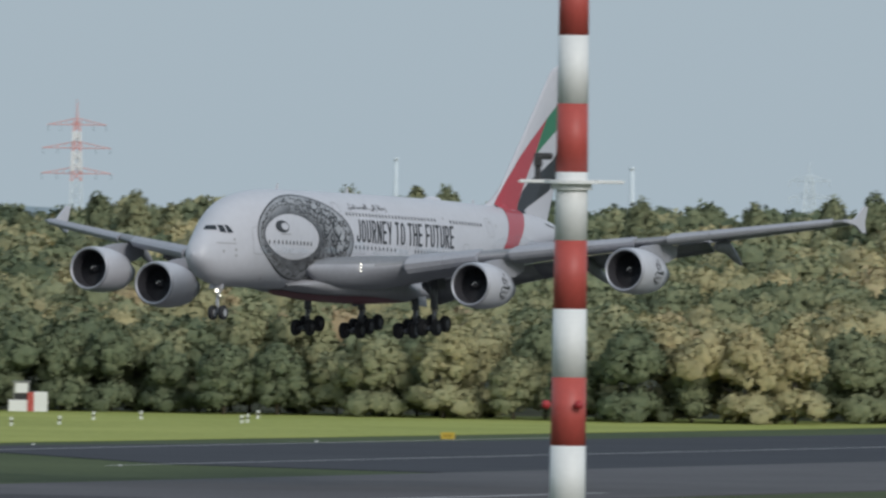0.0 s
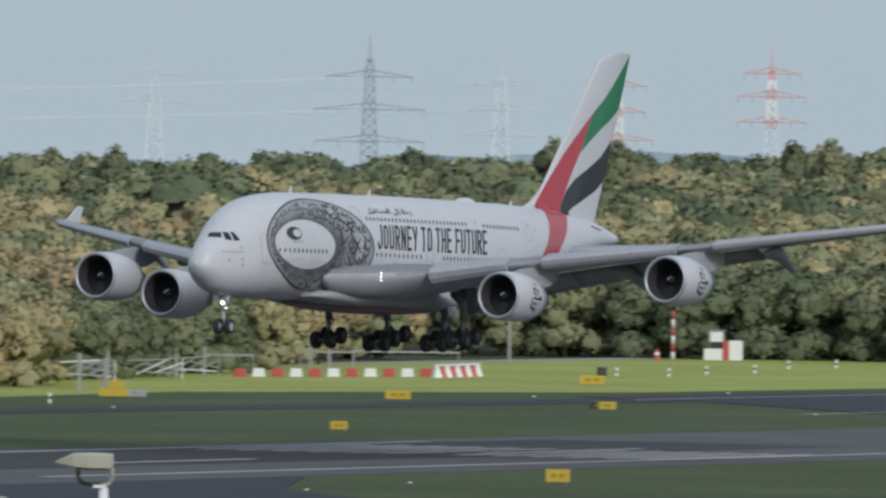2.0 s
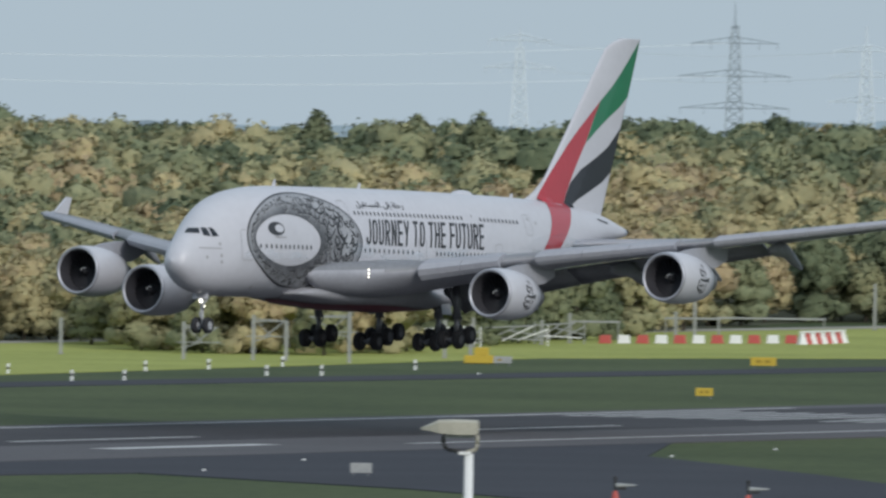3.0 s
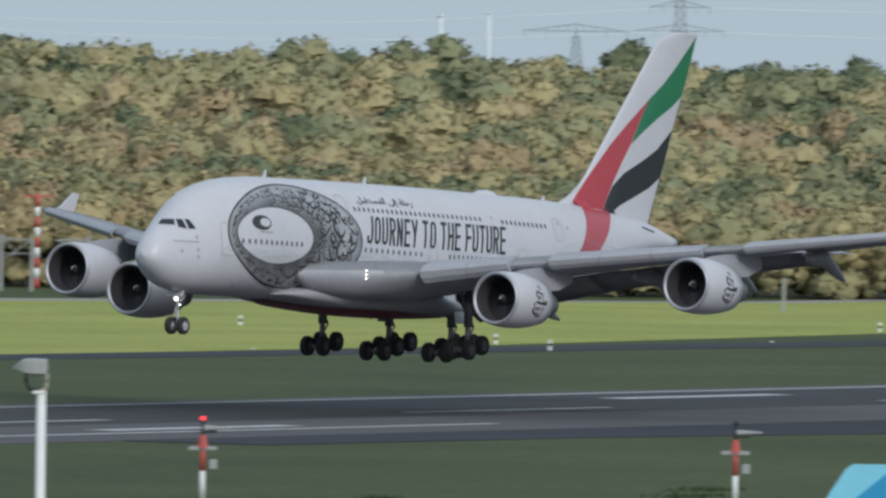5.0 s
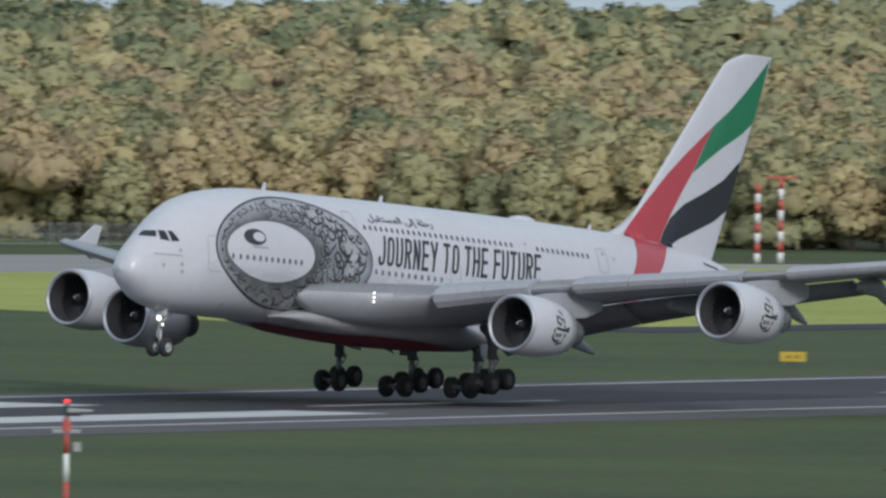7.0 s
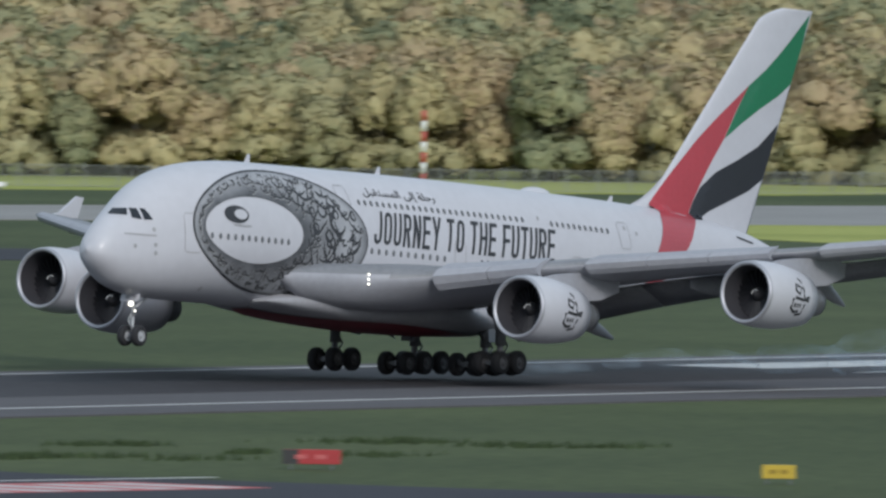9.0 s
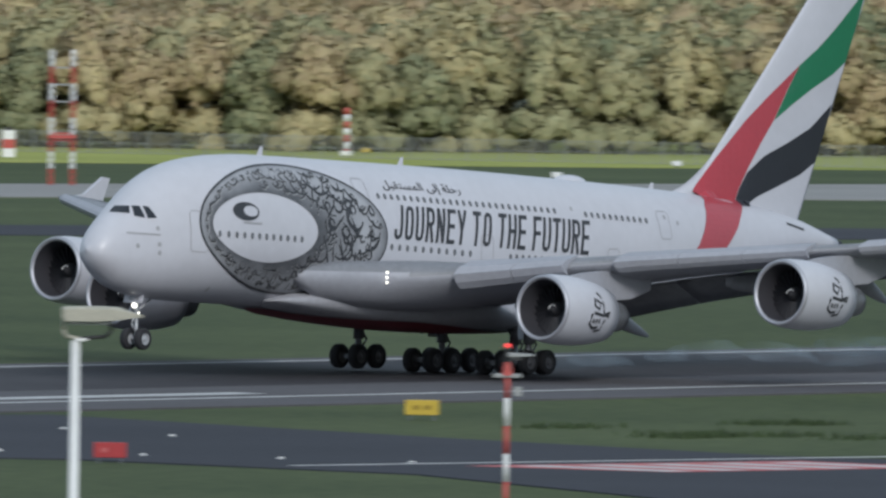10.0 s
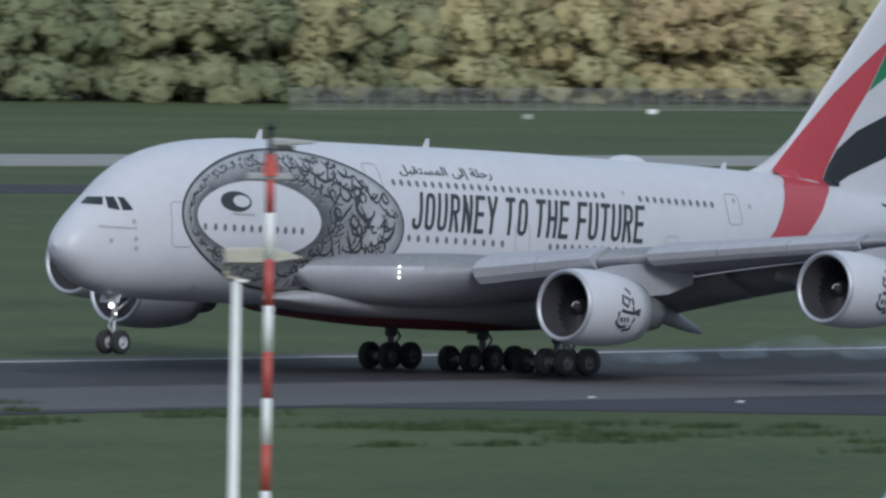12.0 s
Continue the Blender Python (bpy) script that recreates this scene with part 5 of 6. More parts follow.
def marker_post():
    ob = empty("marker_post")
    bm = bmesh.new()
    rod(bm, (0, 0, 0), (0, 0, 0.42), 0.16, 0.13, 8)
    part("base", bm, MAST_WHITE, ob)
    bm = bmesh.new()
    rod(bm, (0, 0, 0.42), (0, 0, 0.62), 0.14, 0.14, 8)
    part("dark_ring", bm, BLACK_PLASTIC, ob, "black ring of the post")
    bm = bmesh.new()
    rod(bm, (0, 0, 0.62), (0, 0, 0.95), 0.15, 0.15, 8)
    part("head", bm, MAST_WHITE, ob)
    return tagged(ob, "short white and black marker post on grass", "marker post", "marker posts")


POSTS = [(1830.9, 851.7), (1849.8, 856.2), (1863.3, 856.9), (1896.9, 868.4), (1907.1, 867.5), (1827.6, 856.1), (1894.8, 850.2), (1901.4, 852.5), (1928.0, 863.2), (1556.3, 825.3), (1532.5, 806.3), (1537.7, 803.8),
         (1583.3, 825.5), (1597.9, 826.6), (1574.9, 808.8), (1619.4, 830.0), (1580.5, 806.1), (1617.1, 815.1), (1518.7, 869.8), (1372.6, 829.6), (1464.8, 813.8), (1445.2, 797.7), (1550.9, 858.0)]
first = marker_post()
first.matrix_basis = pose(*POSTS[0], -0.1)
for p in POSTS[1:]:
    copy_thing(first, pose(*p, -0.1))


def edge_light():
    ob = empty("edge_light")
    bm = bmesh.new()
    rod(bm, (0, 0, 0), (0, 0, 0.05), 0.2, 0.19, 10)
    part("base", bm, LAMP_GREY, ob)
    bm = bmesh.new()
    rod(bm, (0, 0, 0.05), (0, 0, 0.12), 0.14, 0.11, 10)
    part("lens", bm, MAST_WHITE, ob, "pale lens")
    return tagged(ob, "low pale airfield edge light beside the pavement", "edge light", "edge lights")


LIGHTS = [(744.8, 658.0), (747.5, 650.4), (749.6, 642.1), (753.2, 635.0), (757.3, 628.5), (762.6, 622.9), (764.2, 614.5), (765.4, 606.3), (767.8, 599.5), (769.1, 592.3), (804.3, 651.4), (798.3, 643.3), (791.4, 625.0), (795.7, 635.6),
          (1225, 634), (1262, 645), (1300, 634), (1330, 640), (1700, 805), (1740, 803), (1790, 795), (1640, 748), (1420, 812), (1500, 806), (1600, 800)]
first = edge_light()
first.matrix_basis = pose(*LIGHTS[0], -0.05)
for p in LIGHTS[1:]:
    copy_thing(first, pose(*p, -0.05))


def barrier(mat, word):
    ob = empty("barrier")
    bm = bmesh.new()
    vs = box(bm, (1.25, 0.45, 0.85), (0, 0, 0.43), 0.06)
    for v in vs:
        if v.co.z > 0.4:
            v.co.y *= 0.5
            v.co.x *= 0.88
    part("body", bm, mat, ob)
    bm = bmesh.new()
    box(bm, (1.3, 0.6, 0.12), (0, 0, 0.06), 0.02)
    part("foot", bm, mat, ob)
    return tagged(ob, word + " plastic road barrier standing in a row", "barrier", "road barriers")


red_one, white_one = barrier(MAST_RED, "red"), barrier(MAST_WHITE, "white")
rows = [(1776.4 + 2.33 * k, 874.0 - 0.96 * k) for k in range(11)]
for k, (x, y) in enumerate(rows):
    src = (red_one, white_one)[k % 2]
    m = pose(x, y, -0.05, 0, 0, facing(x, y) + 82)
    if k < 2:
        src.matrix_basis = m
    else:
        copy_thing(src, m)


def closure_beam():
    ob = empty("closure_beam", pose(1802, 862, -0.05, 0, 0, 8))
    bm = bmesh.new()
    box(bm, (15, 0.18, 0.22), (0, 0, 1.25), 0.03)
    part("beam", bm, MAST_WHITE, ob, "white beam")
    for k in range(9):
        bm = bmesh.new()
        rod(bm, (-6.8 + 1.7 * k, 0, 0), (-6.8 + 1.7 * k, 0, 1.15), 0.62, 0.22, 4)
        part("foot", bm, (MAST_WHITE, MAST_RED)[k % 2], ob, ("white", "red")[k % 2] + " wedge-shaped foot")
    return tagged(ob, "white beam on red and white wedge feet", "barrier")


closure_beam()


def steel_post(x, y, h):
    ob = empty("steel_post", pose(x, y, -0.1, 0, 0, facing(x, y)))
    bm = bmesh.new()
    box(bm, (0.28, 0.34, h), (0, 0, h / 2), 0.02)
    part("post", bm, FENCE_MESH, ob)
    bm = bmesh.new()
    box(bm, (0.5, 0.6, 0.12), (0, 0, 0.06), 0.02)
    part("foot_plate", bm, CONCRETE, ob)
    return tagged(ob, "tall grey steel post before the trees", "post", "steel posts")


for x, y, h in ((1676.5, 841.9, 3.7), (1737.7, 869.5, 3.0), (1762.0, 874.0, 2.5), (1774.4, 877.0, 3.1), (1807.5, 881.3, 2.9), (1813.2, 881.9, 5.6), (1894.1, 899.9, 5.0), (1690, 872, 3.4), (1715, 872, 3.2), (1655, 872, 3.5), (1640, 880, 3.3)):
    steel_post(x, y, h)


def collapsed_truss(x, y, w, h, seed, turn=0):
    """Slanting pale bars between two posts."""
    rnd = random.Random(seed)
    ob = empty("light_truss", pose(x, y, -0.1, 0, 0, facing(x, y) + 90 + turn))
    bars = [((-w / 2, 0, 0), (-w / 2, 0, h)), ((w / 2, 0, 0), (w / 2, 0, h)), ((-w / 2, 0, h * 0.85), (w * 0.3, 0, h * 0.98)), ((-w / 2, 0, h * 0.2), (w * 0.05, 0.2, h * 0.95)), ((-w * 0.2, 0, h * 0.25), (w * 0.3, 0, h * 1.0)),
            ((w * 0.05, 0, h * 0.3), (w / 2, 0, h * 0.82)), ((-w * 0.1, 0.2, h * 0.75), (w / 2, 0, h * 0.45)), ((-w * 0.45, 0, h * 0.4), (w * 0.45, 0, h * 0.3))]
    for a, b in bars:
        bm = bmesh.new()
        rod(bm, a, b, 0.075, seg=6)
        part("bar", bm, LAMP_GREY if rnd.random() < 0.7 else MAST_WHITE, ob)
    return tagged(ob, "pale metal lattice of slanting bars between posts", "lattice frame", "lattice frames")


for x, y, w, h, sd in ((1725, 866, 6.5, 2.3, 1), (1752, 872, 6.5, 2.1, 2), (1768, 875, 5.0, 2.2, 3)):
    collapsed_truss(x, y, w, h, sd)


def catenary_mast(b, r, h, reach, drop, twin):
    """A steel post with two level arms and their slanting braces; b, r: bearing and distance from the terrace."""
    x, y = r * math.sin(math.radians(b)), r * math.cos(math.radians(b))
    ob = empty("catenary_mast", pose(x, y, -0.1, 0, 0, facing(x, y) + 90))
    for u in (0.0, reach) if twin else (0.0,):
        bm = bmesh.new()
        for q in (-1, 1):
            box(bm, (0.34, 0.05, h if u == 0 else h - 0.5), (u, q * 0.13, (h if u == 0 else h - 0.5) / 2), 0.0)
        box(bm, (0.06, 0.24, h - 0.5), (u, 0, (h - 0.5) / 2))
        part("post", bm, FENCE_MESH, ob, "grey steel section post")
    z1, z2 = h - 0.55, h - 0.55 - drop
    for a, c, rad in (((0, 0, z1), (reach, 0, z1), 0.07), ((0, 0, z1 + 0.22), (reach, 0, z1), 0.04), ((-0.2 * reach, 0, z2), (reach * 1.1, 0, z2), 0.05), ((0.1 * reach, 0, z1), (0.55 * reach, 0, z2), 0.05), ((reach * 0.95, 0, z1), (0.35 * reach, 0, z2), 0.06), ((0, 0, z2 - 0.5), (0.5 * reach, 0, z2), 0.05)):
        bm = bmesh.new()
        rod(bm, a, c, rad, seg=6)
        part("arm", bm, LAMP_GREY, ob, "pale grey arm")
    return tagged(ob, "grey steel mast with pale level arms and braces", "mast", "catenary masts")


for b, r, h, reach, drop, twin in ((62.574, 1850, 3.6, 3.2, 1.4, False), (62.777, 1850, 4.3, 3.1, 1.45, True), (63.057, 1840, 4.9, -3.8, 1.4, False), (63.41, 1862, 3.5, -2.6, 1.1, False),
                                   (59.50, 1925, 5.6, 3.0, 1.35, True), (59.758, 1925, 5.6, -3.4, 1.1, False), (60.30, 1915, 5.2, -6.0, 1.2, False), (60.20, 1918, 4.3, -3.0, 1.2, False), (60.66, 1915, 4.9, 3.4, 1.5, False), (60.93, 1910, 4.7, -6.8, 1.0, False)):
    catenary_mast(b, r, h, reach, drop, twin)


def gantry(x, y, w, h):
    ob = empty("gantry", pose(x, y, -0.1, 0, 0, facing(x, y) + 90))
    for q in (-1, 1):
        bm = bmesh.new()
        box(bm, (0.12, 0.12, h), (q * w / 2, 0, h / 2), 0.01)
        part("upright", bm, FENCE_MESH, ob)
    bm = bmesh.new()
    box(bm, (w + 0.3, 0.16, 0.2), (0, 0, h), 0.02)
    part("crossbar", bm, LAMP_GREY, ob)
    return tagged(ob, "low pale metal frame before the trees", "frame", "low frames")


gantry(1817, 884, 5.5, 2.1)
gantry(1846, 889, 11.0, 1.8)
gantry(1790, 882, 5.0, 2.0)


def striped_mast(x, y, z0, z1, r0, r1, stripe, name="striped_mast", first_red=True, seg=14):
    ob = empty(name, pose(x, y, z0, 0, 0, facing(x, y)))
    n = max(1, round((z1 - z0) / stripe))
    for k in range(n):
        a, b = (z1 - z0) * (1 - (k + 1) / n), (z1 - z0) * (1 - k / n)
        ra, rb = r0 + (r1 - r0) * a / (z1 - z0), r0 + (r1 - r0) * b / (z1 - z0)
        bm = bmesh.new()
        rod(bm, (0, 0, a), (0, 0, b), ra, rb, seg)
        part("stripe", bm, MAST_RED if (k % 2 == 0) == first_red else MAST_WHITE, ob, "", True)
    return ob


def hut():
    m = striped_mast(1943.4, 903.6, -0.1, 5.2, 0.2, 0.18, 0.9)
    tagged(m, "thin red and white mast beside a white hut", "mast")
    ob = empty("equipment_hut", pose(1946, 899, -0.1, 0, 0, facing(1946, 899) + 90))
    for name, size, at, mat in (("cabinet", (1.5, 1.4, 2.2), (1.6, 0, 1.1), MAST_WHITE), ("red_cabinet", (0.7, 1.4, 2.15), (0.5, 0, 1.08), MAST_RED), ("low_cabinet", (2.2, 1.2, 1.3), (-0.8, 0, 0.65), MAST_WHITE),
                                ("upper_box", (1.4, 1.0, 1.1), (-0.5, 0, 2.6), MAST_WHITE), ("roof_plate", (2.0, 1.3, 0.1), (-0.5, 0, 3.3), LAMP_GREY), ("frame", (1.6, 0.9, 0.7), (-0.5, 0, 1.65), BLACK_PLASTIC)):
        bm = bmesh.new()
        box(bm, size, at, 0.04)
        part(name, bm, mat, ob)
    for q in (-1, 1):
        bm = bmesh.new()
        rod(bm, (-0.5 + q * 0.85, -0.5, 1.3), (-0.5 + q * 0.85, -0.5, 3.3), 0.05, seg=6)
        part("post", bm, LAMP_GREY, ob)
    tagged(ob, "white and red radio equipment hut on the grass", "hut")
    bm = bmesh.new()
    c = empty("traffic_cone", pose(1941, 904.4, -0.1))
    rod(bm, (0, 0, 0), (0, 0, 0.55), 0.42, 0.3, 12)
    part("base", bm, MAST_RED, c)
    bm = bmesh.new()
    rod(bm, (0, 0, 0.55), (0, 0, 0.85), 0.3, 0.24, 12)
    part("white_band", bm, MAST_WHITE, c)
    bm = bmesh.new()
    rod(bm, (0, 0, 0.85), (0, 0, 1.2), 0.24, 0.14, 12)
    part("tip", bm, MAST_RED, c)
    tagged(c, "red and white marker cone beside a hut", "cone")
    b = empty("transformer_box", pose(1826, 857, -0.1, 0, 0, 40))
    bm = bmesh.new()
    box(bm, (0.9, 0.8, 1.0), (0, 0, 0.5), 0.04)
    part("box", bm, BLACK_PLASTIC, b)
    bm = bmesh.new()
    box(bm, (1.0, 0.9, 0.08), (0, 0, 1.03), 0.02)
    part("lid", bm, LAMP_GREY, b)
    tagged(b, "small dark transformer box on the grass", "box")


hut()


# far localiser field
def tee_mast(x, y, h, tee):
    ob = striped_mast(x, y, -0.1, h, 0.26, 0.24, 1.0, "striped_mast")
    if tee:
        bm = bmesh.new()
        box(bm, (0.2, 3.0, 0.18), (0, 0, h + 0.15), 0.03)
        part("crossbar", bm, MAST_RED, ob, "red crossbar on the mast")
    return tagged(ob, "red and white striped mast" + (" with a red crossbar" if tee else " before the trees"), "mast", "striped masts")


for x, y, h, tee in ((1587.3, 972.8, 6.8, True), (1604.9, 972.2, 7.5, False), (1607.7, 971.3, 8.0, True), (1609.9, 958.4, 8.6, True), (1676.6, 983.5, 9.0, True), (1576.1, 1128.7, 7.1, False)):
    tee_mast(x, y, h, tee)


def antenna_array(x0, y0, x1, y1, n):
    d = Vector((x1 - x0, y1 - y0))
    ob = empty("antenna_array", pose(x0, y0, -0.1, 0, 0, math.degrees(math.atan2(d.y, d.x))))
    bm = bmesh.new()
    box(bm, (d.length, 0.16, 0.2), (d.length / 2, 0, 2.7), 0.02)
    part("beam", bm, MAST_RED, ob, "red horizontal beam")
    for k in range(n):
        x = d.length * (k + 0.5) / n
        bm = bmesh.new()
        box(bm, (d.length / n * 0.55, 0.3, 1.0), (x, 0, 1.95), 0.04)
        part("red_panel", bm, MAST_RED, ob, "red panel")
        bm = bmesh.new()
        box(bm, (d.length / n * 0.5, 0.3, 1.1), (x, 0, 0.75), 0.04)
        part("white_panel", bm, MAST_WHITE, ob, "white panel")
        bm = bmesh.new()
        rod(bm, (x, 0.1, 0), (x, 0.1, 2.7), 0.06, seg=6)
        part("stand", bm, STEEL, ob)
    return tagged(ob, "row of red and white antenna panels under a beam", "antenna array")


antenna_array(1566, 972, 1602, 976, 16)


def white_building():
    ob = empty("equipment_building", pose(1527, 1014, -0.1, 0, 0, facing(1527, 1014) + 90))
    for name, size, at, mat in (("walls", (6.0, 4.0, 2.1), (0, 0, 1.05), MAST_WHITE), ("roof", (6.3, 4.3, 0.22), (0, 0, 2.2), MAST_RED), ("red_wall_panel", (1.0, 0.1, 1.9), (-2.2, -2.03, 1.0), YELLOW), ("door", (0.9, 0.1, 1.8), (0.6, -2.03, 0.9), LAMP_BEIGE)):
        bm = bmesh.new()
        box(bm, size, at, 0.03)
        part(name, bm, mat, ob)
    return tagged(ob, "low white equipment building with a red roof edge", "building")


white_building()


def twin_tower():
    ob = empty("lattice_tower", pose(1352.3, 1080.8, -0.1, 0, 0, facing(1352.3, 1080.8) + 90))
    for q in (-1, 1):
        for k in range(8):
            bm = bmesh.new()
            for u in (-0.18, 0.18):
                for w in (-0.18, 0.18):
                    rod(bm, (q * 0.95 + u, w, 1.5 * k), (q * 0.95 + u, w, 1.5 * (k + 1)), 0.05, seg=5)
            for u in range(3):
                z = 1.5 * k + 0.5 * u
                rod(bm, (q * 0.95 - 0.18, -0.18, z), (q * 0.95 + 0.18, -0.18, z + 0.5), 0.045, seg=4)
                rod(bm, (q * 0.95 + 0.18, 0.18, z), (q * 0.95 - 0.18, 0.18, z + 0.5), 0.045, seg=4)
            part("tower_stage", bm, (MAST_RED, MAST_WHITE)[k % 2], ob, ("red", "white")[k % 2] + " lattice stage")
    for z in (4.0, 4.6, 7.4, 8.9, 10.4):
        bm = bmesh.new()
        box(bm, (1.9, 0.12, 0.14), (0, 0, z))
        part("crossbar", bm, MAST_RED if z < 5 else FENCE_MESH, ob)
    bm = bmesh.new()
    box(bm, (2.4, 0.8, 0.3), (0, 0, 4.3), 0.03)
    part("platform", bm, MAST_RED, ob, "red platform between the legs")
    return tagged(ob, "red and white twin-legged lattice tower beyond the runway", "lattice tower")


twin_tower()


def marker_tower(x, y, h, w):
    ob = empty("marker_tower", pose(x, y, -0.1, 0, 0, facing(x, y)))
    for k in range(3):
        bm = bmesh.new()
        box(bm, (w, w, h / 3), (0, 0, h * (k + 0.5) / 3), 0.03)
        part("stage", bm, (MAST_WHITE, MAST_RED)[k % 2], ob, ("white", "red")[k % 2] + " stage")
    bm = bmesh.new()
    box(bm, (w * 0.5, w * 0.5, 0.3), (0, 0, h + 0.15), 0.02)
    part("lamp", bm, BLACK_PLASTIC, ob)
    return tagged(ob, "white and red banded marker tower on grass", "marker tower")


marker_tower(1464.8, 1177.2, 2.6, 1.2)
m4 = striped_mast(1514.0, 1174.5, -0.1, 4.6, 0.3, 0.28, 0.7)
bm = bmesh.new()
box(bm, (1.0, 1.2, 0.5), (0, 0, 0.25), 0.05)
part("foot_box", bm, MAST_WHITE, m4, "white box at the foot")
tagged(m4, "red and white striped mast on a white box", "mast")


def goal_frame(x, y):
    ob = empty("net_frame", pose(x, y, -0.1, 0, 0, facing(x, y) + 90))
    for a, b in (((-2.3, 0, 0), (-2.3, 0, 2.1)), ((2.3, 0, 0), (2.3, 0, 2.1)), ((-2.3, 0, 2.1), (2.3, 0, 2.1)), ((-2.3, 1.2, 0), (-2.3, 0, 2.1)), ((2.3, 1.2, 0), (2.3, 0, 2.1)), ((-2.3, 0, 0.15), (2.3, 0, 0.15))):
        bm = bmesh.new()
        rod(bm, a, b, 0.1, seg=8)
        part("bar", bm, MAST_WHITE, ob)
    for k in range(18):
        bm = bmesh.new()
        x0 = -2.2 + 4.4 * k / 17
        rod(bm, (x0, 0.1, 0.1), (x0, 0.1, 2.05), 0.04, seg=4)
        part("net_cord", bm, LAMP_BEIGE, ob)
    return tagged(ob, "white tubular frame with a pale net", "net frame")


goal_frame(1470, 1219)


def small_light(x, y, mat, word):
    ob = empty("approach_light", pose(x, y, -0.1, 0, 0, facing(x, y)))
    bm = bmesh.new()
    box(bm, (0.6, 0.9, 0.45), (0, 0, 0.5), 0.04)
    part("housing", bm, mat, ob)
    bm = bmesh.new()
    rod(bm, (0, 0, 0), (0, 0, 0.35), 0.1, seg=6)
    part("stand", bm, STEEL, ob)
    return tagged(ob, word + " airfield light box on grass", "light box", "light boxes")


for x, y, mat, word in ((1496.9, 1236.3, YELLOW, "yellow"), (1472.0, 1196.8, MAST_WHITE, "white"), (1520.4, 1177.1, YELLOW, "yellow"), (1449.5, 1141.9, LAMP_GREY, "grey"), (1454.3, 1140.8, LAMP_GREY, "grey"), (1462.5, 1204.1, MAST_WHITE, "white"),
                        (1512, 1100, MAST_WHITE, "white"), (1430, 1085, MAST_WHITE, "white"), (1495, 1120, MAST_WHITE, "white"), (1398, 1228, MAST_WHITE, "white"), (1360, 1210, LAMP_GREY, "grey")):
    small_light(x, y, mat, word)


def shed():
    ob = empty("shed", pose(1470, 1243, -0.1, 0, 0, facing(1470, 1243) + 90))
    for name, size, at, mat, rot in (("walls", (2.6, 2.2, 1.7), (0, 0, 0.85), LAMP_BEIGE, None), ("roof", (3.6, 2.8, 0.12), (0, 0, 1.95), LAMP_GREY, Matrix.Rotation(0.12, 4, "Y")), ("low_wall", (4.2, 0.3, 0.5), (-0.6, -1.6, 0.25), MAST_WHITE, None)):
        bm = bmesh.new()
        box(bm, size, at, 0.02, rot)
        part(name, bm, mat, ob)
    return tagged(ob, "small open shed with a pale roof under trees", "shed")


shed()


def fence_line(points, h):
    """A mesh fence in panels."""
    bm = bmesh.new()
    for k in range(17):
        rod(bm, (0.19 * k, 0, 0.05), (0.19 * k, 0, h), 0.022, seg=4)
    for z in (0.1, h * 0.5, h):
        rod(bm, (0, 0, z), (3.1, 0, z), 0.025, seg=4)
    me = bpy.data.meshes.new("mesh_panel")
    bm.to_mesh(me)
    bm.free()
    me.materials.append(FENCE_MESH)
    bm = bmesh.new()
    rod(bm, (0, 0, 0), (0, 0, h + 0.25), 0.06, seg=6)
    pm = bpy.data.meshes.new("post")
    bm.to_mesh(pm)
    bm.free()
    pm.materials.append(FENCE_MESH)
    root = empty("perimeter_fence")
    for (x0, y0), (x1, y1) in zip(points, points[1:]):
        d = Vector((x1 - x0, y1 - y0))
        n = max(1, round(d.length / 3.1))
        a = math.degrees(math.atan2(d.y, d.x))
        for k in range(n):
            m = pose(x0 + d.x * k / n, y0 + d.y * k / n, -0.1, 0, 0, a)
            child("mesh_panel", me, root, "", m)
            child("post", pm, root, "", m)
    return tagged(root, "grey wire mesh perimeter fence before the woods", "fence")


fence_line([(1640, 1040), (1556, 1086), (1524, 1112), (1504, 1152), (1492, 1196), (1476, 1226), (1440, 1248), (1380, 1258)], 2.1)


# ---- tall masts, lamps and tails before the runway ----
def big_mast():
    x, y = 266.5, 114.3
    ob = striped_mast(x, y, -0.1, 34.22, 0.42, 0.21, 1.0005, "antenna_mast", False, 20)
    z = 30.14
    for r, h, zz in ((0.42, 0.05, z - 0.03), (0.3, 0.12, z - 0.12)):
        bm = bmesh.new()
        rod(bm, (0, 0, zz), (0, 0, zz + h), r, seg=18)
        part("collar", bm, MAST_WHITE, ob, "white collar plate")
    for q in (-1, 1):
        bm = bmesh.new()
        box(bm, (0.25, 0.55, 0.05), (0, q * 0.5, z), 0.01)
        part("arm_plate", bm, MAST_WHITE, ob, "white arm plate")
    bm = bmesh.new()
    rod(bm, (0, -0.5, z), (0, -0.5, z + 0.24), 0.045, seg=8)
    box(bm, (0.16, 0.13, 0.16), (0, -0.5, z + 0.30), 0.02)
    box(bm, (0.12, 0.28, 0.1), (0, -0.42, z + 0.37), 0.03)
    part("camera_housing", bm, BLACK_PLASTIC, ob, "small dark camera housing")
    for q in (0.15, -0.33):
        bm = bmesh.new()
        bmesh.ops.create_uvsphere(bm, u_segments=10, v_segments=6, radius=0.07, matrix=Matrix.Translation((0.3, q, 26.85)))
        part("red_lamp", bm, SIGN_RED, ob, "small red lamp", True)
    tagged(ob, "tall red and white striped antenna mast with small arms", "mast")


big_mast()


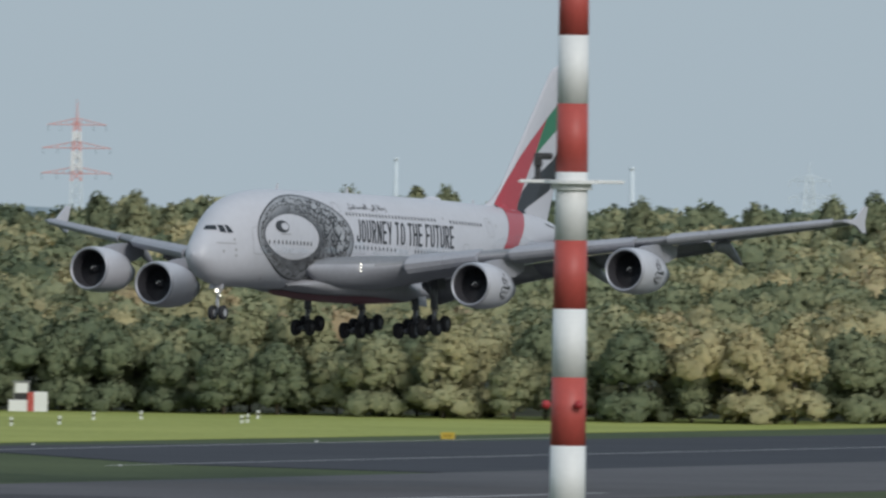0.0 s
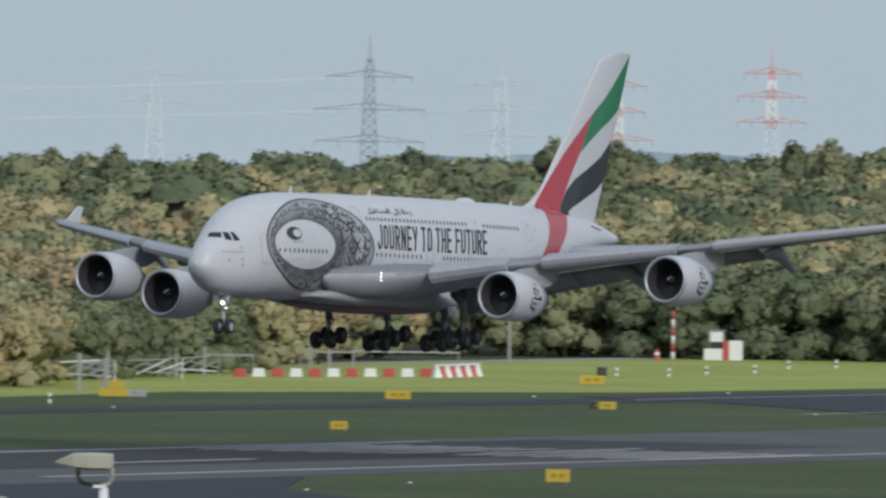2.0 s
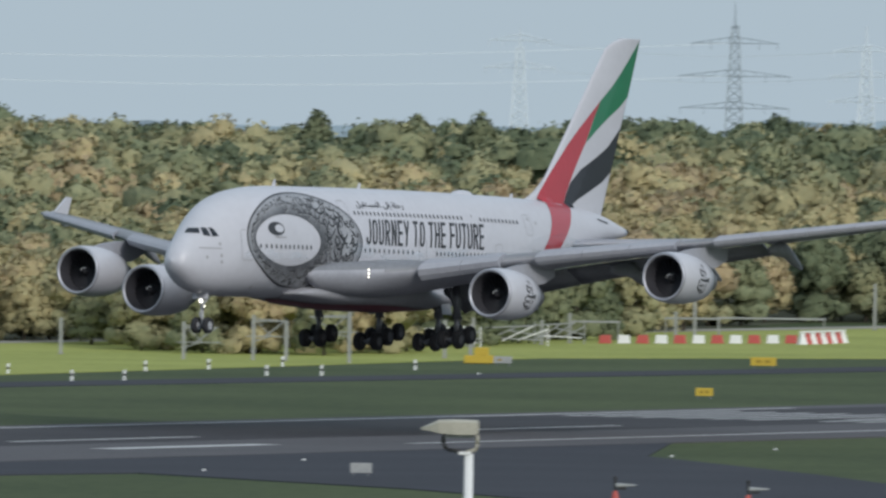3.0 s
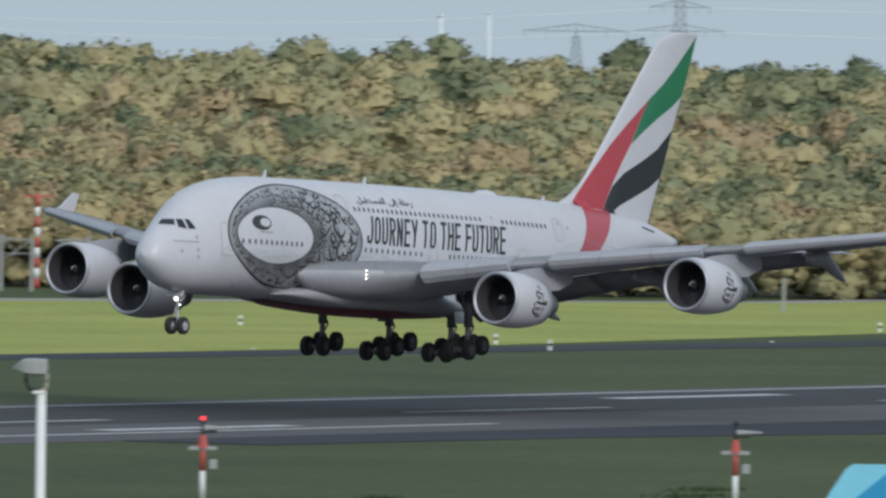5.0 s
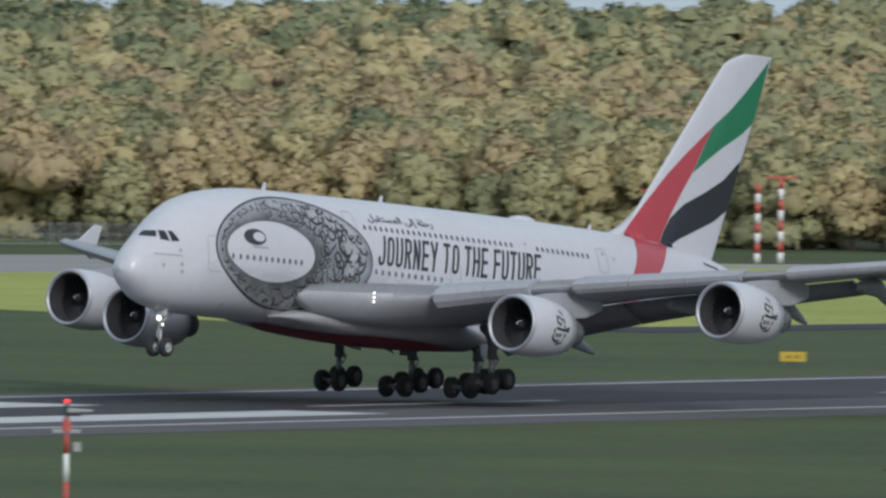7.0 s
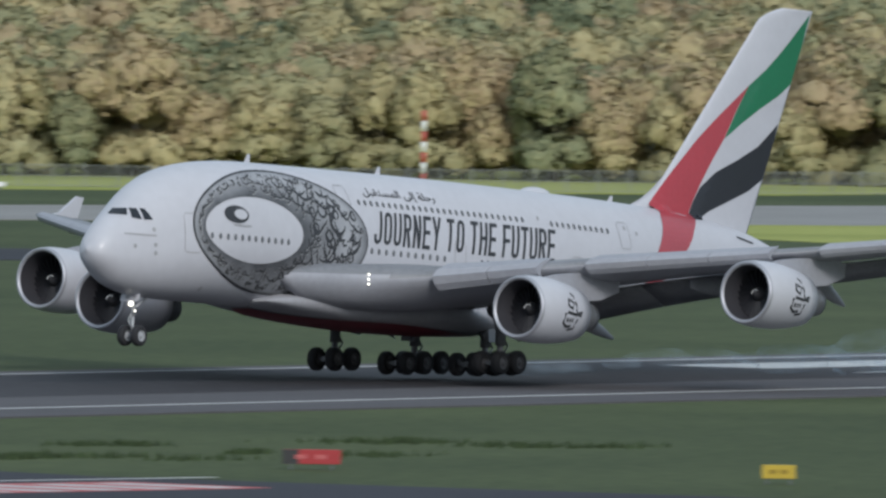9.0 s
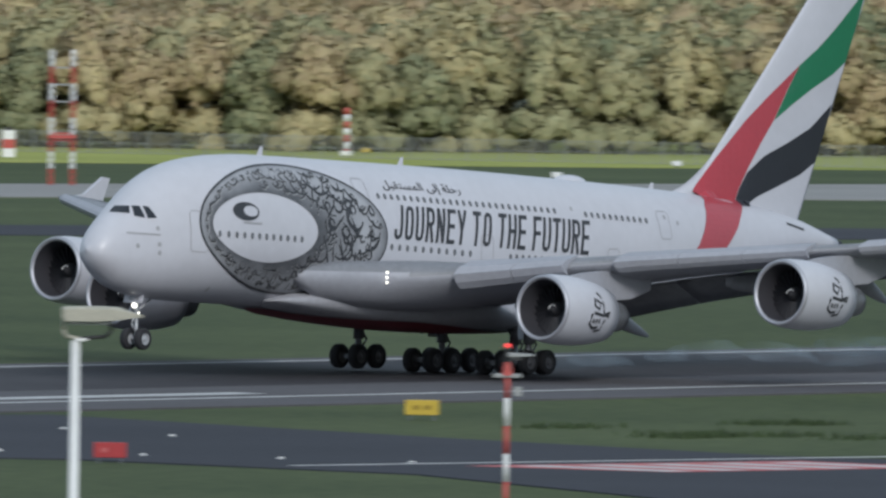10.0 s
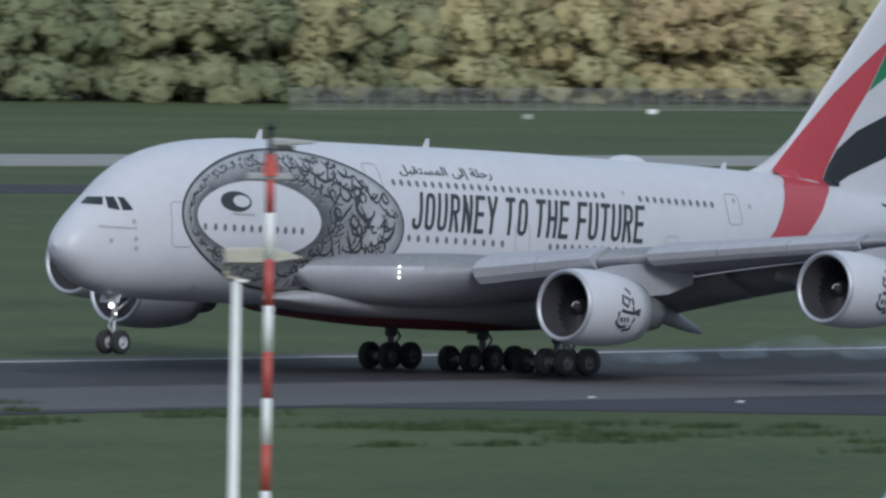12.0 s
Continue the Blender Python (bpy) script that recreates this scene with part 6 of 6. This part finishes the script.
def street_lamp(x, y, z, out, mat, turn):
    """A white pole with a flat lantern; out is the lantern's reach to the side."""
    ob = empty("street_lamp", pose(x, y, -0.1, 0, 0, facing(x, y) + 90 + turn))
    bm = bmesh.new()
    rod(bm, (0, 0, 0), (0, 0, z - 0.40), 0.13, 0.07, 14)
    part("pole", bm, MAST_WHITE, ob, "white painted pole", True)
    bm = bmesh.new()
    box(bm, (0.2, 0.16, 0.05), (0.08 * out, 0, z - 0.385), 0.01)
    part("yoke_plate", bm, MAST_WHITE, ob, "white plate on the pole")
    for u, arm, word in ((0.52, BLACK_PLASTIC, "dark curved yoke arm"), (-0.17, LAMP_BEIGE, "pale yoke arm")):
        bm = bmesh.new()
        pts = [(0.06 * out, 0, z - 0.37), ((u * 0.85) * out, 0, z - 0.33), (u * out, 0, z - 0.24), (u * out, 0, z - 0.1)]
        for a, b in zip(pts, pts[1:]):
            rod(bm, a, b, 0.03, seg=8)
        part("yoke_arm", bm, arm, ob, word, True)
    prof = [(-0.20, 0.17, -0.05, 0.10), (-0.16, 0.2, -0.1, 0.12), (0.3, 0.22, -0.1, 0.13), (0.62, 0.2, -0.08, 0.12), (0.78, 0.15, -0.05, 0.06), (0.98, 0.05, -0.03, -0.005)]
    rr = [[(out * u, -w, z + lo), (out * u, -w, z + hi * 0.7), (out * u, -w * 0.7, z + hi), (out * u, w * 0.7, z + hi), (out * u, w, z + hi * 0.7), (out * u, w, z + lo)] for u, w, lo, hi in prof]
    v, f = loft(rr)
    child("lantern", mesh_from("lantern", v, f, mat), ob, "flat pale lantern with a tapered end")
    bm = bmesh.new()
    box(bm, (abs(out) * 0.6, 0.26, 0.05), (out * 0.2, 0, z - 0.125), 0.01)
    part("lens", bm, LAMP_GREY, ob, "clouded lens")
    return tagged(ob, "white lamp post with a flat tapering lantern", "street lamp", "lamp posts")


street_lamp(268.3, 134.3, 24.82, -0.75, LAMP_BEIGE, 0)
street_lamp(258.8, 151.7, 24.85, -0.45, LAMP_GREY, 0)
street_lamp(249.5, 166.6, 22.95, 0.95, LAMP_BEIGE, 0)
street_lamp(234.5, 187.1, 23.50, 1.05, LAMP_BEIGE, 0)
street_lamp(221.2, 202.7, 23.62, 1.0, LAMP_BEIGE, 0)


def beacon_mast(x, y, z, k=1.0, lit=True, boxed=True):
    ob = striped_mast(x, y, -0.1, z - 0.5 * k, 0.066 * k, 0.048 * k, 0.5 * k, "beacon_mast", True, 10)
    h = z - 0.4 * k
    bm = bmesh.new()
    rod(bm, (0, 0, h - 0.15 * k), (0, 0, h + 0.4 * k), 0.035 * k, seg=8)
    part("tip_rod", bm, BLACK_PLASTIC, ob, "dark rod")
    bm = bmesh.new()
    rod(bm, (0, 0, h + 0.4 * k), (0, 0, h + 0.47 * k), 0.045 * k, seg=10)
    part("top_light", bm, RED_LIGHT if lit else BLACK_PLASTIC, ob, "lit red obstruction light" if lit else "unlit dark lamp cap", True)
    bm = bmesh.new()
    vs = box(bm, (0.16 * k, 0.46 * k, 0.09 * k), (0, 0.24 * k, h + 0.27 * k), 0.02)
    for v in vs:
        if v.co.y > 0.3 * k:
            v.co.z = h + 0.27 * k + (v.co.z - h - 0.27 * k) * 0.4
    part("floodlight", bm, LAMP_GREY, ob, "pale tapered floodlight")
    bm = bmesh.new()
    box(bm, (0.13 * k, 0.2 * k, 0.06 * k), (0, 0.15 * k, h + 0.2 * k), 0.01)
    part("floodlight_lens", bm, BLACK_PLASTIC, ob, "dark lens under the floodlight")
    bm = bmesh.new()
    rod(bm, (0, 0, h - 0.1 * k), (0, 0, h + 0.14 * k), 0.1 * k, 0.05 * k, 8)
    part("red_collar", bm, MAST_RED, ob, "red tapered collar")
    bm = bmesh.new()
    box(bm, (0.12 * k, 0.5 * k, 0.07 * k), (0, 0, h - 0.1 * k), 0.01)
    part("bracket", bm, LAMP_GREY, ob, "grey cross bracket")
    if boxed:
        bm = bmesh.new()
        box(bm, (0.1 * k, 0.14 * k, 0.17 * k), (0, 0.19 * k, h - 0.38 * k), 0.01)
        part("junction_box", bm, LAMP_GREY, ob, "pale junction box")
    return tagged(ob, "thin red and white mast with a small floodlight and bracket", "mast", "beacon masts")


for x, y, z, k in ((314.1, 154.3, 22.95, 0.8), (315.2, 152.2, 22.91, 0.8), (308.0, 166.2, 23.0, 1.0), (303.4, 174.5, 22.95, 1.0), (292.88, 191.74, 22.39, 1.0), (278.3, 212.2, 21.80, 1.0), (147.7, 134.9, 27.30, 0.95)):
    beacon_mast(x, y, z, k, 200 < x < 305, x > 200)


def parked_airliner(x, y, top, mat, other, word):
    """A parked airliner of which the fin stands above the apron."""
    ob = empty("parked_airliner", pose(x, y, -0.1, 0, 0, facing(x, y) + 90))
    s = top / 11.8
    rr = []
    for u, w, z in ((-26, 0.05, 3.4), (-25, 1.0, 3.2), (-22, 1.9, 3.3), (-18, 2.0, 3.4), (-3, 2.0, 3.4), (1, 1.5, 3.8), (5, 0.7, 4.4), (7, 0.2, 4.8)):
        rr.append([(s * u, s * w * math.cos(t), s * (z + w * math.sin(t))) for t in [2 * math.pi * k / 16 for k in range(16)]])
    v, f = loft(rr)
    child("fuselage", mesh_from("fuselage", v, f, WHITE, True), ob, "white fuselage")
    for name, mt, hw, pts in (("fin", mat, 0.12, [(-0.8, 5.0), (4.75, 5.0), (5.35, 11.8), (3.75, 11.8), (3.45, 11.6)]), ("fin_panel", other, 0.14, [(2.3, 9.2), (3.0, 5.6), (4.7, 5.6), (5.25, 11.6)])):
        bm = bmesh.new()
        a = [bm.verts.new((s * u, -hw * s, s * z)) for u, z in pts]
        b = [bm.verts.new((s * u, hw * s, s * z)) for u, z in pts]
        bm.faces.new(a), bm.faces.new(b[::-1])
        for i in range(len(pts)):
            j = (i + 1) % len(pts)
            bm.faces.new((a[i], b[i], b[j], a[j]))
        bmesh.ops.recalc_face_normals(bm, faces=bm.faces)
        part(name, bm, mt, ob, "pale blue fin" if name == "fin" else "blue fin panel")
    for q in (-1, 1):
        bm = bmesh.new()
        vs = box(bm, (5 * s, 15 * s, 0.35 * s), (-8 * s, q * 8.5 * s, 2.9 * s), 0.05)
        part("wing", bm, SILVER, ob)
        bm = bmesh.new()
        rod(bm, (-8 * s, q * 3.8 * s, 0), (-8 * s, q * 3.8 * s, 3 * s), 0.3 * s, seg=10)
        part("gear_leg", bm, STEEL, ob)
    bm = bmesh.new()
    rod(bm, (-21 * s, 0, 0), (-21 * s, 0, 2.2 * s), 0.25 * s, seg=10)
    part("gear_leg", bm, STEEL, ob)
    return tagged(ob, word, "airliner")


parked_airliner(445.0, 384.4, 11.9, FIN_PALE, FIN_BLUE, "parked airliner with a light blue tail fin")
parked_airliner(688.15, 370.3, 11.9, FIN_PALE, FIN_BLUE, "parked airliner with a pale blue tail fin")


# ---- pylons and wind turbines on the horizon ----
def pylon(x, y, top, arms, mats, label, w=2.6):
    """A lattice pylon; arms: heights and half lengths."""
    ob = empty("power_pylon", pose(x, y, -0.1, 0, 0, facing(x, y) + 90))
    steps = 14
    zs = [top * 0.86 * k / steps for k in range(steps + 1)]
    def half(z):
        return w * (1.0 - 0.82 * z / top)
    stages = 14 if len(mats) > 1 else 7
    for stage in range(stages):
        bm = bmesh.new()
        mat = mats[stage % len(mats)]
        r = 0.46 if mat is MAST_WHITE else 0.25
        for k in range(stage * 14 // stages, (stage + 1) * 14 // stages):
            a, b, za, zb = half(zs[k]), half(zs[k + 1]), zs[k], zs[k + 1]
            for u, v in ((-1, -1), (1, -1), (1, 1), (-1, 1)):
                rod(bm, (u * a, v * a, za), (u * b, v * b, zb), r, seg=4)
            for u in (-1, 1):
                rod(bm, (u * a, -a, za), (-u * b, -b, zb), r * 0.6, seg=4)
                rod(bm, (-a, u * a, za), (-b, -u * b, zb), r * 0.6, seg=4)
            rod(bm, (-b, -b, zb), (b, -b, zb), 0.1, seg=4)
        tagged(part("tower_stage", bm, mat, ob), kind="stuff")
    bm = bmesh.new()
    rod(bm, (0, 0, top * 0.84), (0, 0, top), 0.3, 0.08, 5)
    part("peak", bm, mats[-1], ob)
    for z, l in arms:
        for q in (-1, 1):
            bm = bmesh.new()
            rod(bm, (0, 0, z), (q * l, 0, z), 0.13, 0.08, 4)
            rod(bm, (0, 0, z + 1.6), (q * l, 0, z), 0.12, 0.07, 4)
            for k in range(1, 5):
                rod(bm, (q * l * k / 5, 0, z), (q * l * (k - 0.5) / 5, 0, z + 1.6 * (1 - (k - 0.5) / 5)), 0.07, seg=4)
            part("crossarm", bm, mats[-1], ob)
            for u in (0.55, 0.97):
                bm = bmesh.new()
                rod(bm, (q * l * u, 0, z), (q * l * u, 0, z - 1.5), 0.09, seg=5)
                part("insulator", bm, mats[-1] if len(mats) == 1 else PYLON_GREY, ob)
    return tagged(ob, label, "pylon", "power pylons")


# red lattice paint with the distance haze mixed into its colour
HAZED_RED = material("hazed_red_lattice", (0.78, 0.42, 0.39), 0.7, vary=0.08)
pylon(4140.4, 2004.3, 39.7, ((30.0, 10.3), (22.3, 13.2), (14.8, 13.0)), (PYLON_GREY,), "grey steel lattice power pylon on the horizon")
pylon(4198.9, 1998.0, 34.6, ((28.5, 8.0), (22.5, 9.0), (16.5, 9.0)), (HAZE_PALE,), "steel lattice power pylon paled by haze in its colour")
P, R, W = HAZE_PALE, HAZED_RED, MAST_WHITE
pylon(4210.6, 1973.1, 34.5, ((28.6, 6.8), (22.5, 6.6), (15.8, 8.6)), (P, P, P, P, P, P, P, R, W, W, R, W, W, R), "red and white lattice power pylon on the horizon", 2.0)
pylon(4226.0, 1940.0, 38.1, ((32.0, 7.0), (26.5, 8.2), (20.5, 8.4)), (P, P, P, P, P, P, P, P, R, W, W, R, W, R), "red and white lattice power pylon on the horizon", 2.0)
pylon(3953.5, 2149.4, 36.0, ((26.0, 7.0), (20.5, 10.5)), (PYLON_GREY,), "grey steel lattice power pylon on the horizon")
pylon(3854.5, 2122.0, 22.5, ((20.4, 12.0),), (PYLON_GREY,), "low grey lattice pylon with one long arm")
pylon(4207.8, 2094.0, 33.0, ((30.0, 7.5), (23.5, 8.5)), (HAZE_PALE,), "steel lattice power pylon paled by haze in its colour")
pylon(4341.6, 1800.2, 25.5, ((21.0, 5.0), (17.0, 5.0)), (HAZE_PALE,), "steel lattice power pylon paled by haze in its colour")
pylon(3870, 2290, 25.0, ((21.5, 6.0), (19.0, 6.0)), (HAZE_PALE,), "steel lattice power pylon paled by haze in its colour")


def chimney(x, y, h, r):
    ob = empty("chimney", pose(x, y, -0.1))
    bm = bmesh.new()
    rod(bm, (0, 0, 0), (0, 0, h), r, r * 0.8, 12)
    part("shaft", bm, HAZE_PALE, ob, "", True)
    bm = bmesh.new()
    rod(bm, (0, 0, h), (0, 0, h + 0.8), r * 0.9, r * 0.9, 12)
    part("rim", bm, HAZE_PALE, ob, "", True)
    return tagged(ob, "pale slim tower on the horizon", "tower", "far towers")


for x, y, h, r in ((4101.6, 2295.0, 22.5, 0.7), (4107.2, 2285.0, 23.3, 0.6), (4300, 1890, 24.5, 0.6), (4322, 1838, 23.0, 0.7)):
    chimney(x, y, h, r)


def wires():
    """Sagging cables between the pylons."""
    ob = empty("power_cables")
    ends = [((4140.4, 2004.3), (3953.5, 2149.4), (30.0, 22.3), (26.0, 20.5)), ((4198.9, 1998.0), (4207.8, 2094.0), (28.5, 22.5), (30.0, 23.5)), ((3953.5, 2149.4), (3870, 2290), (26.0, 20.5), (21.5, 19.0))]
    for (x0, y0), (x1, y1), za, zb in ends:
        for a, b in zip(za, zb):
            pts = [(x0 + (x1 - x0) * k / 8, y0 + (y1 - y0) * k / 8, a + (b - a) * k / 8 - 2.5 * math.sin(math.pi * k / 8)) for k in range(9)]
            v, f = loft([[(x, y + 0.06 * u, z + 0.06 * w) for u, w in ((1, 1), (-1, 1), (-1, -1), (1, -1))] for x, y, z in pts])
            child("cable", mesh_from("cable", v, f, HAZE_PALE), ob)
    return tagged(ob, "thin sagging power cables strung between pylons", "cables")


wires()


# ---- tyre smoke ----
def tyre_smoke():
    """Thin puffs that trail behind the main wheels after touchdown."""
    ob = empty("tyre_smoke")
    rng = np.random.default_rng(8)
    for k in range(13):
        u = (k + 0.6 * rng.random()) / 13
        bm = bmesh.new()
        bmesh.ops.create_icosphere(bm, subdivisions=2, radius=1.0)
        r = (0.5 + 1.2 * u) * (0.7 + 0.6 * rng.random())
        for v in bm.verts:
            g = 1.0 + 0.6 * noise.noise(v.co * 1.4 + Vector((k * 3.1, 0, 0)))
            v.co = Vector((v.co.x * r * 3.4, v.co.y * r * 1.3, v.co.z * r * 0.6)) * g
        at = pose(3 + 50 * u, rng.normal() * 1.6, 0.4 + (0.3 + 3.0 * u) * rng.random())
        part("puff", bm, SMOKE, ob, "", True, at)
    return tagged(ob, "thin blue-white tyre smoke trailing behind the wheels", "smoke")


TRAIL = tyre_smoke()


def motions():
    walk(PLANE, [(t, pose(x, RUNWAY_Y, h, bank, pitch, crab)) for t, x, h, bank, pitch, crab in LANDING])
    rows = []
    for t, x, h, bank, pitch, crab in LANDING:
        if t < 8:
            rows.append((t, pose(x - 30.0, RUNWAY_Y, h + 5.6 + 30.0 * math.sin(radians(pitch)), bank, pitch, crab)))
        else:
            rows.append((t, pose(x + 4.5, RUNWAY_Y, 0.0)))
    x0, x1 = LANDING[11][1], LANDING[12][1]
    rows.insert(12, (7.9, pose(x0 + (x1 - x0) * 0.45 - 30.0, RUNWAY_Y, 8.3, 0, 3.8, -2.2)))
    rows.insert(13, (8.3, pose(x0 + (x1 - x0) * 0.65 + 4.5, RUNWAY_Y, 0.0)))
    walk(TRAIL, rows)
    for b in BOGIES:
        at = b.matrix_basis.translation.copy()
        rows = []
        for t, x, h, bank, pitch, crab in LANDING:
            air = min(1.0, max(0.0, h / 1.2)) if t < 8 else 0.0
            tilt = -13.0 * air - pitch * (1 - air)
            rows.append((t, pose(at.x, at.y, at.z - 0.45 * air, 0, tilt, 0)))
        walk(b, rows)


motions()
